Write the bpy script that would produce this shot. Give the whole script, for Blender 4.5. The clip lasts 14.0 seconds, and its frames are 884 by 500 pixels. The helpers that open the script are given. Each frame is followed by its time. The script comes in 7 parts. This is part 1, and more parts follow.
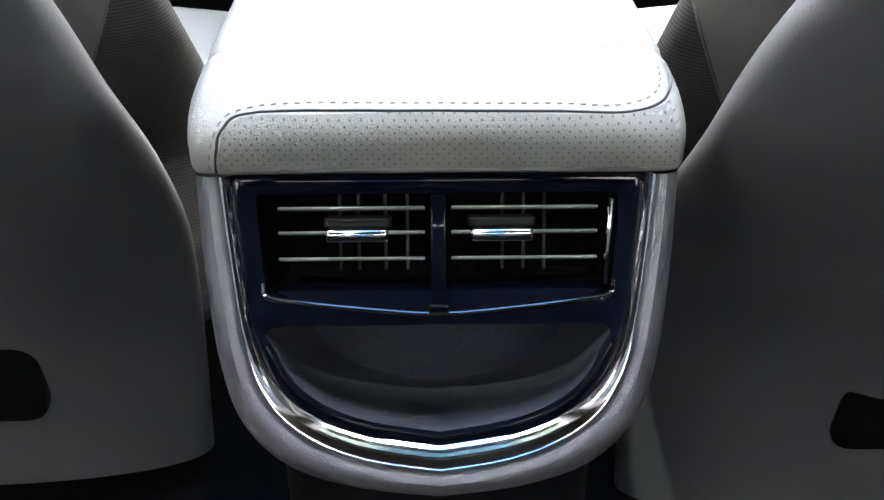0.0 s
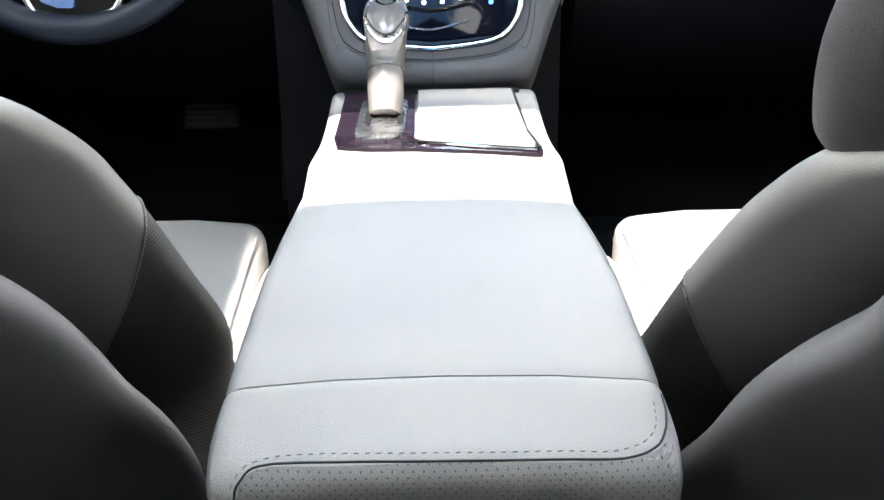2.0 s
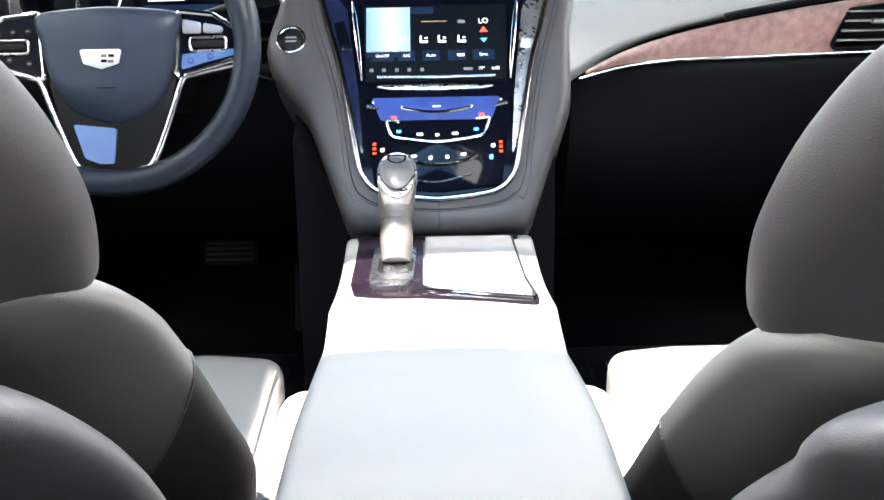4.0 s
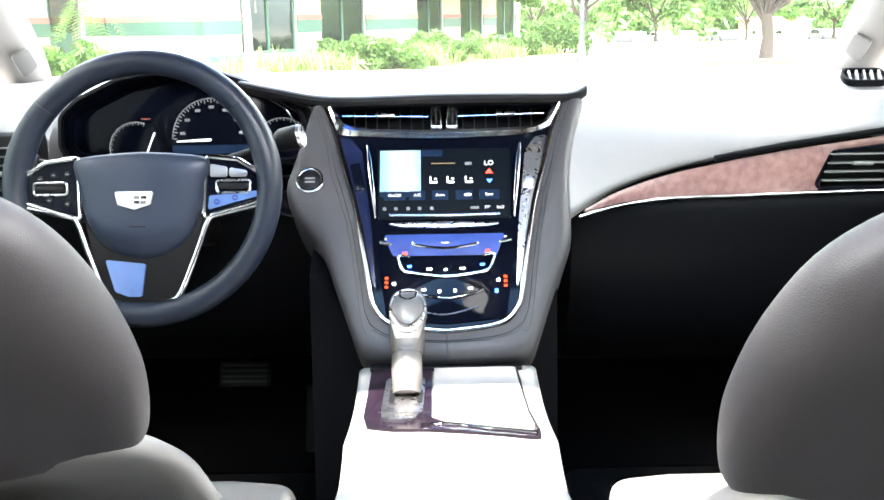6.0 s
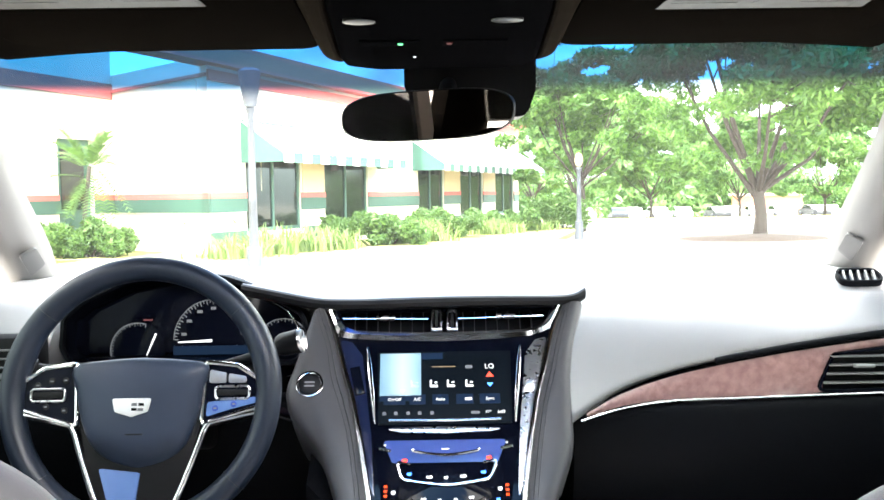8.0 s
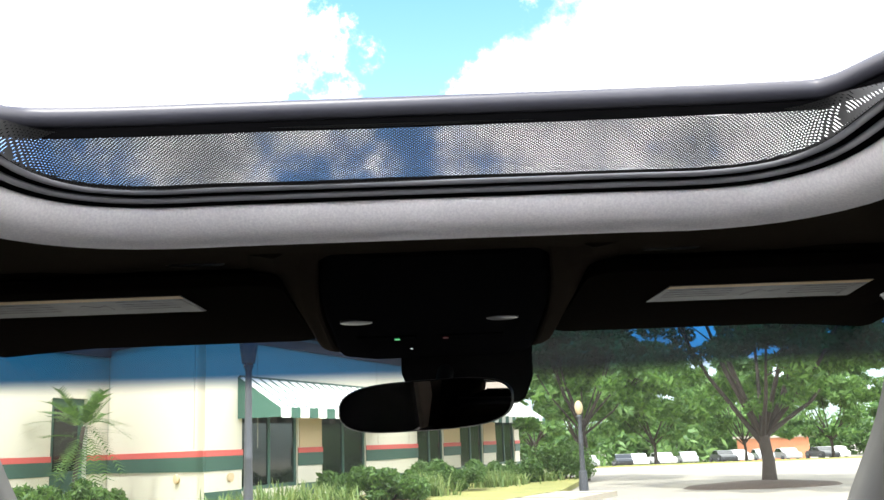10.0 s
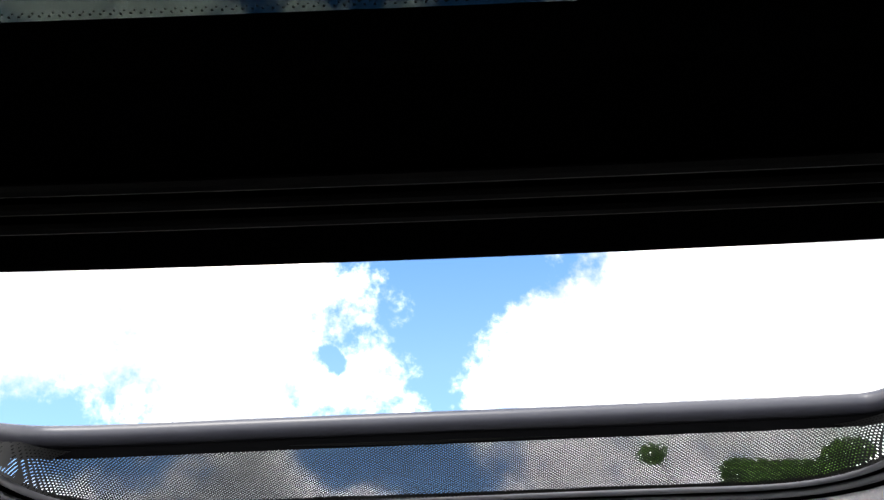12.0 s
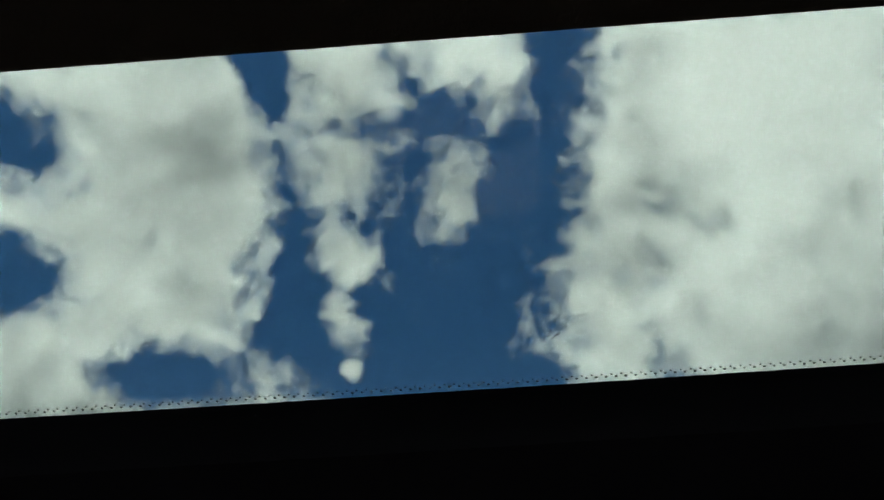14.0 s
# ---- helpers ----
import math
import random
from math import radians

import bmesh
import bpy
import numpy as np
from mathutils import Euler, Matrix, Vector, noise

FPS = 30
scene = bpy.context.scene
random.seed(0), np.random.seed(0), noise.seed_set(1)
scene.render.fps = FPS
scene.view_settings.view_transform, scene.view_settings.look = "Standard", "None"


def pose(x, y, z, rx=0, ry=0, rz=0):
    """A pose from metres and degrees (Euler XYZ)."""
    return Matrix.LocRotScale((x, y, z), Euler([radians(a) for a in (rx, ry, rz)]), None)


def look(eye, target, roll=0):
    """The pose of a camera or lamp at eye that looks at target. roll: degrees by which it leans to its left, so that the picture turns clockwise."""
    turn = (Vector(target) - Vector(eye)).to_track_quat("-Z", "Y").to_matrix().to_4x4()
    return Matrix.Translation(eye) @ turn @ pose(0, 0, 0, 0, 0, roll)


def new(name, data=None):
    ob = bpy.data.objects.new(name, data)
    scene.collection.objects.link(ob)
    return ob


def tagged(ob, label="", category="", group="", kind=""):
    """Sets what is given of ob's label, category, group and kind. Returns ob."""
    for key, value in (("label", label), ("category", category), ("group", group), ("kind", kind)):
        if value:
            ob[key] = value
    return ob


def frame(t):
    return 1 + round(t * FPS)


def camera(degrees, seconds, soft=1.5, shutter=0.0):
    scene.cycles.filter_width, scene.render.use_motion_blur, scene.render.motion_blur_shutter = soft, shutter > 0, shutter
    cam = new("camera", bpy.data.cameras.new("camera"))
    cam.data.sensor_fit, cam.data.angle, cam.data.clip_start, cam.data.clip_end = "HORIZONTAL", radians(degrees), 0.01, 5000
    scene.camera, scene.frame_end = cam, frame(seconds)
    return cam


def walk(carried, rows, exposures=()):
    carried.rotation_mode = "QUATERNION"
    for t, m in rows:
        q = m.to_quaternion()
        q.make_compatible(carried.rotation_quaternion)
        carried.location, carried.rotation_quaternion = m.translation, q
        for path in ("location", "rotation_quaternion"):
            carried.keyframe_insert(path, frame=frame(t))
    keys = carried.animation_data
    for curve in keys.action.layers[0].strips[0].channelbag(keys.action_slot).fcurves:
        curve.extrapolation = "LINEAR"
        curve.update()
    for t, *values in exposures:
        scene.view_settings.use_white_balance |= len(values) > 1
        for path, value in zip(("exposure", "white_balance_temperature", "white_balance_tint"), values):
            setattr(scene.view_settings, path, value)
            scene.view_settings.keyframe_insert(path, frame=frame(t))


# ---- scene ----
cam = camera(50.0, 14.0)
PATH = [
    (0, (-0.006, -0.336, 0.645), (0.032, 1.308, -0.492), 0.2),
    (0.5, (-0.006, -0.317, 0.674), (0.032, 1.342, -0.443), -0.1),
    (1, (-0.003, -0.304, 0.699), (0.012, 1.386, -0.371), -0.7),
    (1.5, (-0.001, -0.301, 0.715), (0.012, 1.43, -0.287), -1.0),
    (2, (-0.002, -0.307, 0.734), (0.012, 1.472, -0.179), -1.0),
    (2.5, (-0.001, -0.318, 0.752), (0.016, 1.495, -0.092), -1.2),
    (3, (-0.005, -0.333, 0.765), (0.019, 1.503, -0.029), -0.7),
    (3.2, (-0.007, -0.343, 0.771), (0.021, 1.503, 0.002), -0.9),
    (5.5, (-0.007, -0.424, 0.829), (-0.011, 1.501, 0.286), -0.9),
    (6, (-0.008, -0.435, 0.845), (-0.003, 1.509, 0.373), -0.9),
    (6.5, (-0.008, -0.444, 0.858), (0.004, 1.52, 0.48), -0.9),
    (7, (-0.008, -0.442, 0.867), (0.004, 1.536, 0.571), -1.2),
    (7.5, (-0.007, -0.432, 0.871), (0.001, 1.556, 0.65), -0.9),
    (7.7, (-0.007, -0.429, 0.878), (0.001, 1.563, 0.697), -0.8),
    (9.8, (-0.005, -0.431, 0.942), (0.025, 1.538, 1.292), -2.2),
    (10, (-0.005, -0.429, 0.949), (0.022, 1.530, 1.352), -2.2),
    (10.5, (-0.004, -0.426, 0.964), (-0.000, 1.506, 1.481), -2.2),
    (11, (-0.004, -0.420, 0.977), (-0.006, 1.493, 1.562), -2.0),
    (11.5, (-0.004, -0.415, 0.994), (-0.011, 1.442, 1.734), -1.9),
    (12, (-0.004, -0.416, 1.009), (-0.018, 1.369, 1.912), -2.0),
    (12.5, (-0.004, -0.422, 1.023), (-0.035, 1.302, 2.035), -2.1),
    (13, (-0.005, -0.429, 1.031), (-0.044, 1.250, 2.118), -2.2),
    (13.5, (-0.005, -0.442, 1.041), (-0.050, 1.158, 2.241), -2.6),
    (14, (-0.005, -0.453, 1.048), (-0.063, 1.071, 2.342), -2.5),
]
EXPOSURE = ((0.0, 4.2), (0.5, 4.95), (1.0, 4.85), (1.5, 3.95), (2.0, 3.3), (2.5, 3.2), (3.0, 3.25), (5.5, 3.7), (6.0, 3.75), (6.5, 3.7), (7.0, 3.6), (7.7, 3.45), (9.8, 1.4), (10.5, 1.35), (11.0, 1.2), (11.5, 0.85), (12.0, 0.7), (12.35, 0.35), (12.5, 0.25), (13.0, 2.25), (13.5, 3.3), (14.0, 3.45))
walk(cam, [(t, look(eye, target, roll)) for t, eye, target, roll in PATH], EXPOSURE)

# ---- world, sun, exposure ----
from mathutils.bvhtree import BVHTree

SUN_TO = Vector((-0.15, -0.365, 1.0)).normalized()
world = bpy.data.worlds.new("world")
scene.world = world
world.use_nodes = True
wn, wl = world.node_tree.nodes, world.node_tree.links
wn.clear()


def wnode(kind, **values):
    n = wn.new(kind)
    for key, value in values.items():
        if key.startswith("in_"):
            n.inputs[int(key[3:])].default_value = value
    return n


sky = wnode("ShaderNodeTexSky")
sky.sky_type, sky.sun_disc = "NISHITA", False
sky.sun_elevation = math.asin(SUN_TO.z)
sky.sun_rotation = math.atan2(SUN_TO.x, SUN_TO.y)
tc = wnode("ShaderNodeTexCoord")
sep = wnode("ShaderNodeSeparateXYZ")
wl.new(tc.outputs["Generated"], sep.inputs[0])


def wmath(op, a, b=None, c=None, clamp=False):
    n = wn.new("ShaderNodeMath")
    n.operation, n.use_clamp = op, clamp
    for i, v in enumerate((a, b, c)):
        if v is None:
            continue
        if isinstance(v, (int, float)):
            n.inputs[i].default_value = v
        else:
            wl.new(v, n.inputs[i])
    return n.outputs[0]


height = wmath("MAXIMUM", sep.outputs[2], 0.03)
cx, cy = wmath("DIVIDE", sep.outputs[0], height), wmath("DIVIDE", sep.outputs[1], height)


def wnoise(offset, scale, detail, rough, distortion=0.0):
    mp = wn.new("ShaderNodeMapping")
    mp.inputs["Location"].default_value = offset
    wl.new(tc.outputs["Generated"], mp.inputs[0])
    n = wn.new("ShaderNodeTexNoise")
    n.inputs["Scale"].default_value, n.inputs["Detail"].default_value = scale, detail
    n.inputs["Roughness"].default_value, n.inputs["Distortion"].default_value = rough, distortion
    wl.new(mp.outputs[0], n.inputs["Vector"])
    return n.outputs[0]


def shore(stops):
    """The side of a cloud bank: x over height, as a function of y over height (0 to 5)."""
    r = wn.new("ShaderNodeValToRGB")
    while len(r.color_ramp.elements) < len(stops):
        r.color_ramp.elements.new(0.5)
    for el, (v, u) in zip(r.color_ramp.elements, stops):
        el.position = v / 5.0
        g = u + 0.5
        el.color = (g, g, g, 1)
    wl.new(wmath("DIVIDE", cy, 5.0, clamp=True), r.inputs[0])
    return wmath("SUBTRACT", r.outputs[0], 0.5)


def puff(u, v, ru, rv):
    a, b = wmath("DIVIDE", wmath("SUBTRACT", cx, u), ru), wmath("DIVIDE", wmath("SUBTRACT", cy, v), rv)
    return wmath("SUBTRACT", 1.0, wmath("SQRT", wmath("ADD", wmath("MULTIPLY", a, a), wmath("MULTIPLY", b, b))))


# two banks of cumulus with a clear lane between them, along the car; small clouds in the lane, gaps in the banks
east = shore([(0.0, 0.17), (0.85, 0.165), (1.0, 0.155), (1.1, 0.125), (1.33, 0.095), (1.55, 0.14), (1.78, 0.28), (2.0, 0.30), (2.09, 0.27), (2.2, 0.20), (2.32, 0.09), (2.5, 0.07), (2.8, 0.04), (3.3, 0.11), (3.7, 0.05), (4.6, 0.0)])
west = shore([(0.0, -0.22), (0.80, -0.26), (0.96, -0.27), (1.1, -0.30), (1.25, -0.34), (1.37, -0.40), (1.49, -0.35), (1.62, -0.31), (1.80, -0.29), (1.89, -0.24), (2.27, -0.25), (2.56, -0.26), (2.70, -0.19), (3.05, -0.155), (3.3, -0.22), (3.8, -0.33)])
reach = wmath("MAXIMUM", wmath("MULTIPLY", cy, 0.10), 0.08)
field = wmath("MAXIMUM", wmath("DIVIDE", wmath("SUBTRACT", cx, east), reach), wmath("DIVIDE", wmath("SUBTRACT", west, cx), reach))
for u, v, ru, rv in ((-0.172, 0.80, 0.110, 0.17), (-0.178, 0.97, 0.085, 0.11), (-0.205, 1.19, 0.060, 0.10), (-0.238, 1.34, 0.045, 0.12), (0.01, 0.76, 0.10, 0.10), (0.06, 0.84, 0.05, 0.08), (-0.020, 1.055, 0.055, 0.115), (-0.24, 1.51, 0.025, 0.04)):
    field = wmath("MAXIMUM", field, wmath("MULTIPLY", puff(u, v, ru, rv), 1.1))
field = wmath("MINIMUM", field, 1.0)
for u, v, ru, rv in ((-0.64, 0.87, 0.07, 0.10), (-0.77, 1.17, 0.09, 0.10), (-0.60, 1.48, 0.15, 0.09), (-0.26, 0.78, 0.03, 0.12), (-1.55, 3.45, 0.45, 0.55), (-0.50, 3.85, 0.16, 0.55), (-0.36, 2.69, 0.03, 0.12), (0.35, 1.83, 0.16, 0.14)):
    field = wmath("MINIMUM", field, wmath("MULTIPLY", puff(u, v, ru, rv), -1.1))
low = wmath("MULTIPLY", wmath("MAXIMUM", wmath("SUBTRACT", cy, 4.3), 0.0), 0.5)
field = wmath("MAXIMUM", wmath("MINIMUM", wmath("ADD", field, low), 1.0), -0.9)
billow = wnoise((3.7, 1.2, 0.4), 12.0, 9.0, 0.60)
billow2 = wnoise((3.7 + 0.03 * SUN_TO.x, 1.2 + 0.03 * SUN_TO.y, 0.4 + 0.03 * SUN_TO.z), 12.0, 9.0, 0.60)
broad = wnoise((0.3, 5.2, 2.4), 3.2, 3.0, 0.5)
wisps = wnoise((1.1, 4.4, 7.3), 48.0, 6.0, 0.66)
dens = wmath("ADD", field, wmath("ADD", wmath("MULTIPLY", wmath("SUBTRACT", billow, 0.5), 3.0), wmath("MULTIPLY", wmath("SUBTRACT", wisps, 0.5), 1.5)))
cover = wn.new("ShaderNodeMapRange")
cover.interpolation_type = "SMOOTHSTEP"
cover.inputs["From Min"].default_value, cover.inputs["From Max"].default_value = -0.20, 0.80
wl.new(dens, cover.inputs["Value"])
# thin rims and sunward billows are bright, the thick middles grey
grey = wmath("MULTIPLY", wmath("SUBTRACT", broad, 0.45), 3.2)
grey = wmath("ADD", grey, wmath("MULTIPLY", wmath("SUBTRACT", billow2, billow), 1.6))
grey = wmath("ADD", grey, wmath("MULTIPLY", wmath("SUBTRACT", 0.5, wisps), 0.55))
grey = wmath("ADD", grey, wmath("MULTIPLY", wmath("SUBTRACT", 0.5, billow), 0.9))
grey = wmath("ADD", grey, wmath("MULTIPLY", wmath("MINIMUM", wmath("SUBTRACT", cy, 1.05), 0.6), 0.55))
grey = wmath("MULTIPLY", wmath("ADD", grey, wmath("MULTIPLY", dens, 0.20)), 0.9, clamp=True)
tone = wn.new("ShaderNodeMix")
tone.data_type = "RGBA"
tone.inputs[6].default_value, tone.inputs[7].default_value = (2.85, 2.82, 2.76, 1), (0.78, 0.81, 0.84, 1)
wl.new(grey, tone.inputs[0])
skyback = wnode("ShaderNodeBackground")
skyback.inputs[1].default_value = 0.18
blue = wn.new("ShaderNodeMix")
blue.data_type, blue.blend_type = "RGBA", "MULTIPLY"
blue.inputs[0].default_value = 1.0
# deep blue overhead, paler towards the horizon
paler = wn.new("ShaderNodeMapRange")
paler.inputs["From Min"].default_value, paler.inputs["From Max"].default_value = 0.58, 0.34
wl.new(sep.outputs[2], paler.inputs["Value"])
tint = wn.new("ShaderNodeMix")
tint.data_type = "RGBA"
tint.inputs[6].default_value, tint.inputs[7].default_value = (0.42, 0.80, 1.12, 1), (0.85, 1.03, 1.22, 1)
wl.new(paler.outputs[0], tint.inputs[0])
wl.new(tint.outputs[2], blue.inputs[7])
wl.new(sky.outputs[0], blue.inputs[6])
wl.new(blue.outputs[2], skyback.inputs[0])
cloudback = wnode("ShaderNodeBackground")
cloudback.inputs[1].default_value = 1.0
wl.new(tone.outputs[2], cloudback.inputs[0])
above = wn.new("ShaderNodeMapRange")
above.inputs["From Min"].default_value, above.inputs["From Max"].default_value = 0.02, 0.10
wl.new(sep.outputs[2], above.inputs["Value"])
mixw = wnode("ShaderNodeMixShader")
wl.new(wmath("MULTIPLY", cover.outputs[0], above.outputs[0]), mixw.inputs[0])
wl.new(skyback.outputs[0], mixw.inputs[1])
wl.new(cloudback.outputs[0], mixw.inputs[2])
wout = wnode("ShaderNodeOutputWorld")
wl.new(mixw.outputs[0], wout.inputs[0])

sun_data = bpy.data.lights.new("sun", "SUN")
sun_data.energy, sun_data.angle, sun_data.color = 3.6, radians(0.8), (1.0, 0.95, 0.88)
sun = new("sun", sun_data)
sun.matrix_world = look(SUN_TO * 30, (0, 0, 0))


# ---- building blocks ----
def thing(name, at, label, category, group="", kind=""):
    ob = new(name)
    ob.location = at
    ob.empty_display_size = 0.05
    return tagged(ob, label, category, group, kind)


def part(name, bm, material, parent=None, label="", sharp=38):
    bmesh.ops.recalc_face_normals(bm, faces=bm.faces)
    me = bpy.data.meshes.new(name)
    bm.to_mesh(me)
    bm.free()
    me.polygons.foreach_set("use_smooth", [True] * len(me.polygons))
    me.set_sharp_from_angle(angle=radians(sharp))
    if material:
        me.materials.append(material)
    ob = new(name, me)
    if parent is not None:
        ob.parent = parent
        if parent.data is None:
            ob.matrix_parent_inverse = Matrix.Translation(-Vector(parent.location))
    if label:
        ob["label"] = label
    return ob


def single(name, bm, material, label, category, group="", kind="", sharp=38):
    return tagged(part(name, bm, material, None, "", sharp), label, category, group, kind)


def bevelled(bm, width, seg=2, angle=30):
    if width > 0:
        edges = [e for e in bm.edges if len(e.link_faces) == 2 and e.calc_face_angle(0) > radians(angle)]
        bmesh.ops.bevel(bm, geom=edges, offset=width, segments=seg, profile=0.5, affect="EDGES", clamp_overlap=True)
    return bm


def box(x0, x1, y0, y1, z0, z1, bev=0.0, seg=2, bm=None):
    own = bmesh.new()
    bmesh.ops.create_cube(own, size=1.0)
    for v in own.verts:
        v.co = Vector((x0 + (v.co.x + 0.5) * (x1 - x0), y0 + (v.co.y + 0.5) * (y1 - y0), z0 + (v.co.z + 0.5) * (z1 - z0)))
    bevelled(own, bev, seg)
    return merged(bm, own)


def merged(bm, own):
    if bm is None:
        return own
    tmp = bpy.data.meshes.new("tmp")
    own.to_mesh(tmp)
    own.free()
    bm.from_mesh(tmp)
    bpy.data.meshes.remove(tmp)
    return bm


def moved_bm(bm, m):
    bmesh.ops.transform(bm, matrix=m, verts=bm.verts)
    return bm


def loft(rings, closed=True, cap=True, bm=None):
    bm = bm or bmesh.new()
    rows = [[bm.verts.new(p) for p in ring] for ring in rings]
    n = len(rows[0])
    for a, b in zip(rows, rows[1:]):
        for i in range(n if closed else n - 1):
            j = (i + 1) % n
            bm.faces.new((a[i], a[j], b[j], b[i]))
    if cap and closed:
        bm.faces.new(rows[0])
        bm.faces.new(rows[-1][::-1])
    return bm


def tube(points, r, n=10, closed=False, bm=None, squash=1.0):
    pts = [Vector(p) for p in points]
    rings, up = [], None
    for i, p in enumerate(pts):
        if closed:
            d = pts[(i + 1) % len(pts)] - pts[i - 1]
        else:
            d = pts[min(i + 1, len(pts) - 1)] - pts[max(i - 1, 0)]
        d.normalize()
        if up is None:
            up = Vector((0, 0, 1)) if abs(d.z) < 0.9 else Vector((0, 1, 0))
        side = d.cross(up).normalized()
        up = side.cross(d).normalized()
        rr = r[i] if isinstance(r, (list, tuple)) else r
        rings.append([p + rr * (math.cos(a) * side + math.sin(a) * squash * up) for a in (2 * math.pi * k / n for k in range(n))])
    if closed:
        rings.append(rings[0])
        bm2 = loft(rings, True, False, bm)
        return bm2
    return loft(rings, True, True, bm)


def rounded(points, r, n=5):
    """A polygon's corners, each turned into an arc; r is one radius or one for each corner."""
    out = []
    k = len(points)
    for i in range(k):
        p, a, b = Vector(points[i]), Vector(points[i - 1]), Vector(points[(i + 1) % k])
        rr = r[i] if isinstance(r, (list, tuple)) else r
        if rr <= 0:
            out.append(tuple(p))
            continue
        da, db = (a - p).normalized(), (b - p).normalized()
        ang = max(da.angle(db), 0.05)
        t = min(rr / math.tan(ang / 2), (a - p).length * 0.49, (b - p).length * 0.49)
        s, e = p + da * t, p + db * t
        for j in range(n + 1):
            q = j / n
            out.append(tuple((1 - q) ** 2 * s + 2 * q * (1 - q) * p + q * q * e))
    return out


def dense(points, step=0.01):
    out = []
    for i in range(len(points)):
        a, b = Vector(points[i]), Vector(points[(i + 1) % len(points)])
        k = max(1, int((b - a).length / step))
        out += [tuple(a + (b - a) * j / k) for j in range(k)]
    return out


def plate(outline, m, depth, holes=(), bev=0.0, seg=2, bm=None, curve=None):
    """A flat piece: its outline and holes in the plane of m (u, v), its front face at w = 0 and its back at w = -depth."""
    own = bmesh.new()
    edges = []
    for ring in (outline, *holes):
        vs = [own.verts.new((p[0], p[1], 0)) for p in ring]
        edges += [own.edges.new((vs[i], vs[(i + 1) % len(vs)])) for i in range(len(vs))]
    bmesh.ops.triangle_fill(own, use_beauty=True, use_dissolve=False, edges=edges, normal=(0, 0, 1))
    faces = list(own.faces)
    ext = bmesh.ops.extrude_face_region(own, geom=faces)
    for v in ext["geom"]:
        if isinstance(v, bmesh.types.BMVert):
            v.co.z -= depth
    bmesh.ops.recalc_face_normals(own, faces=own.faces)
    if bev:
        bevelled(own, bev, seg, 60)
    if curve:
        for v in own.verts:
            v.co = Vector(curve(*v.co))
    bmesh.ops.transform(own, matrix=m, verts=own.verts)
    return merged(bm, own)


def plane_at(origin, u, v):
    u, v = Vector(u).normalized(), Vector(v).normalized()
    w = u.cross(v)
    return Matrix(((u.x, v.x, w.x, origin[0]), (u.y, v.y, w.y, origin[1]), (u.z, v.z, w.z, origin[2]), (0, 0, 0, 1)))


def super_ring(cx_, cy_, hw, hd, z, n=40, power=3.0):
    out = []
    for k in range(n):
        a = 2 * math.pi * k / n
        c, s = math.cos(a), math.sin(a)
        out.append(Vector((cx_ + hw * math.copysign(abs(c) ** (2 / power), c), cy_ + hd * math.copysign(abs(s) ** (2 / power), s), z)))
    return out


def smooth_rows(rows, steps=4):
    """Rows of numbers with more rows between them, on a smooth curve through the given ones."""
    a = np.array(rows, float)
    out = []
    for i in range(len(a) - 1):
        p0, p1, p2, p3 = a[max(i - 1, 0)], a[i], a[i + 1], a[min(i + 2, len(a) - 1)]
        for k in range(steps):
            t = k / steps
            out.append(0.5 * (2 * p1 + (p2 - p0) * t + (2 * p0 - 5 * p1 + 4 * p2 - p3) * t * t + (3 * p1 - p0 - 3 * p2 + p3) * t ** 3))
    out.append(a[-1])
    return [tuple(r) for r in out]


def disc(m, r, h, n=28, bev=0.0, bm=None):
    return plate([(r * math.cos(2 * math.pi * k / n), r * math.sin(2 * math.pi * k / n)) for k in range(n)], m, h, bev=bev, bm=bm)


def rect(u0, u1, v0, v1, r=0.0, n=4):
    pts = [(u0, v0), (u1, v0), (u1, v1), (u0, v1)]
    return rounded(pts, r, n) if r else pts


def text_part(name, words, size, m, material, parent):
    cu = bpy.data.curves.new(name, "FONT")
    cu.body, cu.size, cu.extrude, cu.align_x, cu.align_y = words, size, 0.0002, "CENTER", "CENTER"
    cu.materials.append(material)
    ob = new(name, cu)
    ob.matrix_basis = m
    ob.parent = parent
    if parent.data is None:
        ob.matrix_parent_inverse = Matrix.Translation(-Vector(parent.location))
    return ob


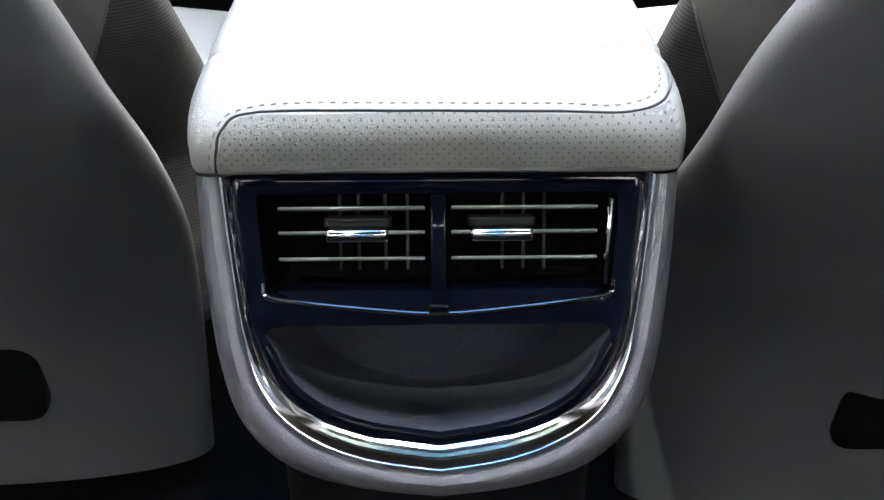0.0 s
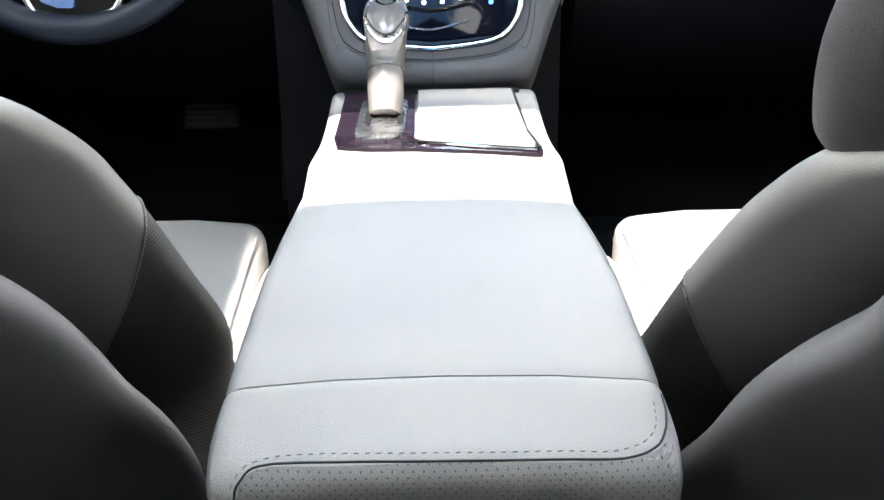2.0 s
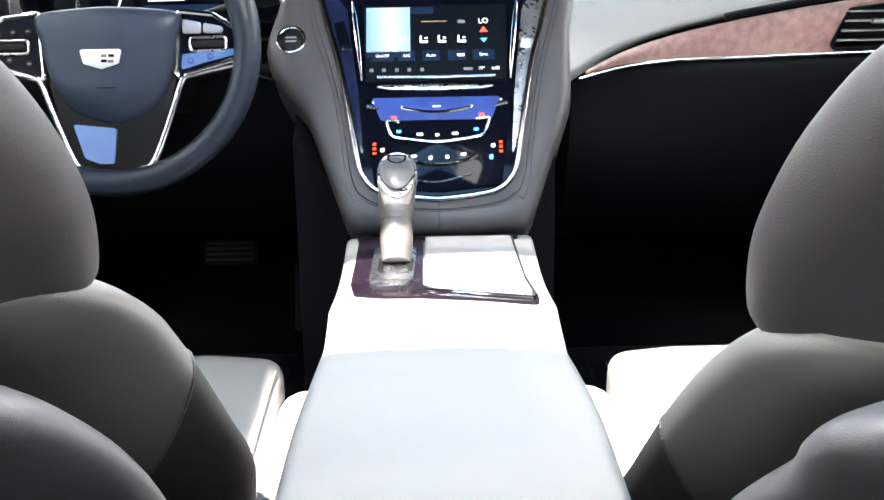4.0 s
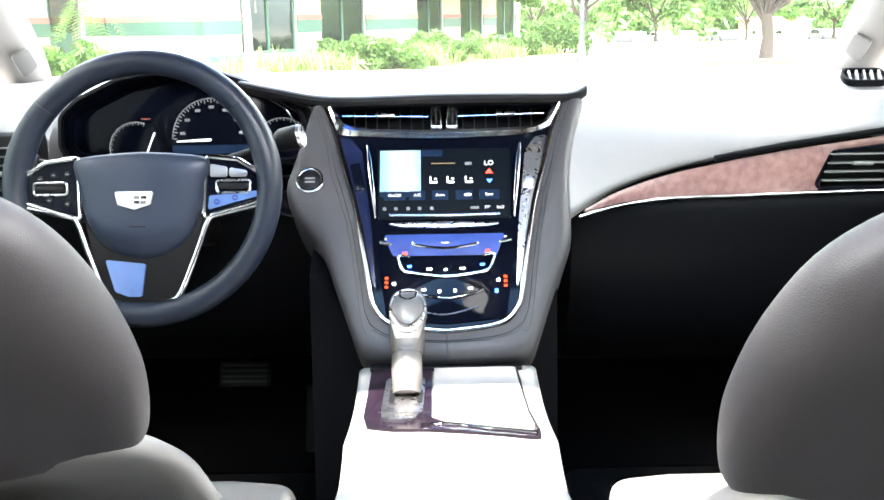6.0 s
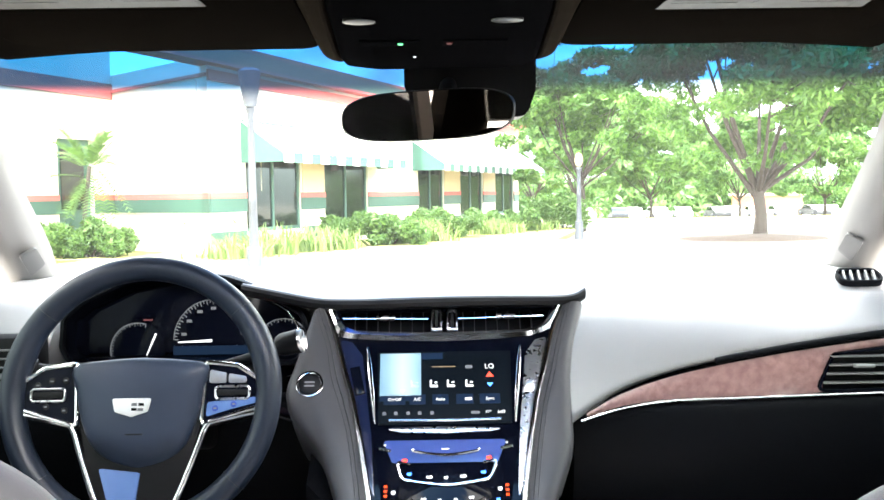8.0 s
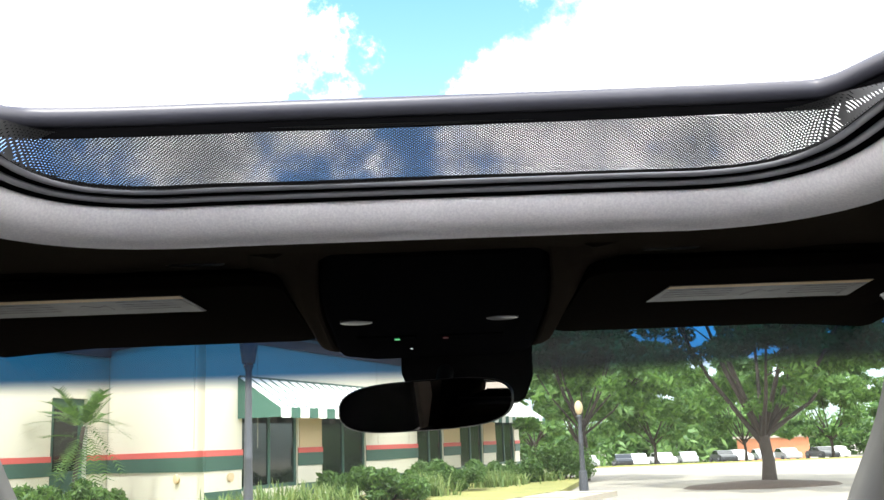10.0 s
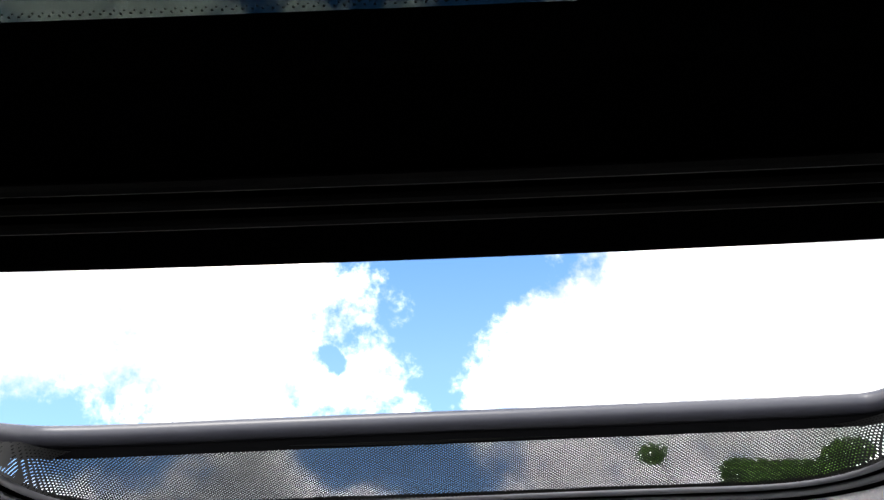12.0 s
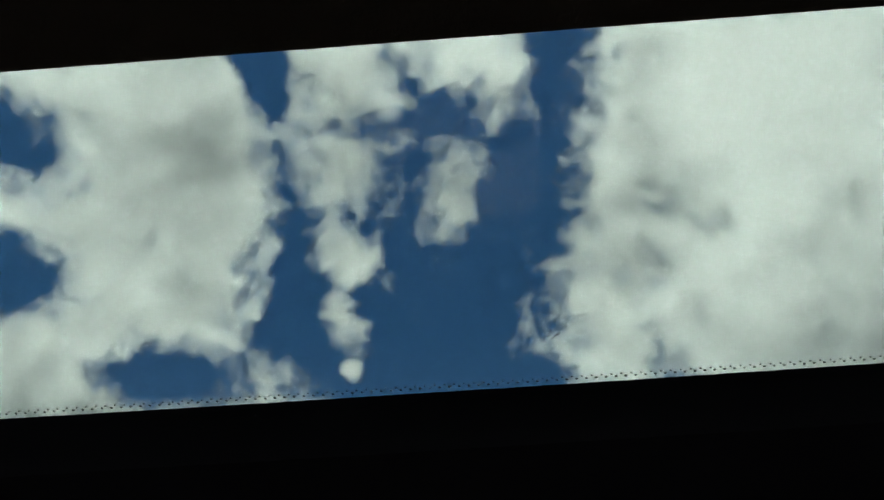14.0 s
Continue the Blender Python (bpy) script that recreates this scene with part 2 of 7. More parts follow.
# ---- materials ----
def material(name, color, rough=0.5, metal=0.0, vary=0.12, scale=30.0, bump=0.0, bump_scale=300.0, coat=0.0, kind="noise", spec=0.5, sheen=0.0, tint=None):
    m = bpy.data.materials.new(name)
    m.use_nodes = True
    nt = m.node_tree
    n, l = nt.nodes, nt.links
    b = n["Principled BSDF"]
    b.inputs["Roughness"].default_value, b.inputs["Metallic"].default_value = rough, metal
    b.inputs["Coat Weight"].default_value = coat
    b.inputs["Coat Roughness"].default_value = 0.04
    b.inputs["Specular IOR Level"].default_value = spec
    b.inputs["Sheen Weight"].default_value = sheen
    tcn = n.new("ShaderNodeTexCoord")
    tex = n.new("ShaderNodeTexNoise")
    tex.inputs["Scale"].default_value, tex.inputs["Detail"].default_value = scale, 6.0
    l.new(tcn.outputs["Object"], tex.inputs["Vector"])
    mix = n.new("ShaderNodeMix")
    mix.data_type = "RGBA"
    dark = tint or [c * (1 - vary) for c in color]
    mix.inputs[6].default_value = (*dark, 1)
    mix.inputs[7].default_value = (*[min(1, c * (1 + vary)) for c in color], 1)
    l.new(tex.outputs[0], mix.inputs[0])
    l.new(mix.outputs[2], b.inputs["Base Color"])
    rr = n.new("ShaderNodeMapRange")
    rr.inputs["To Min"].default_value, rr.inputs["To Max"].default_value = rough * 0.85, min(1, rough * 1.15)
    l.new(tex.outputs[0], rr.inputs["Value"])
    l.new(rr.outputs[0], b.inputs["Roughness"])
    if bump:
        if kind == "grain":
            t2 = n.new("ShaderNodeTexVoronoi")
            t2.feature = "DISTANCE_TO_EDGE"
            t2.inputs["Scale"].default_value = bump_scale
        else:
            t2 = n.new("ShaderNodeTexNoise")
            t2.inputs["Scale"].default_value, t2.inputs["Detail"].default_value = bump_scale, 3.0
        l.new(tcn.outputs["Object"], t2.inputs["Vector"])
        bp = n.new("ShaderNodeBump")
        bp.inputs["Strength"].default_value, bp.inputs["Distance"].default_value = bump, 0.001
        l.new(t2.outputs[0], bp.inputs["Height"])
        l.new(bp.outputs[0], b.inputs["Normal"])
    return m


def emitting(name, color, strength):
    m = bpy.data.materials.new(name)
    m.use_nodes = True
    b = m.node_tree.nodes["Principled BSDF"]
    b.inputs["Base Color"].default_value = (*[c * 0.3 for c in color], 1)
    b.inputs["Emission Color"].default_value = (*color, 1)
    b.inputs["Emission Strength"].default_value = strength
    b.inputs["Roughness"].default_value = 0.3
    b.inputs["Specular IOR Level"].default_value = 0.12
    return m


def thin_glass(name, color, gloss=1.0, shade=None, veil=0.0):
    """A thin pane: what is behind it, tinted, under a mirror gloss that grows at flat angles. shade: a second tint
    above a height. The last value adds a scattering film that stands in for glare.
    """
    m = bpy.data.materials.new(name)
    m.use_nodes = True
    n, l = m.node_tree.nodes, m.node_tree.links
    n.clear()
    tr = n.new("ShaderNodeBsdfTransparent")
    tr.inputs[0].default_value = (*color, 1)
    if shade:
        top, z0, z1 = shade
        g = n.new("ShaderNodeNewGeometry")
        s = n.new("ShaderNodeSeparateXYZ")
        l.new(g.outputs["Position"], s.inputs[0])
        mr = n.new("ShaderNodeMapRange")
        mr.interpolation_type = "SMOOTHSTEP"
        mr.inputs["From Min"].default_value, mr.inputs["From Max"].default_value = z0, z1
        l.new(s.outputs[2], mr.inputs["Value"])
        mx = n.new("ShaderNodeMix")
        mx.data_type = "RGBA"
        mx.inputs[6].default_value, mx.inputs[7].default_value = (*color, 1), (*top, 1)
        l.new(mr.outputs[0], mx.inputs[0])
        l.new(mx.outputs[2], tr.inputs[0])
    gl = n.new("ShaderNodeBsdfGlossy")
    gl.inputs["Roughness"].default_value = 0.0
    fr = n.new("ShaderNodeFresnel")
    fr.inputs[0].default_value = 1.5
    mm = n.new("ShaderNodeMath")
    mm.operation = "MULTIPLY"
    mm.inputs[1].default_value = gloss
    l.new(fr.outputs[0], mm.inputs[0])
    ms = n.new("ShaderNodeMixShader")
    l.new(mm.outputs[0], ms.inputs[0])
    l.new(tr.outputs[0], ms.inputs[1])
    l.new(gl.outputs[0], ms.inputs[2])
    out = n.new("ShaderNodeOutputMaterial")
    # Thin scattering film in place of glare haze over the view
    if veil:
        film = n.new("ShaderNodeBsdfTranslucent")
        film.inputs[0].default_value = (0.9, 0.9, 0.88, 1)
        md = n.new("ShaderNodeMixShader")
        md.inputs[0].default_value = veil
        l.new(ms.outputs[0], md.inputs[1])
        l.new(film.outputs[0], md.inputs[2])
        ms = md
    l.new(ms.outputs[0], out.inputs[0])
    return m


def striped(name, a, b, axis, width, rough=0.7, bump=0.3):
    """Two colours in stripes along one axis of the object, as woven or ribbed cloth."""
    m = material(name, a, rough, vary=0.1, scale=60)
    n, l = m.node_tree.nodes, m.node_tree.links
    bs = n["Principled BSDF"]
    tcn = n.new("ShaderNodeTexCoord")
    w = n.new("ShaderNodeTexWave")
    w.bands_direction = axis
    w.inputs["Scale"].default_value = 0.314 / width
    w.inputs["Distortion"].default_value = 0.15
    l.new(tcn.outputs["Object"], w.inputs["Vector"])
    mx = n.new("ShaderNodeMix")
    mx.data_type = "RGBA"
    mx.inputs[6].default_value, mx.inputs[7].default_value = (*a, 1), (*b, 1)
    l.new(w.outputs[1], mx.inputs[0])
    l.new(mx.outputs[2], bs.inputs["Base Color"])
    bp = n.new("ShaderNodeBump")
    bp.inputs["Strength"].default_value, bp.inputs["Distance"].default_value = bump, 0.001
    l.new(w.outputs[1], bp.inputs["Height"])
    l.new(bp.outputs[0], bs.inputs["Normal"])
    return m


def dotted(m, pitch, hole, dark=None):
    """Rows of small round holes, staggered, over the x and (y, z) of an object: dark pits, or open gaps where dark is None."""
    n, l = m.node_tree.nodes, m.node_tree.links
    bs = n["Principled BSDF"]
    out = [x for x in n if x.bl_idname == "ShaderNodeOutputMaterial"][0]
    tcn = n.new("ShaderNodeTexCoord")
    s = n.new("ShaderNodeSeparateXYZ")
    l.new(tcn.outputs["Object"], s.inputs[0])

    def mt(op, a, b=None):
        k = n.new("ShaderNodeMath")
        k.operation = op
        for i, v in enumerate((a, b)):
            if v is None:
                continue
            if isinstance(v, (int, float)):
                k.inputs[i].default_value = v
            else:
                l.new(v, k.inputs[i])
        return k.outputs[0]

    run = mt("SUBTRACT", s.outputs[2], mt("MULTIPLY", s.outputs[1], 0.75)) if dark is None else s.outputs[2]
    u, v = mt("DIVIDE", s.outputs[0], pitch), mt("DIVIDE", run, pitch * 0.5)
    row = mt("FLOOR", v)
    u2 = mt("ADD", u, mt("MULTIPLY", mt("FLOORED_MODULO", row, 2.0), 0.5))
    du, dv = mt("SUBTRACT", mt("FRACT", u2), 0.5), mt("MULTIPLY", mt("SUBTRACT", mt("FRACT", v), 0.5), 0.5)
    dist = mt("SQRT", mt("ADD", mt("MULTIPLY", du, du), mt("MULTIPLY", dv, dv)))
    inside = mt("LESS_THAN", dist, hole)
    if dark is None:
        tr = n.new("ShaderNodeBsdfTransparent")
        ms = n.new("ShaderNodeMixShader")
        l.new(inside, ms.inputs[0])
        l.new(bs.outputs[0], ms.inputs[1])
        l.new(tr.outputs[0], ms.inputs[2])
        l.new(ms.outputs[0], out.inputs[0])
    else:
        old = bs.inputs["Base Color"].links[0].from_socket
        mx = n.new("ShaderNodeMix")
        mx.data_type = "RGBA"
        l.new(inside, mx.inputs[0])
        l.new(old, mx.inputs[6])
        mx.inputs[7].default_value = (*dark, 1)
        l.new(mx.outputs[2], bs.inputs["Base Color"])
    return m


GREY = (0.295, 0.286, 0.276)
leather = material("grey_leather", GREY, 0.42, vary=0.07, scale=14, bump=0.22, bump_scale=900, kind="grain")
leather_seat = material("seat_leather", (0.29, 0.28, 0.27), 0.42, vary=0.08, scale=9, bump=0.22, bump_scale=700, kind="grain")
# Darker copies of the seat leather for bolsters and shoulders: shade in the colour
leather_seat_dim = material("bolster_leather_shaded", (0.215, 0.207, 0.202), 0.42, vary=0.08, scale=9, bump=0.22, bump_scale=700, kind="grain")
leather_seat_shade = material("seat_top_leather_shaded", (0.064, 0.059, 0.062), 0.46, vary=0.08, scale=9, bump=0.22, bump_scale=700, kind="grain", spec=0.25)
# Taken near black so panels in the footwell shade render dark
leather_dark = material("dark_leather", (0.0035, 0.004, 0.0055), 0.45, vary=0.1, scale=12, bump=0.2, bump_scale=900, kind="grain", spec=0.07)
# Console leather made darker for the rear surround, its shade in the colour
leather_rear_shade = material("rear_leather_shaded", (0.14, 0.137, 0.148), 0.45, vary=0.08, scale=14, bump=0.3, bump_scale=700, kind="grain")
# Perforated panel faces backwards; its shade is part of the base colour
leather_perf = dotted(material("perforated_leather", (0.20, 0.196, 0.193), 0.45, vary=0.06, scale=14, bump=0.2, bump_scale=900, kind="grain"), 0.0043, 0.10, (0.07, 0.07, 0.07))
shell_mat = material("seat_shell", (0.150, 0.148, 0.157), 0.34, vary=0.08, scale=7, bump=0.18, bump_scale=800, kind="grain")
ribbed = striped("ribbed_cloth", (0.035, 0.035, 0.035), (0.095, 0.095, 0.092), "Z", 0.0030, 0.85)
carpet = material("black_carpet", (0.006, 0.006, 0.007), 0.95, vary=0.4, scale=500, bump=0.6, bump_scale=900, spec=0.05)
carpet_lining = material("carpet_lining", (0.026, 0.028, 0.038), 0.95, vary=0.8, scale=700, bump=0.7, bump_scale=1200)
gloss_black = material("gloss_black", (0.003, 0.004, 0.009), 0.05, vary=0.2, scale=40, spec=0.08)
plastic_black = material("black_plastic", (0.006, 0.006, 0.007), 0.5, vary=0.15, scale=60, bump=0.1, bump_scale=600, spec=0.22)
rubber = material("black_rubber", (0.018, 0.018, 0.021), 0.38, vary=0.15, scale=80)
chrome = material("chrome", (0.86, 0.86, 0.87), 0.10, metal=1.0, vary=0.03, scale=20)
satin = material("satin_metal", (0.55, 0.55, 0.56), 0.28, metal=1.0, vary=0.06, scale=120)
silver_paint = material("silver_trim", (0.42, 0.42, 0.43), 0.3, metal=0.7, vary=0.05, scale=60)
vane_mat = material("vane_grey", (0.22, 0.22, 0.22), 0.35, vary=0.1, scale=60)
# Veneer lightened: the windscreen's reflection in it is part of the colour
wood = material("wood_veneer", (0.36, 0.225, 0.205), 0.16, vary=0.4, scale=85, coat=0.8, tint=(0.17, 0.085, 0.09))
wood_dark = material("dark_veneer", (0.010, 0.0055, 0.010), 0.12, vary=0.5, scale=60, spec=0.15, tint=(0.003, 0.002, 0.004))
vane_dark = material("vane_dark", (0.06, 0.06, 0.06), 0.4, vary=0.1, scale=60)
# Headliner cloth, light at the lip, dark beyond: the shade is in the colours
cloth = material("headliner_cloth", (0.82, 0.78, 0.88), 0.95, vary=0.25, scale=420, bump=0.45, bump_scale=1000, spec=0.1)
cloth_dark = material("dark_shaded_cloth", (0.006, 0.005, 0.004), 0.95, vary=0.12, scale=200, bump=0.3, bump_scale=900, spec=0.0)
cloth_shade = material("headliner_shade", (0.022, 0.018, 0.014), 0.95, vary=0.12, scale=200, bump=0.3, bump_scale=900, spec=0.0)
stitch_mat = material("thread", (0.22, 0.21, 0.20), 0.8, vary=0.1, scale=300)
overhead_black = material("overhead_black", (0.004, 0.004, 0.0045), 0.8, vary=0.15, scale=60, spec=0.0)
# White label paper taken almost to black: the visor's shade in its colour
shaded_paper = material("label_paper_shaded", (0.022, 0.022, 0.022), 0.6, vary=0.04, scale=50)
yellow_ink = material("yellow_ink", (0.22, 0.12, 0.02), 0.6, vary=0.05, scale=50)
black_ink = material("black_ink", (0.02, 0.02, 0.02), 0.6, vary=0.05, scale=50)
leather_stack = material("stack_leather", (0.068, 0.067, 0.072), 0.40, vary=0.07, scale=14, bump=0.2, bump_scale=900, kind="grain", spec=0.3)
# Sky reflected in gloss black trim, put into the base colours as blue
blue_sheen_pale = material("pale_blue_sheen", (0.10, 0.18, 0.40), 0.12, vary=0.15, scale=20, coat=0.6)
blue_sheen_dark = material("blue_black_sheen", (0.012, 0.018, 0.05), 0.1, vary=0.2, scale=20, coat=0.4)
blue_sheen = material("blue_sheen", (0.045, 0.085, 0.32), 0.08, vary=0.2, scale=20, coat=0.8)
clear_glass = thin_glass("windscreen_glass", (0.62, 0.655, 0.64), 0.10, ((0.004, 0.045, 0.12), 1.046, 1.076), veil=0.0035)
side_glass = thin_glass("side_glass", (0.32, 0.35, 0.345), 0.5)
dark_glass = thin_glass("privacy_glass", (0.080, 0.085, 0.094), 0.7)
back_glass = thin_glass("back_window_glass", (0.060, 0.062, 0.062), 0.7)
roof_glass = thin_glass("tinted_roof_glass", (0.371, 0.390, 0.380), 0.025)
lens_mat = material("lamp_lens", (0.02, 0.02, 0.02), 0.3, vary=0.05, scale=60, spec=0.15)
screen_mat = emitting("screen_base", (0.004, 0.008, 0.014), 0.05)
# Glare over the display, painted as an emitting gradient
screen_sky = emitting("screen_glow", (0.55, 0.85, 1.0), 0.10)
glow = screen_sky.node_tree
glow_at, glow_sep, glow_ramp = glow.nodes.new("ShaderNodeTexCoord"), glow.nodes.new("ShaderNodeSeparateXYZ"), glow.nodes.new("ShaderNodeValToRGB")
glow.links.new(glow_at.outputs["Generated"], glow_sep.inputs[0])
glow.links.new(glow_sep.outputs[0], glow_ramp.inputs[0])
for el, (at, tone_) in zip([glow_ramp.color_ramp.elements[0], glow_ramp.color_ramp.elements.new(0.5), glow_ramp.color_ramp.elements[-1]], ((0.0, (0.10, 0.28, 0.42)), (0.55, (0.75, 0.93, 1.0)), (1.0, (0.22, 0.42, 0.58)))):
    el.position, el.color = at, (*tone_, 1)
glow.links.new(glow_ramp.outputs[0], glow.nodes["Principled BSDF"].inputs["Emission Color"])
screen_blue = emitting("screen_blue", (0.02, 0.05, 0.12), 0.03)
ink_white = emitting("lit_white", (0.85, 0.88, 0.9), 0.24)
ink_dim = emitting("lit_dim", (0.4, 0.42, 0.45), 0.05)
ink_red = emitting("lit_red", (0.9, 0.05, 0.03), 0.6)
ink_orange = emitting("lit_orange", (0.9, 0.07, 0.01), 0.25)
ink_amber = emitting("lit_amber", (0.55, 0.42, 0.25), 0.06)
ink_green = emitting("lit_green", (0.05, 0.9, 0.25), 0.2)
ink_faint = emitting("lit_faint_red", (0.35, 0.12, 0.12), 0.06)
ink_blue = emitting("lit_blue", (0.05, 0.2, 1.0), 0.8)


def inset(points, d):
    """A closed outline moved inwards by d (outwards if negative)."""
    n = len(points)
    area = sum(points[i][0] * points[(i + 1) % n][1] - points[(i + 1) % n][0] * points[i][1] for i in range(n))
    sign = 1 if area > 0 else -1
    out = []
    for i in range(n):
        a, p, b = Vector(points[i - 1][:2]), Vector(points[i][:2]), Vector(points[(i + 1) % n][:2])
        e1, e2 = (p - a), (b - p)
        n1 = Vector((-e1.y, e1.x)).normalized() if e1.length > 1e-7 else Vector((0, 0))
        n2 = Vector((-e2.y, e2.x)).normalized() if e2.length > 1e-7 else Vector((0, 0))
        m = (n1 + n2)
        m = m.normalized() if m.length > 1e-6 else n1
        out.append(tuple(p + sign * d * m))
    return out


def mirrored(half, steps=4):
    """A closed outline, the same to both sides of u = 0, from its right half (from the middle of one end to the other)."""
    pts = smooth_rows(half, steps)
    left = [(-u, v) for u, v in reversed(pts) if abs(u) > 1e-6]
    return pts + left


def pocket(outline, m, depth, shrink, bm=None):
    """A recess: walls and a back, seen from the front."""
    back = inset(outline, shrink)
    rings = [[m @ Vector((u, v, 0)) for u, v in outline]]
    for k in (0.4, 0.8, 1.0):
        q = k if k < 1 else 1.0
        ring = [(a[0] + (b[0] - a[0]) * q * q, a[1] + (b[1] - a[1]) * q * q) for a, b in zip(outline, back)]
        rings.append([m @ Vector((u, v, -depth * min(1, k + 0.1))) for u, v in ring])
    bm = loft(rings, True, False, bm)
    bm.verts.ensure_lookup_table()
    n = len(outline)
    bm.faces.new([bm.verts[len(bm.verts) - n + i] for i in range(n)])
    return bm


def path_on(m, pts, w=0.0):
    return [m @ Vector((u, v, w)) for u, v in pts]


def along(table, x):
    return float(np.interp(x, [r[0] for r in table], [r[1] for r in table]))


# ---- cabin shell ----
single("floor", box(-0.78, 0.78, -1.35, 1.50, -0.03, 0.0), carpet, "black carpeted car floor", "floor", kind="structure")
single("tunnel", loft([[Vector((x, y, z)) for x, z in rounded([(-0.10, 0.0), (0.10, 0.0), (0.085, 0.15), (-0.085, 0.15)], 0.03)] for y in (-1.0, 0.2)]), carpet,
       "black carpeted floor tunnel behind the console", "tunnel", kind="structure")
single("wall_front", loft([[Vector((x, y, z)) for y, z in ((1.25, 0.0), (1.45, 0.25), (1.5, 0.728), (1.70, 0.70), (1.70, 0.0))] for x in (-0.78, 0.78)]), carpet,
       "black carpeted bulkhead of the footwells", "wall", kind="structure")
single("wall_back", box(-0.78, 0.78, -1.40, -1.34, 0.0, 0.70), cloth_dark, "dark trimmed bulkhead behind the back seat", "wall", kind="structure")
single("parcel_shelf", box(-0.70, 0.70, -1.75, -1.20, 0.66, 0.70, 0.01), cloth_dark, "dark cloth shelf under the back window", "shelf", kind="structure")

for s, nm in ((-1, "door_1"), (1, "door_2")):
    d = thing(nm, (s * 0.74, 0.4, 0.0), "grey leather trimmed car door beside the front seat", "door", kind="structure")
    prof = [(0.72, 0.02), (0.715, 0.30), (0.70, 0.42), (0.70, 0.50), (0.735, 0.55), (0.735, 0.64), (0.80, 0.645), (0.82, 0.02)]
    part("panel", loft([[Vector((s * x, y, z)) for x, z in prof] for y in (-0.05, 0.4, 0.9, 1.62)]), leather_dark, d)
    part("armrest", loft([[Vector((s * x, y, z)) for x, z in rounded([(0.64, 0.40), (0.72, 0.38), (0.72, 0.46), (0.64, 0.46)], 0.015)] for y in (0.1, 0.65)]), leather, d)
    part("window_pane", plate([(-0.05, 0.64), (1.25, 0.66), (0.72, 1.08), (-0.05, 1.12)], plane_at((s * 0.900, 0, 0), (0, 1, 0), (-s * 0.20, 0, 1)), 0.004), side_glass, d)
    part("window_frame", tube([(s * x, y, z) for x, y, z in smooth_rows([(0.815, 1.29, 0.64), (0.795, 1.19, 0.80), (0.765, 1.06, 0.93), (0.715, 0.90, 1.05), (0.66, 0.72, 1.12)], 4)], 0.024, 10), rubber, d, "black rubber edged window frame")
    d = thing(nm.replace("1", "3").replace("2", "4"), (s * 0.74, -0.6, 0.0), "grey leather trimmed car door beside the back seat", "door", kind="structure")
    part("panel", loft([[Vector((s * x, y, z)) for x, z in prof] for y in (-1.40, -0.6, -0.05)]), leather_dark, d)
    part("window_pane", plate([(-1.15, 0.66), (-0.17, 0.64), (-0.17, 1.12), (-0.75, 1.12)], plane_at((s * 0.900, 0, 0), (0, 1, 0), (-s * 0.20, 0, 1)), 0.004), dark_glass, d)
    # Panel added behind the doors to stop light leaking in
    single("pillar_" + ("5" if s < 0 else "6"), loft([[Vector((s * x, y, z)) for x, z in ((0.74, 0.60), (0.60, 1.17), (0.66, 1.18), (0.80, 0.60))] for y in (-1.80, -1.12)]), cloth_dark,
           "dark back pillar panel added to keep light out", "pillar", kind="structure")
    slant = [(-1.245, 0.62), (-1.10, 0.62), (-0.72, 1.135), (-0.84, 1.135)]
    single("pillar_" + ("7" if s < 0 else "8"), plate(slant, plane_at((s * 0.882, 0, 0), (0, 1, 0), (-s * 0.20, 0, 1)), 0.02, bev=0.004), material("pillar_cloth_" + ("7" if s < 0 else "8"), (0.42, 0.34, 0.28), 0.9, vary=0.15, scale=300, bump=0.3, bump_scale=900),
           "tan cloth covered pillar behind the back door", "pillar", kind="structure")
    # pillars
    tag = "1" if s < 0 else "2"
    apts = smooth_rows([(0.830, 1.52, 0.66), (0.775, 1.33, 0.79), (0.755, 1.10, 0.955), (0.700, 0.88, 1.085), (0.62, 0.70, 1.13)], 4)
    rings = []
    for i, (x, y, z) in enumerate(apts):
        w = 0.028 + 0.012 * i / len(apts)
        rings.append([Vector((s * (x + dx * w * 1.6), y + dy * w * 1.2, z + dy * w)) for dx, dy in
                      [(math.cos(a) if abs(math.cos(a)) < 0.9 else math.copysign(0.95, math.cos(a)), math.sin(a)) for a in (2 * math.pi * k / 16 for k in range(16))]])
    # Light grey trim with its shade in the colour, so far darker
    pillar = single("pillar_" + tag, loft(rings), material("pillar_trim_" + tag, (0.125, 0.123, 0.119), 0.6, vary=0.06, scale=60, bump=0.2, bump_scale=900),
                    "light grey moulded windscreen pillar trim, darkened as in shade", "pillar", kind="structure")
    part("airbag_cover", plate(rounded([(-0.03, -0.016), (0.03, -0.016), (0.025, 0.016), (-0.025, 0.016)], 0.008),
         plane_at((s * 0.731, 1.262, 0.786), (0, -0.75, 0.62), (-s * 0.70, 0.30, 0.55)), 0.006, bev=0.001), vane_dark, pillar, "grey rounded cover")
    single("pillar_" + ("3" if s < 0 else "4"), loft([[Vector((s * x, y, z)) for x, y in ((xx, -0.13), (xx, -0.03), (xx + 0.05, -0.03), (xx + 0.05, -0.13))]
           for xx, z in ((0.73, 0.50), (0.70, 0.85), (0.63, 1.14))]), cloth, "grey cloth covered door pillar", "pillar", kind="structure")
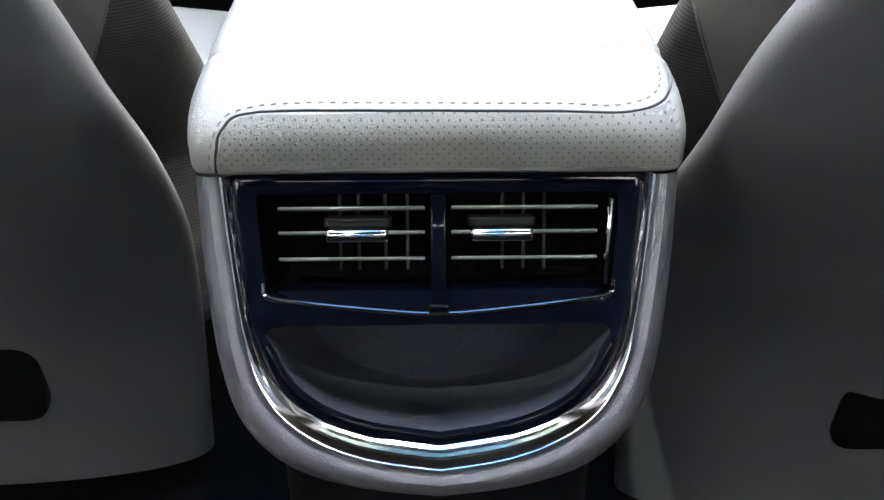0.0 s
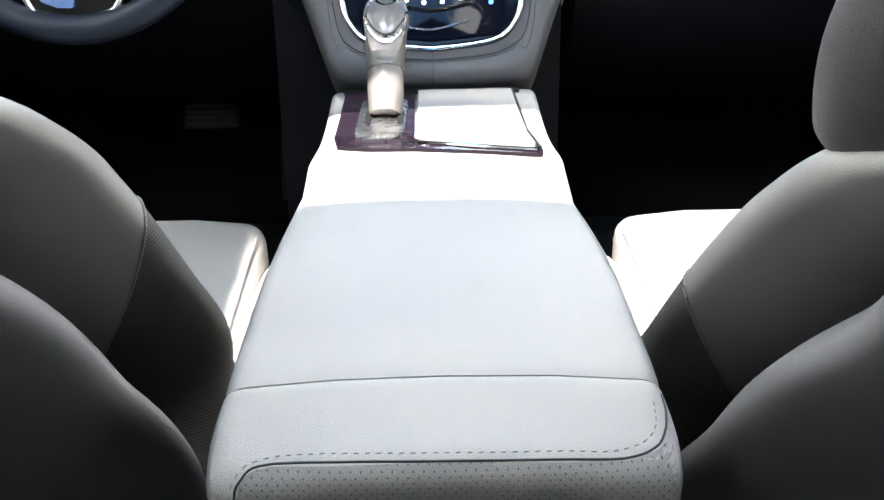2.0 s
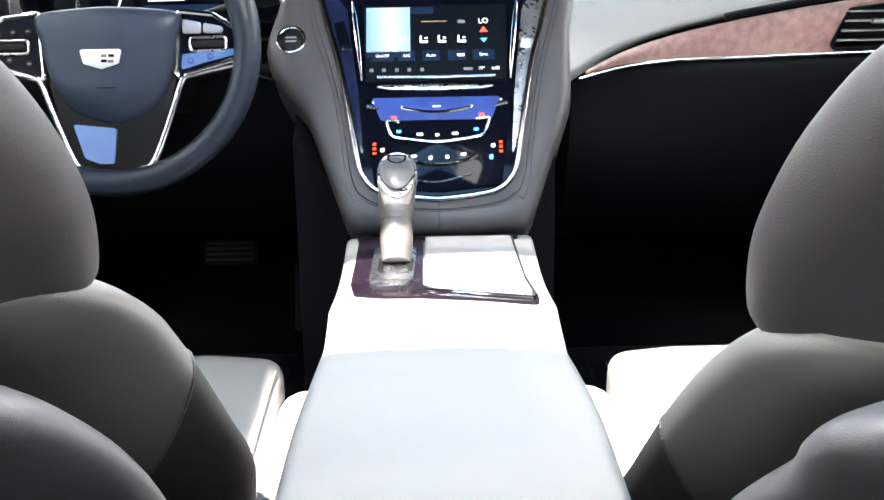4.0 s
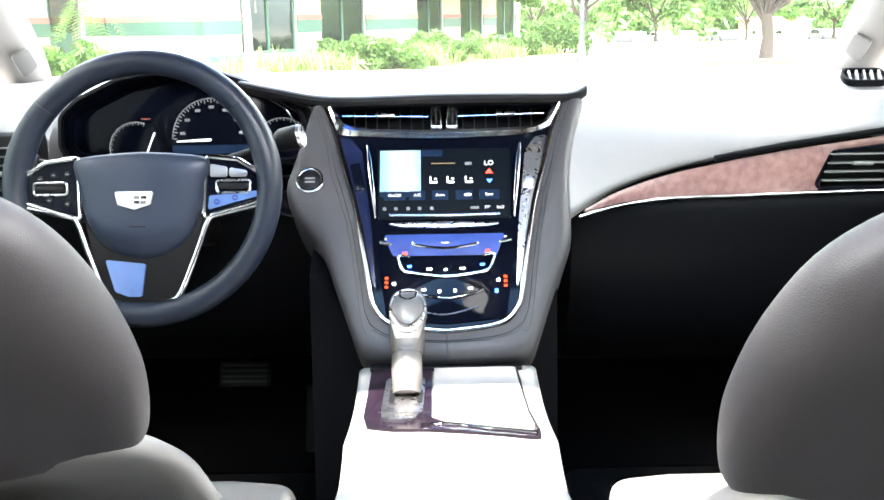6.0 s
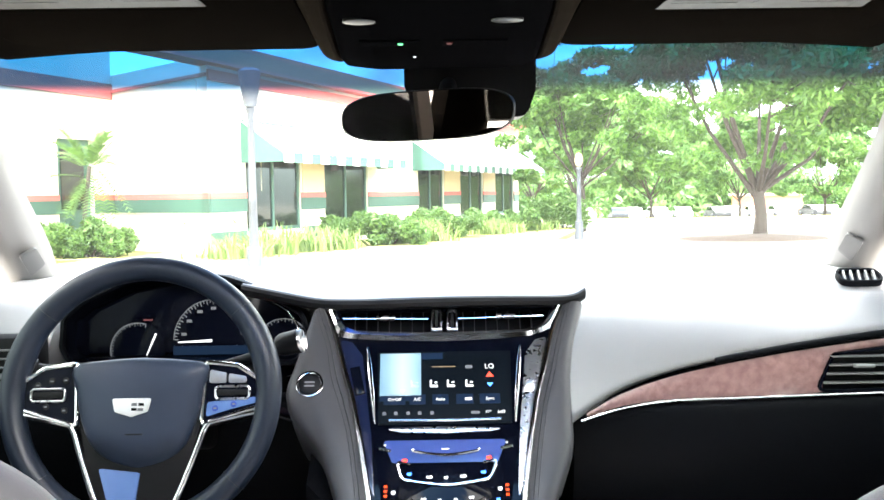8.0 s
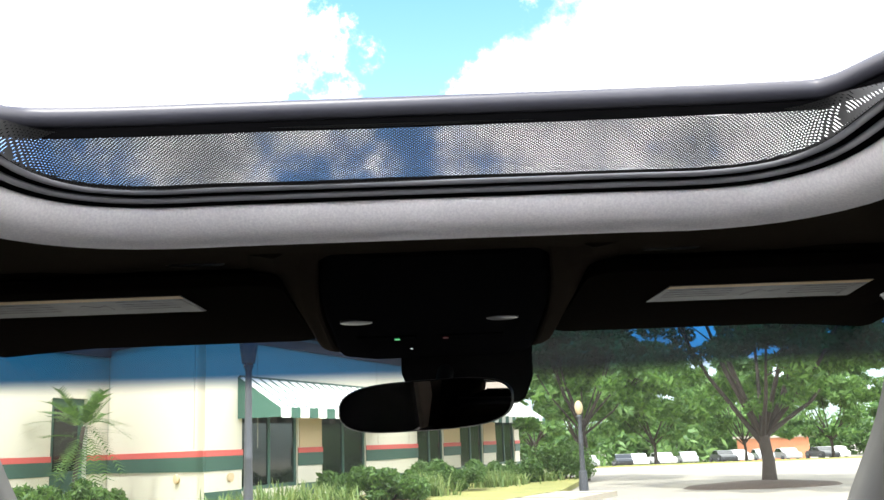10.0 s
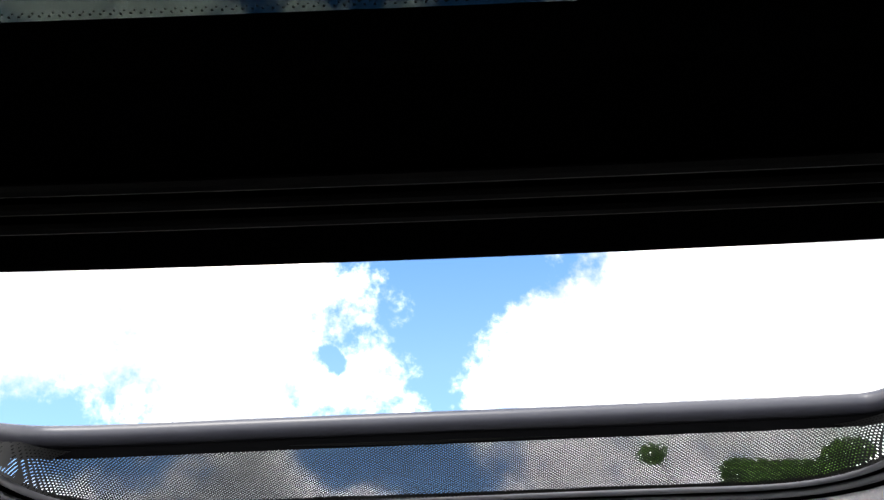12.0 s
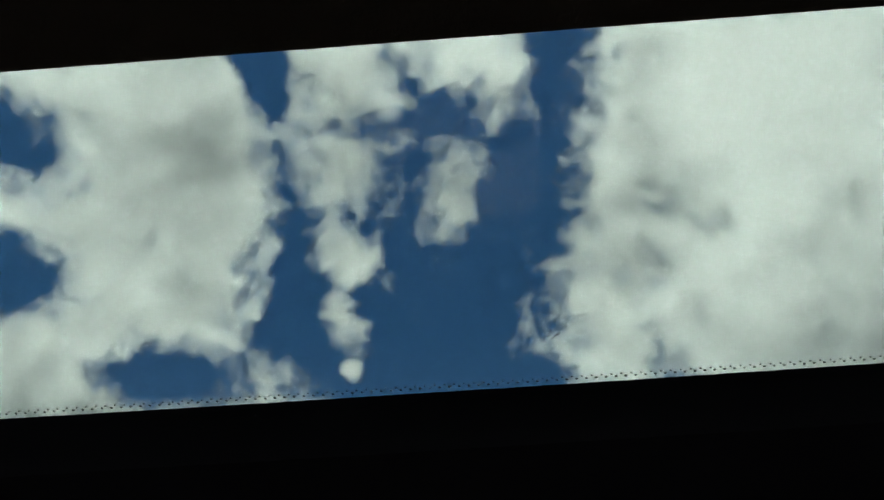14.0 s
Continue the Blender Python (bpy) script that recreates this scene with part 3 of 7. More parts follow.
    single("roof_rail_" + tag, loft([[Vector((s * x, y, z)) for x, z in rounded([(0.56, 1.155), (0.60, 1.10), (0.68, 1.08), (0.70, 1.13), (0.62, 1.19)], 0.02)]
           for y in (-1.0, -0.3, 0.4, 0.80)]), cloth, "grey cloth covered roof rail", "rail", kind="structure")

# headliner with the front roof opening, its padded lip and the back opening
OPEN = dense(rounded([(-0.372, -0.43), (0.364, -0.43), (0.364, 0.448), (-0.372, 0.448)], [0.02, 0.02, 0.14, 0.14], 10), 0.03)
GLASS_BACK = -0.333


def lip_loop(grow, z):
    pts = inset(OPEN, -grow)
    return [Vector((x, y if y > -0.1 else max(y, GLASS_BACK - 0.09), z - 0.012 * max(0.0, (abs(x) - 0.2)))) for x, y in pts]


lip = loft([lip_loop(g, z) for g, z in [(0.046 * (1 - math.cos(a)), 1.181 - 0.031 * math.sin(a)) for a in np.linspace(0, math.pi / 2, 14)] + [(0.052, 1.152), (0.052, 1.160)]], True, False)
single("trim", lip, cloth, "grey woven rounded lip round the open sunroof", "trim", kind="structure")
hole = [(p.x, p.y) for p in lip_loop(0.046, 0)]
ceil = plate([(-0.66, -1.25), (0.66, -1.25), (0.66, 0.62), (-0.66, 0.62)], plane_at((0, 0, 1.1515), (1, 0, 0), (0, 1, 0)), -0.02, holes=[hole])
single("ceiling", ceil, cloth_shade, "brown-grey cloth headliner round the sunroof, darkened as in shade", "ceiling", kind="structure")
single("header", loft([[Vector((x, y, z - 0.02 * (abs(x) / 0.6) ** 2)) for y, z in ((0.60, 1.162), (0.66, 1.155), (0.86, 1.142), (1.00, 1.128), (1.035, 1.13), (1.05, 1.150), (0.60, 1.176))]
                              for x in np.linspace(-0.66, 0.66, 15)]), cloth_dark, "cloth front end of the headliner, darkened as in shade", "header", kind="structure")
# sliding shade behind the glass and the outer roof skin
single("sunshade", box(-0.42, 0.42, -1.15, GLASS_BACK, 1.205, 1.211, 0.002), cloth_dark, "brown-black cloth sunshade drawn back under the roof glass", "sunshade", kind="structure")
skin = bmesh.new()
plate([(-0.64, -1.3), (0.64, -1.3), (0.64, 0.458), (0.405, 0.458), (0.405, -1.02), (-0.405, -1.02), (-0.405, 0.458), (-0.64, 0.458)], plane_at((0, 0, 1.232), (1, 0, 0), (0, 1, 0)), 0.012, bm=skin,
      curve=lambda u, v, w: (u, v, w - 0.034 * max(0.0, (v - 0.1) / 0.358)))
loft([[Vector((x, y, z - 0.01 * abs(x))) for y, z in ((0.458, 1.197), (0.75, 1.190), (1.06, 1.168), (1.06, 1.160), (0.75, 1.180), (0.458, 1.188))] for x in np.linspace(-0.64, 0.64, 9)], True, True, skin)
single("roof_skin", skin, material("car_paint", (0.03, 0.03, 0.035), 0.25, vary=0.05, scale=5, coat=0.8), "dark painted steel car roof round the sunroof", "roof", kind="structure")

roof = thing("sunroof", (0, 0.0, 1.2), "open panoramic sunroof with a raised mesh wind deflector", "sunroof")
bow = lambda x, c: c * (1 - (x / 0.40) ** 2)
beam = bmesh.new()
loft([[Vector((x, y + bow(x, 0.012) * k, z)) for y, z, k in ((-0.178, 1.221, 0.3), (-0.172, 1.202, 0.3), (-0.05, 1.199, 1), (-0.034, 1.206, 1), (-0.003, 1.219, 1), (-0.05, 1.226, 1))]
      for x in np.linspace(-0.43, 0.43, 17)], True, True, beam)
part("cross_beam", beam, material("beam_black", (0.002, 0.002, 0.0025), 0.9, vary=0.2, scale=60, spec=0.0), roof, "matt black cross beam")
rib_mat = material("rib_black", (0.004, 0.004, 0.006), 0.42, vary=0.15, scale=60, spec=0.24)
for y in (-0.114, -0.100, -0.084):
    part("guide_rib", tube([(x, y + bow(x, 0.008), 1.1975) for x in np.linspace(-0.42, 0.42, 13)], 0.003, 8), rib_mat, roof)
part("rear_glass", box(-0.43, 0.43, -1.0, -0.172, 1.2225, 1.2275), roof_glass, roof, "dark green tinted roof glass")
frit = bmesh.new()
for k in range(240):
    x = -0.40 + k * (0.80 / 239)
    for j in range(2):
        disc(plane_at((x + (0.0017 if j else 0), -0.1788 - 0.0015 * j + bow(x, 0.0036), 1.2222), (1, 0, 0), (0, -1, 0)), 0.0005 - 0.00015 * j, 0.0003, 6, bm=frit)
tagged(part("frit_dots", frit, black_ink, roof, "black printed dots along the glass edge"), kind="stuff")
part("front_glass", box(-0.40, 0.40, -0.61, -0.012, 1.2560, 1.2610, 0.001), roof_glass, roof, "front glass panel slid back")
# Black rubber made grey: the sheen along the seals is in the colour
seal_mat = material("seal_rubber_sheen", (0.20, 0.20, 0.225), 0.25, vary=0.12, scale=80)
for off, z, r in ((0.0105, 1.1850, 0.0034), (0.0225, 1.1905, 0.0036)):
    pts = [(p[0], p[1], z - 0.012 * max(0, abs(p[0]) - 0.2)) for p in inset(OPEN, off) if p[1] > -0.02]
    part("seal", tube(pts, r, 10), seal_mat, roof, "black rubber seal lightened for its sheen")
gut = [[(p[0], p[1], z - 0.012 * max(0, abs(p[0]) - 0.2)) for p in inset(OPEN, off) if p[1] > -0.02] for off, z in ((0.0012, 1.1800), (0.013, 1.1868), (0.026, 1.1915), (0.026, 1.1945), (-0.006, 1.1960), (-0.006, 1.1850))]
part("gutter", loft([[Vector(g[i]) for g in gut] for i in range(min(len(g) for g in gut))]), overhead_black, roof)
inner = [(x, y) for x, y in inset(OPEN, 0.029) if y > 0.20]
mesh_rows = []
for k in range(7):
    q = k / 6
    mesh_rows.append([Vector((x * (1 + 0.01 * q), y - (y - 0.13) / 0.30 * 0.075 * q - 0.004 * math.sin(9 * x + 2 * q), 1.190 + 0.030 * q * max(0.0, min(1, (y - 0.20) / 0.15)) + 0.0025 * math.sin(math.pi * q) * math.sin(23 * x)
                              - 0.012 * max(0, abs(x) - 0.2))) for x, y in inner])
net_mat = dotted(material("black_net", (0.007, 0.007, 0.008), 0.6, vary=0.2, scale=200), 0.0037, 0.135)
part("mesh_net", loft(mesh_rows, False, False), net_mat, roof, "black perforated net", sharp=180)
bar_pts = smooth_rows([(-0.375, 0.12, 1.203), (-0.372, 0.25, 1.218), (-0.355, 0.315, 1.228), (-0.30, 0.335, 1.231), (-0.15, 0.343, 1.234), (0, 0.345, 1.235), (0.15, 0.343, 1.235), (0.30, 0.336, 1.234),
                       (0.338, 0.326, 1.2335), (0.362, 0.29, 1.236), (0.378, 0.22, 1.230), (0.384, 0.12, 1.208)], 4)
part("deflector_bar", tube(bar_pts, 0.0092, 14, squash=1.0), material("bar_plastic", (0.036, 0.036, 0.047), 0.42, vary=0.1, scale=50, spec=0.3), roof, "grey-black moulded bar")
part("deflector_foot", loft([[Vector((x, y + dy, z + dz)) for dy, dz in ((-0.002, -0.006), (0.018, -0.004), (0.018, -0.010), (0.002, -0.0175))] for x, y, z in bar_pts[6:-6]]), overhead_black, roof)

# windscreen
ws = bmesh.new()
ws_rows = []
for k in range(9):
    q = k / 8
    y, z = 1.70 - 0.68 * q, 0.735 + 0.405 * q + 0.03 * math.sin(math.pi * q)
    hw = 0.87 - 0.17 * q
    ws_rows.append([Vector((hw * a, y - 0.16 * (1 - q) * a * a - 0.05 * q * a * a, z - 0.01 * q * a * a)) for a in np.linspace(-1, 1, 17)])
loft(ws_rows, False, False, ws)
wind = single("windscreen", ws, clear_glass, "clear windscreen with a blue shade band along its top", "windscreen", kind="structure", sharp=180)
wind.visible_shadow = False
if wind.data.polygons[0].normal.z > 0:
    wind.data.flip_normals()
single("rear_window", plate([(-0.76, -0.32), (0.76, -0.32), (0.66, 0.32), (-0.66, 0.32)], plane_at((0, -1.50, 0.93), (1, 0, 0), (0, 0.62, 0.50)), 0.004), back_glass,
            "sloping back window of the car", "window", kind="structure")

# ---- centre console ----
FV = plane_at((0, 0, 0.45), (1, 0, 0), (0, 0.5, 1))
U_OUT = mirrored([(0.0, -0.1245), (0.030, -0.1195), (0.054, -0.1095), (0.071, -0.0935), (0.0795, -0.070), (0.0845, -0.035), (0.0880, 0.0)])
U_IN = mirrored([(0.0, -0.1145), (0.030, -0.1095), (0.052, -0.1005), (0.0665, -0.088), (0.0750, -0.068), (0.0800, -0.035), (0.0838, 0.0005)])
BODY_OUT = mirrored([(0.0, -0.142), (0.035, -0.138), (0.066, -0.128), (0.086, -0.108), (0.095, -0.08), (0.0995, -0.04), (0.1015, 0.001)])

console = thing("center_console", (0, 0.4, 0.0), "grey leather centre console with a padded armrest between the seats", "console")
trim_half = len(U_OUT) // 2 + 1
open_u = lambda ring: [(-u, v) for u, v in reversed(ring[:trim_half])] + list(ring[1:trim_half])
roll = [(0.02, -0.006), (0.02, 0.0030), (0.06, 0.0052), (0.16, 0.0072), (0.32, 0.0080), (0.50, 0.0066), (0.68, 0.0030), (0.83, -0.0030), (0.94, -0.0110), (1.0, -0.0220), (1.0, -0.060)]
part("rear_surround", loft([[FV @ Vector((a[0] + (b[0] - a[0]) * q, a[1] + (b[1] - a[1]) * q, w)) for q, w in roll] for a, b in zip(open_u(U_OUT), open_u(BODY_OUT))], False, False), leather_rear_shade, console)
DECK = [(0.02, 0.452), (0.36, 0.450), (0.42, 0.444), (0.48, 0.430), (0.54, 0.418), (0.62, 0.412), (0.70, 0.409), (0.75, 0.398)]
WIDE = [(0.02, 0.099), (0.30, 0.101), (0.38, 0.104), (0.45, 0.110), (0.60, 0.112), (0.70, 0.115), (0.76, 0.120)]
rings = []
for y in (0.052, 0.10, 0.2, 0.3, 0.36, 0.40, 0.44, 0.48, 0.52, 0.56, 0.60, 0.66, 0.72, 0.75):
    w, z = along(WIDE, y), along(DECK, y)
    rings.append([Vector((x, y, zz)) for x, zz in rounded([(-w * 0.70, 0.03), (w * 0.70, 0.03), (w, z), (-w, z)], [0.01, 0.01, 0.012, 0.012], 4)])
part("body", loft(rings), leather, console)
part("base", box(-0.075, 0.075, -0.03, 0.05, 0.0, 0.325, 0.02, 3), plastic_black, console, "black plastic foot")

# armrest: rear pad, lid, perforated panel, seams and stitches
def pad_ring(y, w, zb, zt, r=0.009, crown=0.004):
    pts = rounded([(-w, zb), (w, zb), (w, zt - 0.004), (w * 0.5, zt), (0, zt + 0.001), (-w * 0.5, zt), (-w, zt - 0.004)], [0.004, 0.004, r, 0.02, 0.02, 0.02, r], 5)
    return [Vector((x, y, z)) for x, z in pts]


PAD_ROWS = [(-0.0062, 0.0925, 0.4565, 0.466, 0.004), (-0.0050, 0.0965, 0.4540, 0.4715, 0.006), (-0.0015, 0.0990, 0.4532, 0.4768, 0.009),
            (0.006, 0.1005, 0.4532, 0.4812, 0.012), (0.020, 0.1015, 0.4532, 0.4852, 0.013), (0.040, 0.1012, 0.4532, 0.4872, 0.013), (0.0475, 0.1004, 0.454, 0.4868, 0.012), (0.0495, 0.098, 0.456, 0.4848, 0.010)]
pad = part("armrest_pad", loft([pad_ring(*r) for r in smooth_rows(PAD_ROWS, 2)]), leather, console)
lid_rows = [(0.0500, 0.098, 0.458, 0.4846, 0.010), (0.0515, 0.1002, 0.456, 0.4868, 0.012), (0.07, 0.1008, 0.455, 0.4875, 0.012), (0.16, 0.1005, 0.452, 0.4855, 0.012), (0.26, 0.098, 0.447, 0.4745, 0.012), (0.33, 0.0955, 0.442, 0.4625, 0.011),
            (0.352, 0.094, 0.440, 0.4570, 0.010), (0.362, 0.090, 0.440, 0.4490, 0.007)]
lid_bm = loft([pad_ring(*r) for r in smooth_rows(lid_rows, 3)])
for v in lid_bm.verts:
    q = max(0.0, (v.co.y - 0.20) / 0.16)
    v.co.y -= 0.22 * v.co.x * q
part("armrest_lid", lid_bm, leather, console)


PAD = BVHTree.FromBMesh(loft([pad_ring(*r) for r in smooth_rows(PAD_ROWS, 2)]))


def on_pad(p, lift):
    """The place on the armrest pad nearest to p, lifted off it."""
    at, nor, _, _ = PAD.find_nearest(Vector(p))
    out = (Vector(at) - Vector((0, 0.03, 0.468))) * Vector((0.3, 1, 1))
    return Vector(at) + (nor if nor.dot(out) > 0 else -nor) * lift


def spaced(points, step):
    """Points at even steps along a line, with the direction at each."""
    out, carry = [], 0.0
    for p, q in zip(points, points[1:]):
        p, q = Vector(p), Vector(q)
        n = (q - p).length
        s = carry
        while s < n:
            out.append((p + (q - p) * (s / n), (q - p).normalized()))
            s += step
        carry = s - n
    return out


SEAM = smooth_rows([(-0.0885, -0.006, 0.4545), (-0.088, -0.006, 0.461), (-0.087, -0.006, 0.466), (-0.0862, -0.004, 0.470), (-0.084, -0.002, 0.473), (-0.0805, 0.001, 0.4758), (-0.074, 0.002, 0.4773), (-0.061, 0.002, 0.478),
                    (0.0, 0.0, 0.479), (0.049, 0.0005, 0.478), (0.070, 0.001, 0.4772), (0.078, 0.002, 0.4775), (0.086, 0.005, 0.478), (0.092, 0.011, 0.4788), (0.0965, 0.025, 0.4800), (0.0975, 0.040, 0.4805)], 4)
THREAD = smooth_rows([(-0.0910, -0.006, 0.4575), (-0.090, -0.006, 0.464), (-0.0880, -0.003, 0.470), (-0.0862, -0.001, 0.4733), (-0.083, 0.002, 0.476), (-0.077, 0.004, 0.478), (-0.061, 0.005, 0.480),
                      (0.0, 0.003, 0.481), (0.050, 0.0035, 0.480), (0.070, 0.004, 0.4790), (0.084, 0.009, 0.4792), (0.0905, 0.018, 0.4808), (0.0925, 0.034, 0.4825)], 4)
columns = []
for x in np.linspace(-0.0878, 0.0965, 60):
    top = [float(np.interp(x, [q[0] for q in SEAM], [q[i] for q in SEAM])) for i in range(3)]
    column = []
    for z in np.linspace(0.4570, top[2] - 0.0004, 9):
        hit = PAD.ray_cast(Vector((x, -0.05, z)), Vector((0, 1, 0)))[0]
        column.append(Vector((x, (hit.y if hit else top[1]) - 0.00045, z)))
    columns.append(column)
part("perforated_panel", loft(columns, False, False), leather_perf, pad, "perforated grey leather")
part("seam", tube([on_pad(p, 0.0001) for p in SEAM], 0.00062, 6), rubber, pad)
st = bmesh.new()
for p, along_it in spaced(THREAD, 0.0047):
    at = on_pad(p, 0.00012)
    tube([at - along_it * 0.0010, at + along_it * 0.0010 + Vector((0, 0, 0.0002))], 0.00042, 5, bm=st)
tagged(part("stitching", st, stitch_mat, pad, "grey thread stitches"), kind="stuff")
side_st = bmesh.new()
for a in range(95):
    y = 0.055 + a * 0.0031
    r = [float(v) for v in np.array([np.interp(y, [q[0] for q in lid_rows], [q[i] for q in lid_rows]) for i in (1, 3)])]
    q = max(0.0, (y - 0.20) / 0.16)
    p = Vector((r[0] - 0.0008, y - 0.22 * r[0] * q, r[1] - 0.0105))
    tube([p + Vector((0, -0.0009, 0)), p + Vector((0, 0.0009, 0))], 0.0005, 5, bm=side_st)
tagged(part("lid_stitching", side_st, stitch_mat, console), kind="stuff")


def on_deck(lift):
    return lambda u, v, w: (u, v, along(DECK, v) + lift + w)


EYE = Matrix.Identity(4)
bezel = rounded([(-0.097, 0.705), (-0.095, 0.535), (-0.088, 0.487), (-0.060, 0.473), (-0.020, 0.470), (0.030, 0.452), (0.090, 0.425), (0.0915, 0.455), (0.035, 0.485), (-0.006, 0.506), (-0.0195, 0.527), (-0.0205, 0.705)], 0.006, 3)
part("shifter_bezel", plate(dense(bezel), EYE, 0.004, curve=on_deck(0.0035)), wood_dark, console, "dark glossy wood veneer")
lid2 = rounded([(-0.0175, 0.705), (-0.0165, 0.530), (-0.004, 0.511), (0.030, 0.490), (0.0875, 0.462), (0.0850, 0.705)], 0.007, 3)
part("storage_lid", plate(dense(lid2), EYE, 0.006, bev=0.0015, curve=on_deck(0.006)), leather, console, "smooth grey storage lid")
part("bezel_edge", tube([Vector(on_deck(0.005)(u, v, 0)) for u, v in smooth_rows([(-0.030, 0.484), (-0.012, 0.4885), (0.010, 0.482), (0.040, 0.463), (0.068, 0.447), (0.086, 0.436)], 5)], 0.0019, 8), chrome, console, "thin chrome edge")

part("lid_gap", tube([Vector(on_deck(0.0045)(u, v, 0)) for u, v in ((0.0895, 0.452), (0.0875, 0.55), (0.0865, 0.705))], 0.0018, 6), plastic_black, console, "dark gap beside the lid")
# Black plate paints the shadow where the stack meets the deck
part("stack_shadow_gap", plate(rect(-0.100, 0.095, 0.709, 0.748, 0.004), EYE, 0.004, curve=on_deck(0.0045)), plastic_black, console, "black plate for the shadow gap under the centre stack")
part("plate_line", tube([Vector(on_deck(0.0082)(u, 0.533, 0)) for u in np.linspace(-0.0775, -0.0215, 9)], 0.0005, 5), plastic_black, console)

# rear vent panel
vent = thing("rear_air_vent", (0, -0.02, 0.40), "gloss black rear vent panel with chrome trim and carpeted bin", "air vent")
half = len(U_OUT) // 2 + 1
u_path = lambda ring: [(-u, v) for u, v in reversed(ring[:half])] + list(ring[1:half])
ring_in, ring_out = u_path(U_IN), u_path(U_OUT)
part("chrome_trim", loft([[FV @ Vector((a[0] + (b[0] - a[0]) * q, a[1] + (b[1] - a[1]) * q, w)) for a, b in zip(ring_in, ring_out)]
                          for q, w in ((0.0, -0.004), (0.0, 0.0015), (0.12, 0.0030), (0.45, 0.0055), (0.75, 0.0070), (0.93, 0.0074), (1.0, 0.0066), (1.0, -0.006))], False, False), chrome, vent, "bright chrome U-shaped trim")
VENT = rounded([(-0.0745, -0.0075), (0.0745, -0.0075), (0.0715, -0.0495), (0.0, -0.0575), (-0.0715, -0.0495)], [0.003, 0.003, 0.004, 0.03, 0.004], 4)
BIN = mirrored([(0.0, -0.1090), (0.028, -0.1045), (0.047, -0.0975), (0.0605, -0.087), (0.0675, -0.074), (0.0700, -0.0630), (0.035, -0.0625), (0.0, -0.0622)], 3)
part("bezel", plate(inset(U_IN, -0.0002), FV @ Matrix.Translation((0, 0, 0.0015)), 0.006, holes=[VENT, BIN], bev=0.0006), gloss_black, vent)
part("duct", pocket(VENT, FV, 0.035, 0.004), overhead_black, vent)
part("storage_bin", pocket(BIN, FV, 0.045, 0.010), carpet_lining, vent, "black carpet lined storage bin")
for half in (-1, 1):
    for i, s in enumerate((-0.0140, -0.0242, -0.0352)):
        u0, u1 = (0.0055, 0.0665)
        m = FV @ Matrix.Translation((half * 0.5 * (u0 + u1), s, -0.0055)) @ Matrix.Rotation(radians(-9), 4, "X")
        part("slat", moved_bm(box(-(u1 - u0) / 2, (u1 - u0) / 2, -0.0007, 0.0007, -0.0050, 0.0020, 0.0005), m), vane_mat, vent)
    for u in ((-0.042, -0.034, -0.0225, -0.013) if half < 0 else (0.028, 0.037, 0.046)):
        m = FV @ Matrix.Translation((u, -0.022, -0.019))
        part("vane", moved_bm(box(-0.0006, 0.0006, -0.02, 0.014, -0.001, 0.001, 0.0003), m), vane_dark, vent)
    c = -0.0335 if half < 0 else 0.0262
    part("tab", moved_bm(box(-0.0130, 0.0130, -0.0027, 0.0027, -0.004, 0.0048, 0.0018, 3), FV @ Matrix.Translation((c, -0.0246, -0.002))), chrome, vent, "chrome slider tab")
    part("tab_hump", moved_bm(box(-0.0140, 0.0140, -0.0012, 0.0030, -0.010, 0.0010, 0.0012, 3), FV @ Matrix.Translation((c, -0.0205, -0.003))), plastic_black, vent)
part("divider", moved_bm(box(-0.0031, 0.0031, -0.0540, -0.0078, -0.010, 0.0022, 0.0008), FV), gloss_black, vent)
part("divider_tip", moved_bm(box(-0.0042, 0.0042, -0.0552, -0.0534, -0.004, 0.0026, 0.0008), FV), chrome, vent)
lip = [(-0.0722, -0.044), (-0.0712, -0.0500), (-0.060, -0.0522), (-0.03, -0.0556), (0, -0.0578), (0.03, -0.0556), (0.060, -0.0522), (0.0712, -0.0500), (0.0722, -0.044)]
part("vent_lip", tube(path_on(FV, smooth_rows(lip, 3), 0.002), 0.00095, 8), chrome, vent, "thin chrome lip")
part("lower_ledge", plate(rounded([(-0.0700, -0.0475), (0.0700, -0.0475), (0.058, -0.0515), (0, -0.0570), (-0.058, -0.0515)], 0.002, 3), FV @ Matrix.Translation((0, 0, 0.0006)), 0.02), gloss_black, vent)
part("wheel_rim", moved_bm(box(-0.0010, 0.0010, -0.046, -0.010, -0.004, 0.0018, 0.0007), FV @ Matrix.Translation((0.0715, 0, 0)) @ Matrix.Rotation(radians(-3), 4, "Z")), chrome, vent, "chrome edged thumb wheel")
part("bin_edge", tube(path_on(FV, inset(BIN, -0.0022)[0:14], 0.0018), 0.0007, 6), chrome, vent)
part("bin_edge", tube(path_on(FV, [(-u, v) for u, v in inset(BIN, -0.0022)[0:14]], 0.0018), 0.0007, 6), chrome, vent)

# gear shifter
lever = thing("gear_shifter", (-0.05, 0.56, 0.415), "satin metal and taupe leather gear shifter standing on the console", "gear shifter")
A0, A1 = Vector((-0.0495, 0.602, 0.415)), Vector((-0.0475, 0.700, 0.530))
axis = (A1 - A0).normalized()
sx = Vector((1, 0, 0))
sy = axis.cross(sx).normalized()


def lever_ring(q, rx, ry, n=28):
    c = A0 + (A1 - A0) * q
    return [c + sx * rx * math.cos(a) + sy * ry * math.sin(a) for a in (2 * math.pi * k / n for k in range(n))]


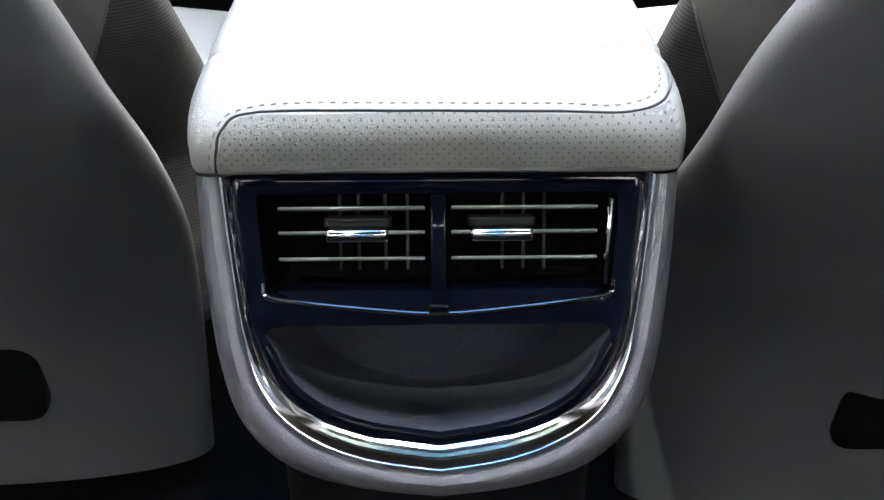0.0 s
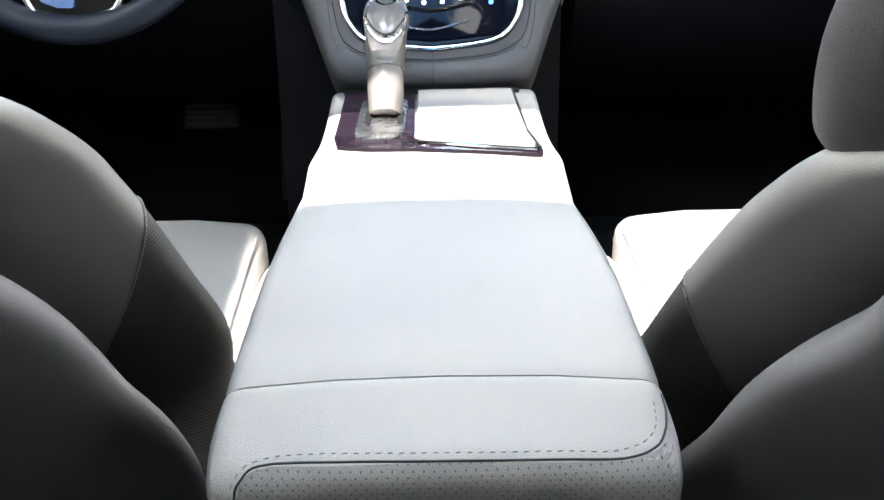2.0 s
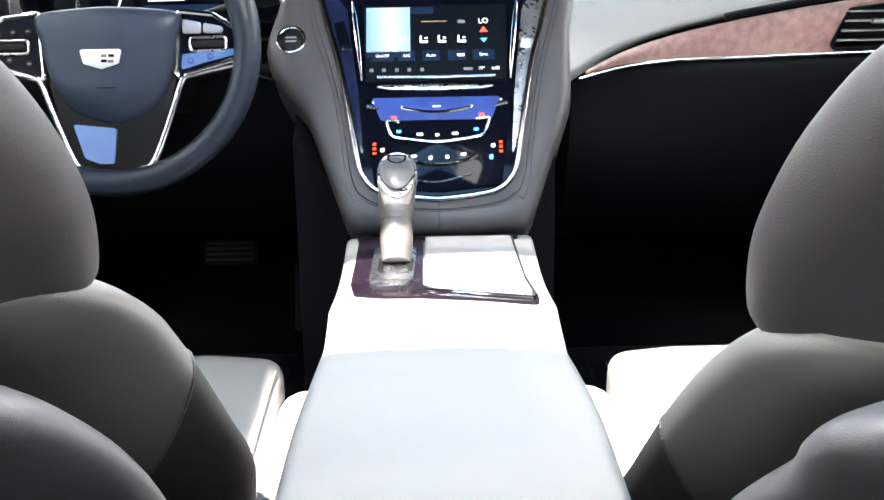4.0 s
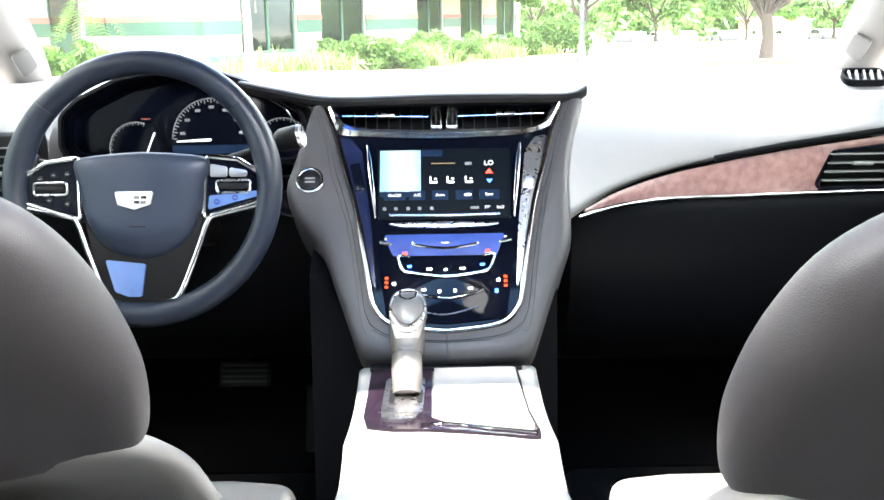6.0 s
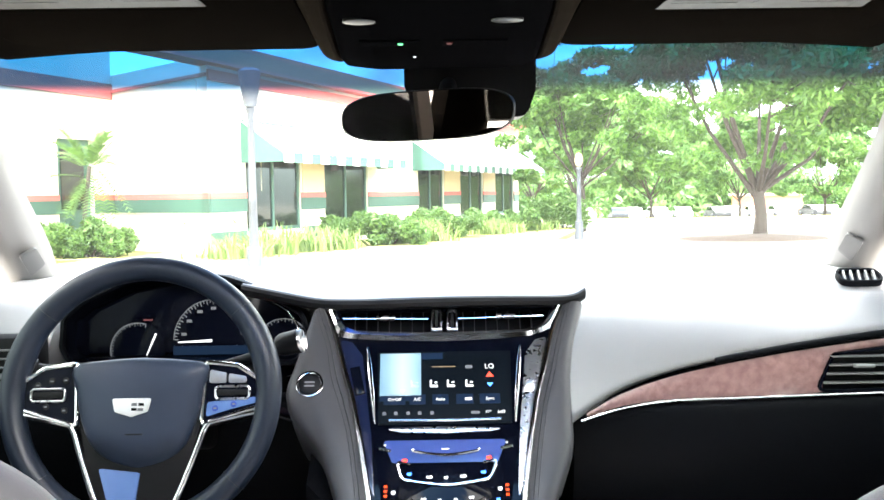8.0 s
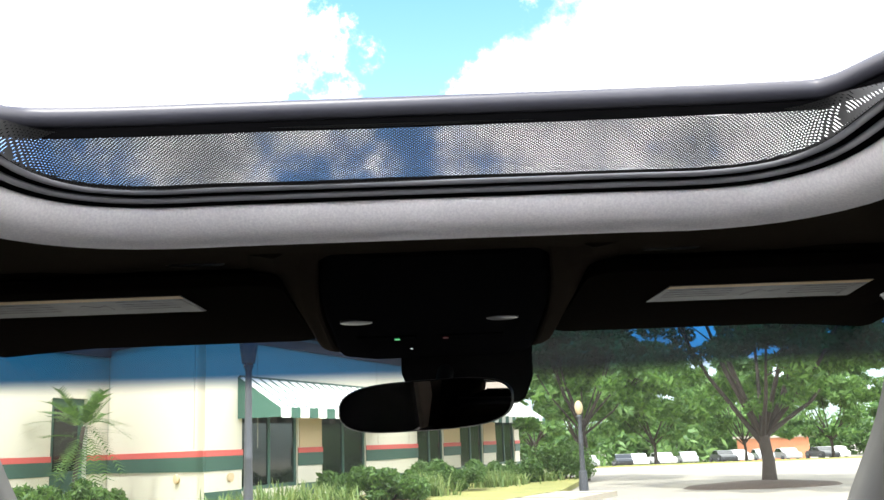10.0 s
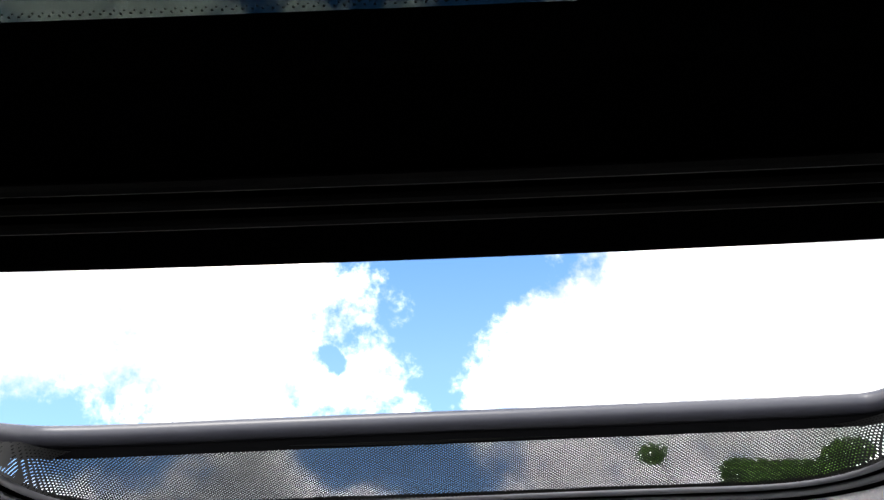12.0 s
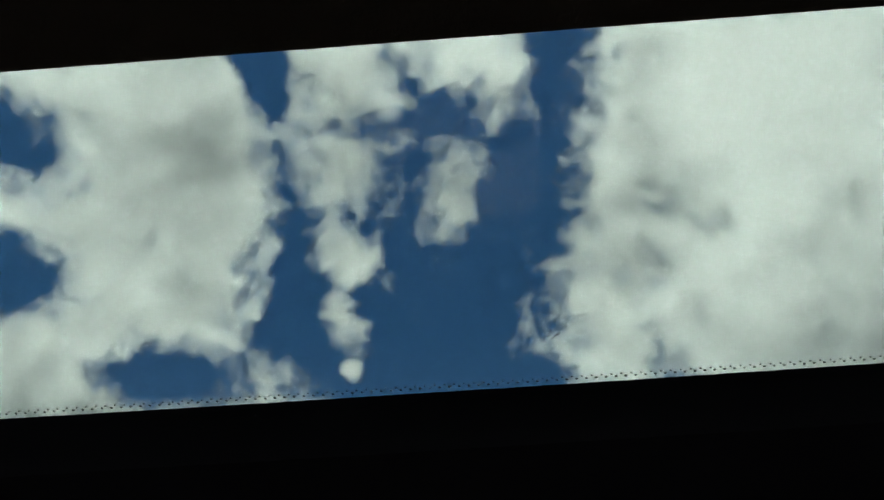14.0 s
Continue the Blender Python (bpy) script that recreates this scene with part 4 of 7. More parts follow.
base_pl = rounded([(-0.0755, 0.660), (-0.0760, 0.550), (-0.0730, 0.512), (-0.060, 0.503), (-0.040, 0.505), (-0.0300, 0.545), (-0.0275, 0.660)], [0.008, 0.01, 0.01, 0.01, 0.012, 0.01, 0.008], 4)
part("base_plate", plate(dense(base_pl), EYE, 0.004, bev=0.001, curve=on_deck(0.0075)), satin, lever, "satin silver base plate")
for u in (-0.0655, -0.0335):
    part("slot", plate(dense(rounded([(u - 0.0035, 0.615), (u - 0.0030, 0.572), (u, 0.565), (u + 0.0030, 0.572), (u + 0.0035, 0.615)], 0.003, 4)), EYE, 0.001, curve=on_deck(0.0084)), plastic_black, lever)
boot_rows = [(0.02, 0.0165, 0.026), (0.10, 0.0172, 0.024), (0.20, 0.0182, 0.0205), (0.30, 0.0182, 0.018), (0.37, 0.0176, 0.0165), (0.41, 0.0192, 0.0178), (0.46, 0.0198, 0.018)]
boot = bmesh.new()
for j, row in enumerate([boot_rows]):
    rr = smooth_rows(row, 4)
    loft([[p + (p - (A0 + (A1 - A0) * q)) * (0.022 * math.sin(5 * math.atan2((p - A0).dot(sy), (p - A0).dot(sx)) + 14 * q)) for p in lever_ring(q, a, b)] for q, a, b in rr], True, True, boot)
part("boot", boot, material("boot_leather", (0.115, 0.104, 0.098), 0.40, metal=0.1, vary=0.08, scale=30, bump=0.15, bump_scale=800, kind="grain"), lever, "taupe leather boot")
grip_m = material("grip_leather", (0.095, 0.086, 0.081), 0.36, metal=0.15, vary=0.06, scale=30, bump=0.1, bump_scale=900, kind="grain")
CAPM = plane_at((-0.0480, 0.668, 0.5030), (1, 0, 0), (0, 0.80, 0.60))
grip = loft([lever_ring(*r) for r in smooth_rows([(0.36, 0.0185, 0.0175), (0.44, 0.0198, 0.0190), (0.56, 0.0210, 0.0205), (0.68, 0.0222, 0.0225), (0.78, 0.0226, 0.0225), (0.86, 0.0205, 0.0185), (0.915, 0.014, 0.012), (0.93, 0.006, 0.005)], 3)])
cut = bmesh.ops.bisect_plane(grip, geom=list(grip.verts) + list(grip.edges) + list(grip.faces), plane_co=CAPM @ Vector((0, 0, -0.002)), plane_no=CAPM.to_3x3() @ Vector((0, 0, 1)), clear_outer=True)
bmesh.ops.edgeloop_fill(grip, edges=[e for e in cut["geom_cut"] if isinstance(e, bmesh.types.BMEdge)])
part("grip", grip, grip_m, lever, "taupe grip")
# oval cap with its bright ring, on the side that faces the back of the car

oval = [(0.0232 * math.cos(a) * (1.0 if math.sin(a) > 0 else 1 - 0.22 * abs(math.sin(a))), 0.0325 * math.sin(a)) for a in (2 * math.pi * k / 36 for k in range(36))]
part("cap_ring", plate(oval, CAPM @ Matrix.Translation((0, 0, 0.0005)), 0.016, holes=[[(u * 0.88, 0.004 + v * 0.80) for u, v in oval]], bev=0.001), satin, lever, "bright ring")
part("cap", loft([path_on(CAPM, [(u * k * 1.03, 0.004 + v * k * 0.94) for u, v in oval], w) for k, w in ((0.85, -0.004), (0.82, 0.0008), (0.70, 0.0025), (0.45, 0.0038), (0.1, 0.0043))]), material("cap_grey", (0.10, 0.10, 0.105), 0.25, vary=0.06, scale=30), lever, "dark grey cap")
shield = [(-0.0115, 0.0255), (0.0115, 0.0255), (0.0100, 0.0165), (0.0, 0.0120), (-0.0100, 0.0165)]
part("button", plate(rounded(shield, 0.002, 3), CAPM @ Matrix.Translation((0, 0, 0.0040)), 0.005, holes=[rounded([(u * 0.8, 0.0195 + (v - 0.0195) * 0.75) for u, v in shield], 0.0015, 3)]), chrome, lever, "chrome edged button")

# ---- centre stack ----
FS = plane_at((0, 0.735, 0.41), (1, 0, 0), (0, 0.755, 1))
stack = thing("center_stack", (0, 0.80, 0.41), "gloss black centre stack with touch screen, climate controls and chrome edging", "dashboard controls")
CH_HALF = [(0.0, 0.0380), (0.045, 0.0425), (0.072, 0.0485), (0.086, 0.0575), (0.0955, 0.070), (0.1025, 0.086), (0.110, 0.129), (0.1185, 0.180), (0.1305, 0.240), (0.1435, 0.285), (0.158, 0.340), (0.176, 0.392)]
# outer edges of the leather surround: towards the driver a leaf that carries the start button, towards the passenger a strip up to the dashboard's seam
SUR_DRIVER = [(0.0, -0.004), (0.045, -0.003), (0.080, 0.0), (0.105, 0.008), (0.1185, 0.020), (0.130, 0.050), (0.152, 0.112), (0.172, 0.166), (0.207, 0.212), (0.2255, 0.258), (0.2120, 0.312), (0.1930, 0.382)]
SUR_GUEST = [(0.0, -0.004), (0.045, -0.003), (0.080, 0.0), (0.105, 0.008), (0.1185, 0.020), (0.130, 0.050), (0.152, 0.112), (0.174, 0.166), (0.178, 0.222), (0.180, 0.275), (0.190, 0.335), (0.2080, 0.394)]
ch_right, sur_left, sur_right = smooth_rows(CH_HALF, 3), smooth_rows(SUR_DRIVER, 3), smooth_rows(SUR_GUEST, 3)
CH_OPEN = [(-u, v) for u, v in reversed(ch_right[1:])] + ch_right
SUR_OPEN = [(-u, v) for u, v in reversed(sur_left[1:])] + sur_right
CH_OUT = CH_OPEN + [(0.10, 0.404), (0.0, 0.404), (-0.10, 0.404)]
FLANK = [(0.0, 0.0), (0.03, 0.006), (0.10, 0.008), (0.30, 0.010), (0.50, 0.0115), (0.70, 0.011), (0.84, 0.008), (0.93, 0.003), (0.985, -0.008), (1.0, -0.022), (1.0, -0.12)]


def on_flank(a, b, q, lift=0.0):
    return FS @ Vector((a[0] + (b[0] - a[0]) * q, a[1] + (b[1] - a[1]) * q, along(FLANK[:-1], q) + lift))


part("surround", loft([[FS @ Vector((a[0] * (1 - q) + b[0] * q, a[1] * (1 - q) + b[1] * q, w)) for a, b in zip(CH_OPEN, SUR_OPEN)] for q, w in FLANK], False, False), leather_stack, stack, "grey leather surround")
part("surround_seam", tube([on_flank((0, 0.038), (0, -0.004), q, 0.0004) for q in np.linspace(0.05, 0.95, 14)], 0.0008, 6), rubber, stack)
part("edge_seam", tube([on_flank(a, b, 0.30 if abs(a[0]) < 0.09 else max(0.12, 0.0072 / max(0.02, abs(b[0]) - abs(a[0]))), 0.0003) for a, b in zip(CH_OPEN, SUR_OPEN)], 0.0009, 6), rubber, stack)
part("edge_stitch", tube([on_flank(a, b, 0.36 if abs(a[0]) < 0.09 else max(0.2, 0.0125 / max(0.02, abs(b[0]) - abs(a[0]))), 0.0002) for a, b in zip(CH_OPEN, SUR_OPEN)], 0.0006, 6), rubber, stack)
CH_IN = inset(CH_OUT, 0.0066)
chrome_band = plate(CH_OPEN + CH_IN[:len(CH_OPEN)][::-1], FS @ Matrix.Translation((0, 0, 0.0085)), 0.02, bev=0.0015)
part("chrome_band", chrome_band, chrome, stack, "polished chrome V-shaped band")
VSLOT = rounded([(-0.118, 0.3515), (0.0, 0.3475), (0.122, 0.3515), (0.146, 0.3610), (0.160, 0.3880), (0.163, 0.4015), (-0.158, 0.4015), (-0.154, 0.3880), (-0.142, 0.3605)], [0.01, 0.03, 0.01, 0.01, 0.01, 0.002, 0.002, 0.01, 0.01], 3)
part("panel", plate(inset(CH_IN, 0.0004), FS @ Matrix.Translation((0, 0, 0.0005)), 0.008, holes=[VSLOT]), gloss_black, stack)
part("vent_duct", pocket(VSLOT, FS, 0.05, 0.004), plastic_black, stack)
for s, c in ((-1, -0.085), (1, 0.092)):
    part("vent_blade", tube(path_on(FS, [(s * 0.022, 0.3745), (s * 0.148, 0.3775)], -0.003), 0.0015, 8), chrome, stack, "thin silver vent blade")
    part("vent_tab", moved_bm(box(-0.014, 0.014, -0.003, 0.003, -0.002, 0.005, 0.0015), FS @ Matrix.Translation((c, 0.3765, -0.003))), satin, stack)
    for k in range(7):
        part("vent_vane", moved_bm(box(-0.0006, 0.0006, 0.353, 0.400, -0.03, -0.012), FS @ Matrix.Translation((s * (0.03 + 0.017 * k), 0, 0))), plastic_black, stack)
    roc = part("rocker", moved_bm(box(-0.0085, 0.0085, -0.019, 0.019, -0.01, 0.006, 0.004, 3), FS @ Matrix.Translation((0.0015 + s * 0.0115, 0.3690, 0))), chrome, stack, "chrome thumb wheel")
    part("groove", moved_bm(box(-0.0016, 0.0016, -0.0150, 0.0150, 0, 0.0012, 0.0005), FS @ Matrix.Translation((0.0015 + s * 0.0115, 0.3690, 0.0053))), plastic_black, roc)
boat_top = smooth_rows([(-0.1640, 0.3930), (-0.1530, 0.3740), (-0.1430, 0.3590), (-0.120, 0.3515), (-0.06, 0.3485), (0.0, 0.3470), (0.06, 0.3485), (0.122, 0.3510), (0.146, 0.3600), (0.1580, 0.3780), (0.1690, 0.3950)], 3)
boat_low = smooth_rows([(-0.1700, 0.3920), (-0.1620, 0.3640), (-0.1530, 0.3430), (-0.120, 0.3375), (-0.06, 0.3340), (0.0, 0.3325), (0.06, 0.3340), (0.120, 0.3385), (0.152, 0.3500), (0.1660, 0.3680), (0.1760, 0.3940)], 3)
part("cross_bar", loft([[FS @ Vector((a[0], a[1], 0.0)), FS @ Vector((a[0], a[1], 0.0065)), FS @ Vector(((a[0] + b[0]) / 2, (a[1] + b[1]) / 2, 0.0100)), FS @ Vector((b[0], b[1], 0.0070)), FS @ Vector((b[0], b[1], 0.0))]
     for a, b in zip(boat_top, boat_low)]), chrome, stack, "chrome boat-shaped bar under the vents")
for s in (-1, 1):
    quad = [(s * u, v) for u, v in ((0.0950, 0.105), (0.1010, 0.187), (0.1075, 0.240), (0.1165, 0.312), (0.1320, 0.334), (0.1490, 0.338), (0.1360, 0.285), (0.1235, 0.240), (0.1110, 0.180), (0.1035, 0.129), (0.0970, 0.105))]
    # Blue-black on the driver's side is a reflection put into the colour
    part("side_panel", plate(rounded(quad, 0.003, 3), FS @ Matrix.Translation((0, 0, 0.0045)), 0.006, bev=0.001), satin if s > 0 else blue_sheen_dark, stack, "reflective side panel")
    part("side_slot", moved_bm(box(-0.007, 0.007, -0.022, 0.022, 0.004, 0.0062, 0.002), FS @ Matrix.Translation((s * 0.1225, 0.272, 0)) @ Matrix.Rotation(radians(-s * 12), 4, "Z")), gloss_black if s < 0 else satin, stack)
    part("screen_fin", tube(path_on(FS, [(s * 0.0965, 0.206), (s * 0.1010, 0.25), (s * 0.1065, 0.30), (s * 0.1095, 0.3235)], 0.006), [0.0012, 0.0034, 0.0038, 0.0014], 10), chrome, stack, "chrome fin")

screen = part("touch_screen", plate(rounded([(-0.092, 0.206), (0.092, 0.206), (0.0955, 0.3165), (-0.0955, 0.3165)], 0.003, 3), FS @ Matrix.Translation((0, 0, 0.0045)), 0.004), screen_mat, stack, "lit colour touch screen")


def on_screen(name, u0, u1, v0, v1, mat, lift=0.0050, r=0.0, parent=None):
    return part(name, plate(rect(u0, u1, v0, v1, r), FS @ Matrix.Translation((0, 0, lift)), 0.0003), mat, parent or screen)


# Glowing panes stand in for glare on the screen's upper left
on_screen("glare_pane", -0.091, -0.033, 0.248, 0.314, screen_sky)
on_screen("glare_pane", -0.091, -0.033, 0.240, 0.248, screen_blue)
on_screen("tab_bar", -0.032, -0.002, 0.304, 0.314, screen_blue)
on_screen("fan_line", -0.018, 0.016, 0.2915, 0.2930, ink_amber)
for u in (-0.042, -0.015, 0.009, 0.035):
    on_screen("seat_icon", u - 0.0055, u - 0.003, 0.2605, 0.2715, ink_white, r=0.001)
    on_screen("seat_icon", u - 0.003, u + 0.0055, 0.2605, 0.2640, ink_white, r=0.001)
    on_screen("seat_icon", u + 0.001, u + 0.005, 0.2665, 0.2690, ink_white, r=0.001)
for u, wd in ((-0.070, 0.019), (-0.038, 0.014), (-0.006, 0.014), (0.028, 0.015), (0.063, 0.018)):
    on_screen("key_face", u - wd * 0.8, u + wd * 0.8, 0.2345, 0.2495, screen_blue)
for word, u, v, size in (("LO", 0.064, 0.2915, 0.0105), ("On/Off", -0.070, 0.242, 0.0062), ("A/C", -0.038, 0.242, 0.0062), ("Auto", -0.006, 0.242, 0.0062), ("Sync", 0.063, 0.242, 0.0062), ("77°", 0.060, 0.2215, 0.0062), ("6:03", 0.078, 0.2215, 0.0062)):
    text_part("screen_text", word, size, FS @ Matrix.Translation((u, v, 0.0053)), ink_white, screen)
part("warm_arrow", plate([(0.0585, 0.2755), (0.0695, 0.2755), (0.064, 0.2835)], FS @ Matrix.Translation((0, 0, 0.005)), 0.0003), ink_red, screen)
part("cool_arrow", plate([(0.0595, 0.2660), (0.064, 0.2600), (0.0685, 0.2660)], FS @ Matrix.Translation((0, 0, 0.005)), 0.0003), ink_blue, screen)
part("down_arrow", plate([(-0.062, 0.2565), (-0.056, 0.2565), (-0.059, 0.2525)], FS @ Matrix.Translation((0, 0, 0.0054)), 0.0003), ink_white, screen)
for u in (-0.084, -0.068, -0.051, -0.035, -0.018):
    on_screen("dock_icon", u - 0.0025, u + 0.0025, 0.2190, 0.2240, ink_dim, r=0.0015)
on_screen("fan_icon", 0.028, 0.038, 0.2400, 0.2440, ink_white, r=0.0015)
on_screen("fan_icon", 0.030, 0.040, 0.2890, 0.2940, ink_dim, r=0.002)
on_screen("dock_icon", 0.036, 0.048, 0.2195, 0.2235, ink_dim, r=0.001)
part("screen_bar", tube(path_on(FS, [(-0.077, 0.2110), (0, 0.2100), (0.077, 0.2110)], 0.006), 0.0024, 10), chrome, stack, "chrome bar under the screen")
part("screen_chin", plate(rounded([(-0.084, 0.2000), (-0.060, 0.1945), (0, 0.1925), (0.060, 0.1945), (0.080, 0.1985), (0, 0.2020)], 0.003, 3), FS @ Matrix.Translation((0, 0, 0.004)), 0.006, bev=0.001), satin, stack, "curved silver chin")

clim = part("climate_panel", plate(rounded([(-0.080, 0.060), (0, 0.052), (0.080, 0.060), (0.099, 0.1855), (0, 0.1885), (-0.099, 0.1855)], 0.006, 3), FS @ Matrix.Translation((0, 0, 0.0035)), 0.006, bev=0.001), gloss_black, stack, "gloss black climate control panel")
# Reflected sky on the climate panel, laid on as a blue strip
part("blue_sheen_strip", plate(rounded([(-0.072, 0.150), (0.070, 0.150), (0.083, 0.182), (-0.085, 0.182)], 0.004, 3), FS @ Matrix.Translation((0, 0, 0.0042)), 0.0008), blue_sheen, clim)


def control(name, pts, r, mat=chrome, lift=0.0055):
    return part(name, tube(path_on(FS, smooth_rows(pts, 4), lift), r, 8), mat, clim)


control("volume_bar", [(-0.044, 0.1685), (-0.040, 0.1650), (0, 0.1600), (0.040, 0.1650), (0.044, 0.1690)], 0.0024)
control("upper_bar", [(-0.090, 0.1700), (-0.074, 0.1665)], 0.0022)
control("upper_bar", [(0.074, 0.1685), (0.091, 0.1720)], 0.0022)
control("temperature_bar", [(-0.048, 0.1470), (-0.064, 0.1500), (-0.063, 0.140), (-0.058, 0.1285), (-0.045, 0.1240), (0, 0.1185), (0.045, 0.1240), (0.058, 0.1285), (0.064, 0.140), (0.066, 0.1515), (0.050, 0.1490)], 0.0020)
control("function_bar", [(-0.048, 0.0995), (-0.035, 0.0935), (0, 0.0875), (0.035, 0.0935), (0.050, 0.0995)], 0.0019)
control("lower_bar", [(-0.030, 0.0680), (0, 0.0640), (0.042, 0.0745)], 0.0010, satin)
for u, v, w, h, mat in ((-0.055, 0.1535, 0.005, 0.0035, ink_red), (0.058, 0.1560, 0.005, 0.0035, ink_red), (-0.049, 0.1345, 0.0045, 0.003, ink_blue), (0.050, 0.1360, 0.0045, 0.003, ink_blue),
                        (-0.022, 0.1300, 0.006, 0.003, ink_white), (0.0, 0.1290, 0.004, 0.003, ink_white), (0.023, 0.1305, 0.006, 0.003, ink_white), (-0.030, 0.1000, 0.005, 0.003, ink_white),
                        (-0.009, 0.0975, 0.0035, 0.004, ink_white), (0.012, 0.0985, 0.0035, 0.004, ink_white), (0.033, 0.1015, 0.005, 0.003, ink_white), (-0.070, 0.1095, 0.004, 0.004, ink_white),
                        (0.071, 0.1130, 0.004, 0.004, ink_white), (0.068, 0.0975, 0.0035, 0.005, ink_blue), (0.0, 0.1690, 0.008, 0.0015, ink_white), (-0.082, 0.1755, 0.002, 0.002, ink_white), (0.083, 0.1770, 0.002, 0.002, ink_white)):
    part("lit_symbol", plate(rounded([(u - w * 0.75, v - h * 0.6), (u + w * 0.3, v - h * 0.8), (u + w * 0.75, v - h * 0.1), (u + w * 0.4, v + h * 0.75), (u - w * 0.2, v + h * 0.35), (u - w * 0.7, v + h * 0.6)], 0.0008, 3), FS @ Matrix.Translation((0, 0, 0.0050)), 0.0006), mat, clim)
for s in (-1, 1):
    for k in range(3):
        part("heat_light", plate(rect(s * 0.0805 - 0.0022, s * 0.0805 + 0.0022, 0.103 + 0.0065 * k, 0.1065 + 0.0065 * k), FS @ Matrix.Translation((0, 0, 0.0045)), 0.0006), ink_orange, clim)

SB = FS @ Matrix.Translation((-0.1885, 0.2635, 0.0125))
btn = thing("start_button", (-0.187, 0.885, 0.624), "round chrome ringed start button on the dashboard", "button")
ring = [(math.cos(a), math.sin(a)) for a in (2 * math.pi * k / 32 for k in range(32))]
part("ring", plate([(0.0195 * a, 0.0200 * b) for a, b in ring], SB @ Matrix.Translation((0, 0, 0.004)), 0.006, holes=[[(0.0155 * a, 0.0155 * b) for a, b in ring]], bev=0.001), chrome, btn, "chrome ring")
part("cap", disc(SB @ Matrix.Translation((0, 0, 0.003)), 0.0152, 0.005, 32, 0.0015), plastic_black, btn)
for v in (0.0025, -0.003):
    part("caption_bar", plate(rect(-0.007, 0.007, v - 0.0013, v + 0.0013), SB @ Matrix.Translation((0, 0, 0.0034)), 0.0003), ink_dim, btn)

# ---- dashboard ----
dash = thing("dashboard", (0, 1.1, 0.6), "soft grey dashboard with wood veneer and chrome strip", "dashboard")
# Stack leather made lighter: light on the dashboard top is in the colour
dash_top = material("dash_leather_lit", (0.255, 0.255, 0.262), 0.36, vary=0.06, scale=10, bump=0.18, bump_scale=800, kind="grain")
CREASE = [(0.13, 0.566), (0.19, 0.588), (0.248, 0.609), (0.294, 0.6205), (0.352, 0.633), (0.427, 0.6485), (0.51, 0.6625), (0.592, 0.674), (0.648, 0.681), (0.78, 0.694)]
CHROME_Z = [(0.19, 0.573), (0.25, 0.5805), (0.30, 0.5830), (0.36, 0.5845), (0.43, 0.5855), (0.55, 0.5885), (0.65, 0.5905), (0.78, 0.592)]


SEAM_U = [(0.4595, 0.120), (0.498, 0.130), (0.551, 0.1425), (0.606, 0.157), (0.6646, 0.174), (0.717, 0.197), (0.76, 0.212)]
PAD_X = 0.36


def sweep(x, z):
    """The passenger side bends back towards the stack, from its seam: how far at x."""
    x0 = along(SEAM_U, z)
    q = min(1.0, max(0.0, (x - x0) / (PAD_X - x0)))
    return (0.735 + 0.755 * (z - 0.41) - 0.008 - 0.957) * (1 - q) ** 1.6


def pad_profile(x):
    zc, yc = along(CREASE, x), 0.957
    f = 0.735 - zc
    e = 0.02 * max(0, (0.30 - x) / 0.1)
    return smooth_rows([(yc + 0.03, zc - 0.012), (yc + 0.004, zc - 0.004), (yc + 0.002, zc + 0.006), (yc + 0.020, zc + 0.27 * f), (yc + 0.055, zc + 0.54 * f), (yc + 0.098, zc + 0.77 * f), (1.115 - e, 0.724), (1.19, 0.738), (1.36, 0.744), (1.62, 0.740), (1.72, 0.70)], 3)


pad_rows = []
end_prof = pad_profile(PAD_X)
zc_end = along(CREASE, PAD_X)
for k in range(15):
    t = k / 14
    row = []
    for y, z in end_prof:
        frac = (z - zc_end) / (0.735 - zc_end)
        x = 0.15
        for _ in range(4):
            zz = along(CREASE, x) + frac * (0.735 - along(CREASE, x))
            x0 = along(SEAM_U, zz)
            x = x0 + (PAD_X - x0) * t
        near = max(0.0, min(1.0, (1.12 - y) / 0.10))
        steep = 0.45 + 0.55 * t ** 0.8 if y < 1.13 else 1.0
        row.append(Vector((x, 0.957 + (y - 0.957) * steep + sweep(x, zz) * near, zz)))
    pad_rows.append(row)
pad_rows += [[Vector((x, y - 0.06 * max(0, x - 0.62), z)) for y, z in pad_profile(x)] for x in np.linspace(PAD_X, 0.775, 24)[1:]]
part("passenger_pad", loft(pad_rows, False, False), dash_top, dash, "smooth grey padded top", sharp=70)
# Dark tube stands in for the shadow in the crease over the wood
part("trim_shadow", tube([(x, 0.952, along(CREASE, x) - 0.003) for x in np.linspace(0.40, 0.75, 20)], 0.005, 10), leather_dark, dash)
def wood_piece(x0, x1, low):
    rows = []
    for x in np.linspace(x0, x1, 26):
        za = max(along(CHROME_Z, x), low(x))
        zb = max(along(CREASE, x) - 0.012, za + 0.001)
        rows.append([Vector((x, 0.958 + sweep(x, za) - 0.002 * math.sin(math.pi * k / 5), za + (zb - za) * k / 5)) for k in range(6)])
    return loft(rows, False, False)


part("wood_trim", wood_piece(0.200, 0.560, lambda x: 0.0), wood, dash, "glossy reddish wood veneer, lightened as by a reflection")
part("wood_trim", wood_piece(0.560, 0.755, lambda x: 0.595 + (x - 0.553) * 2.2 if x < 0.576 else 0.649 + 0.12 * (x - 0.576)), wood, dash)
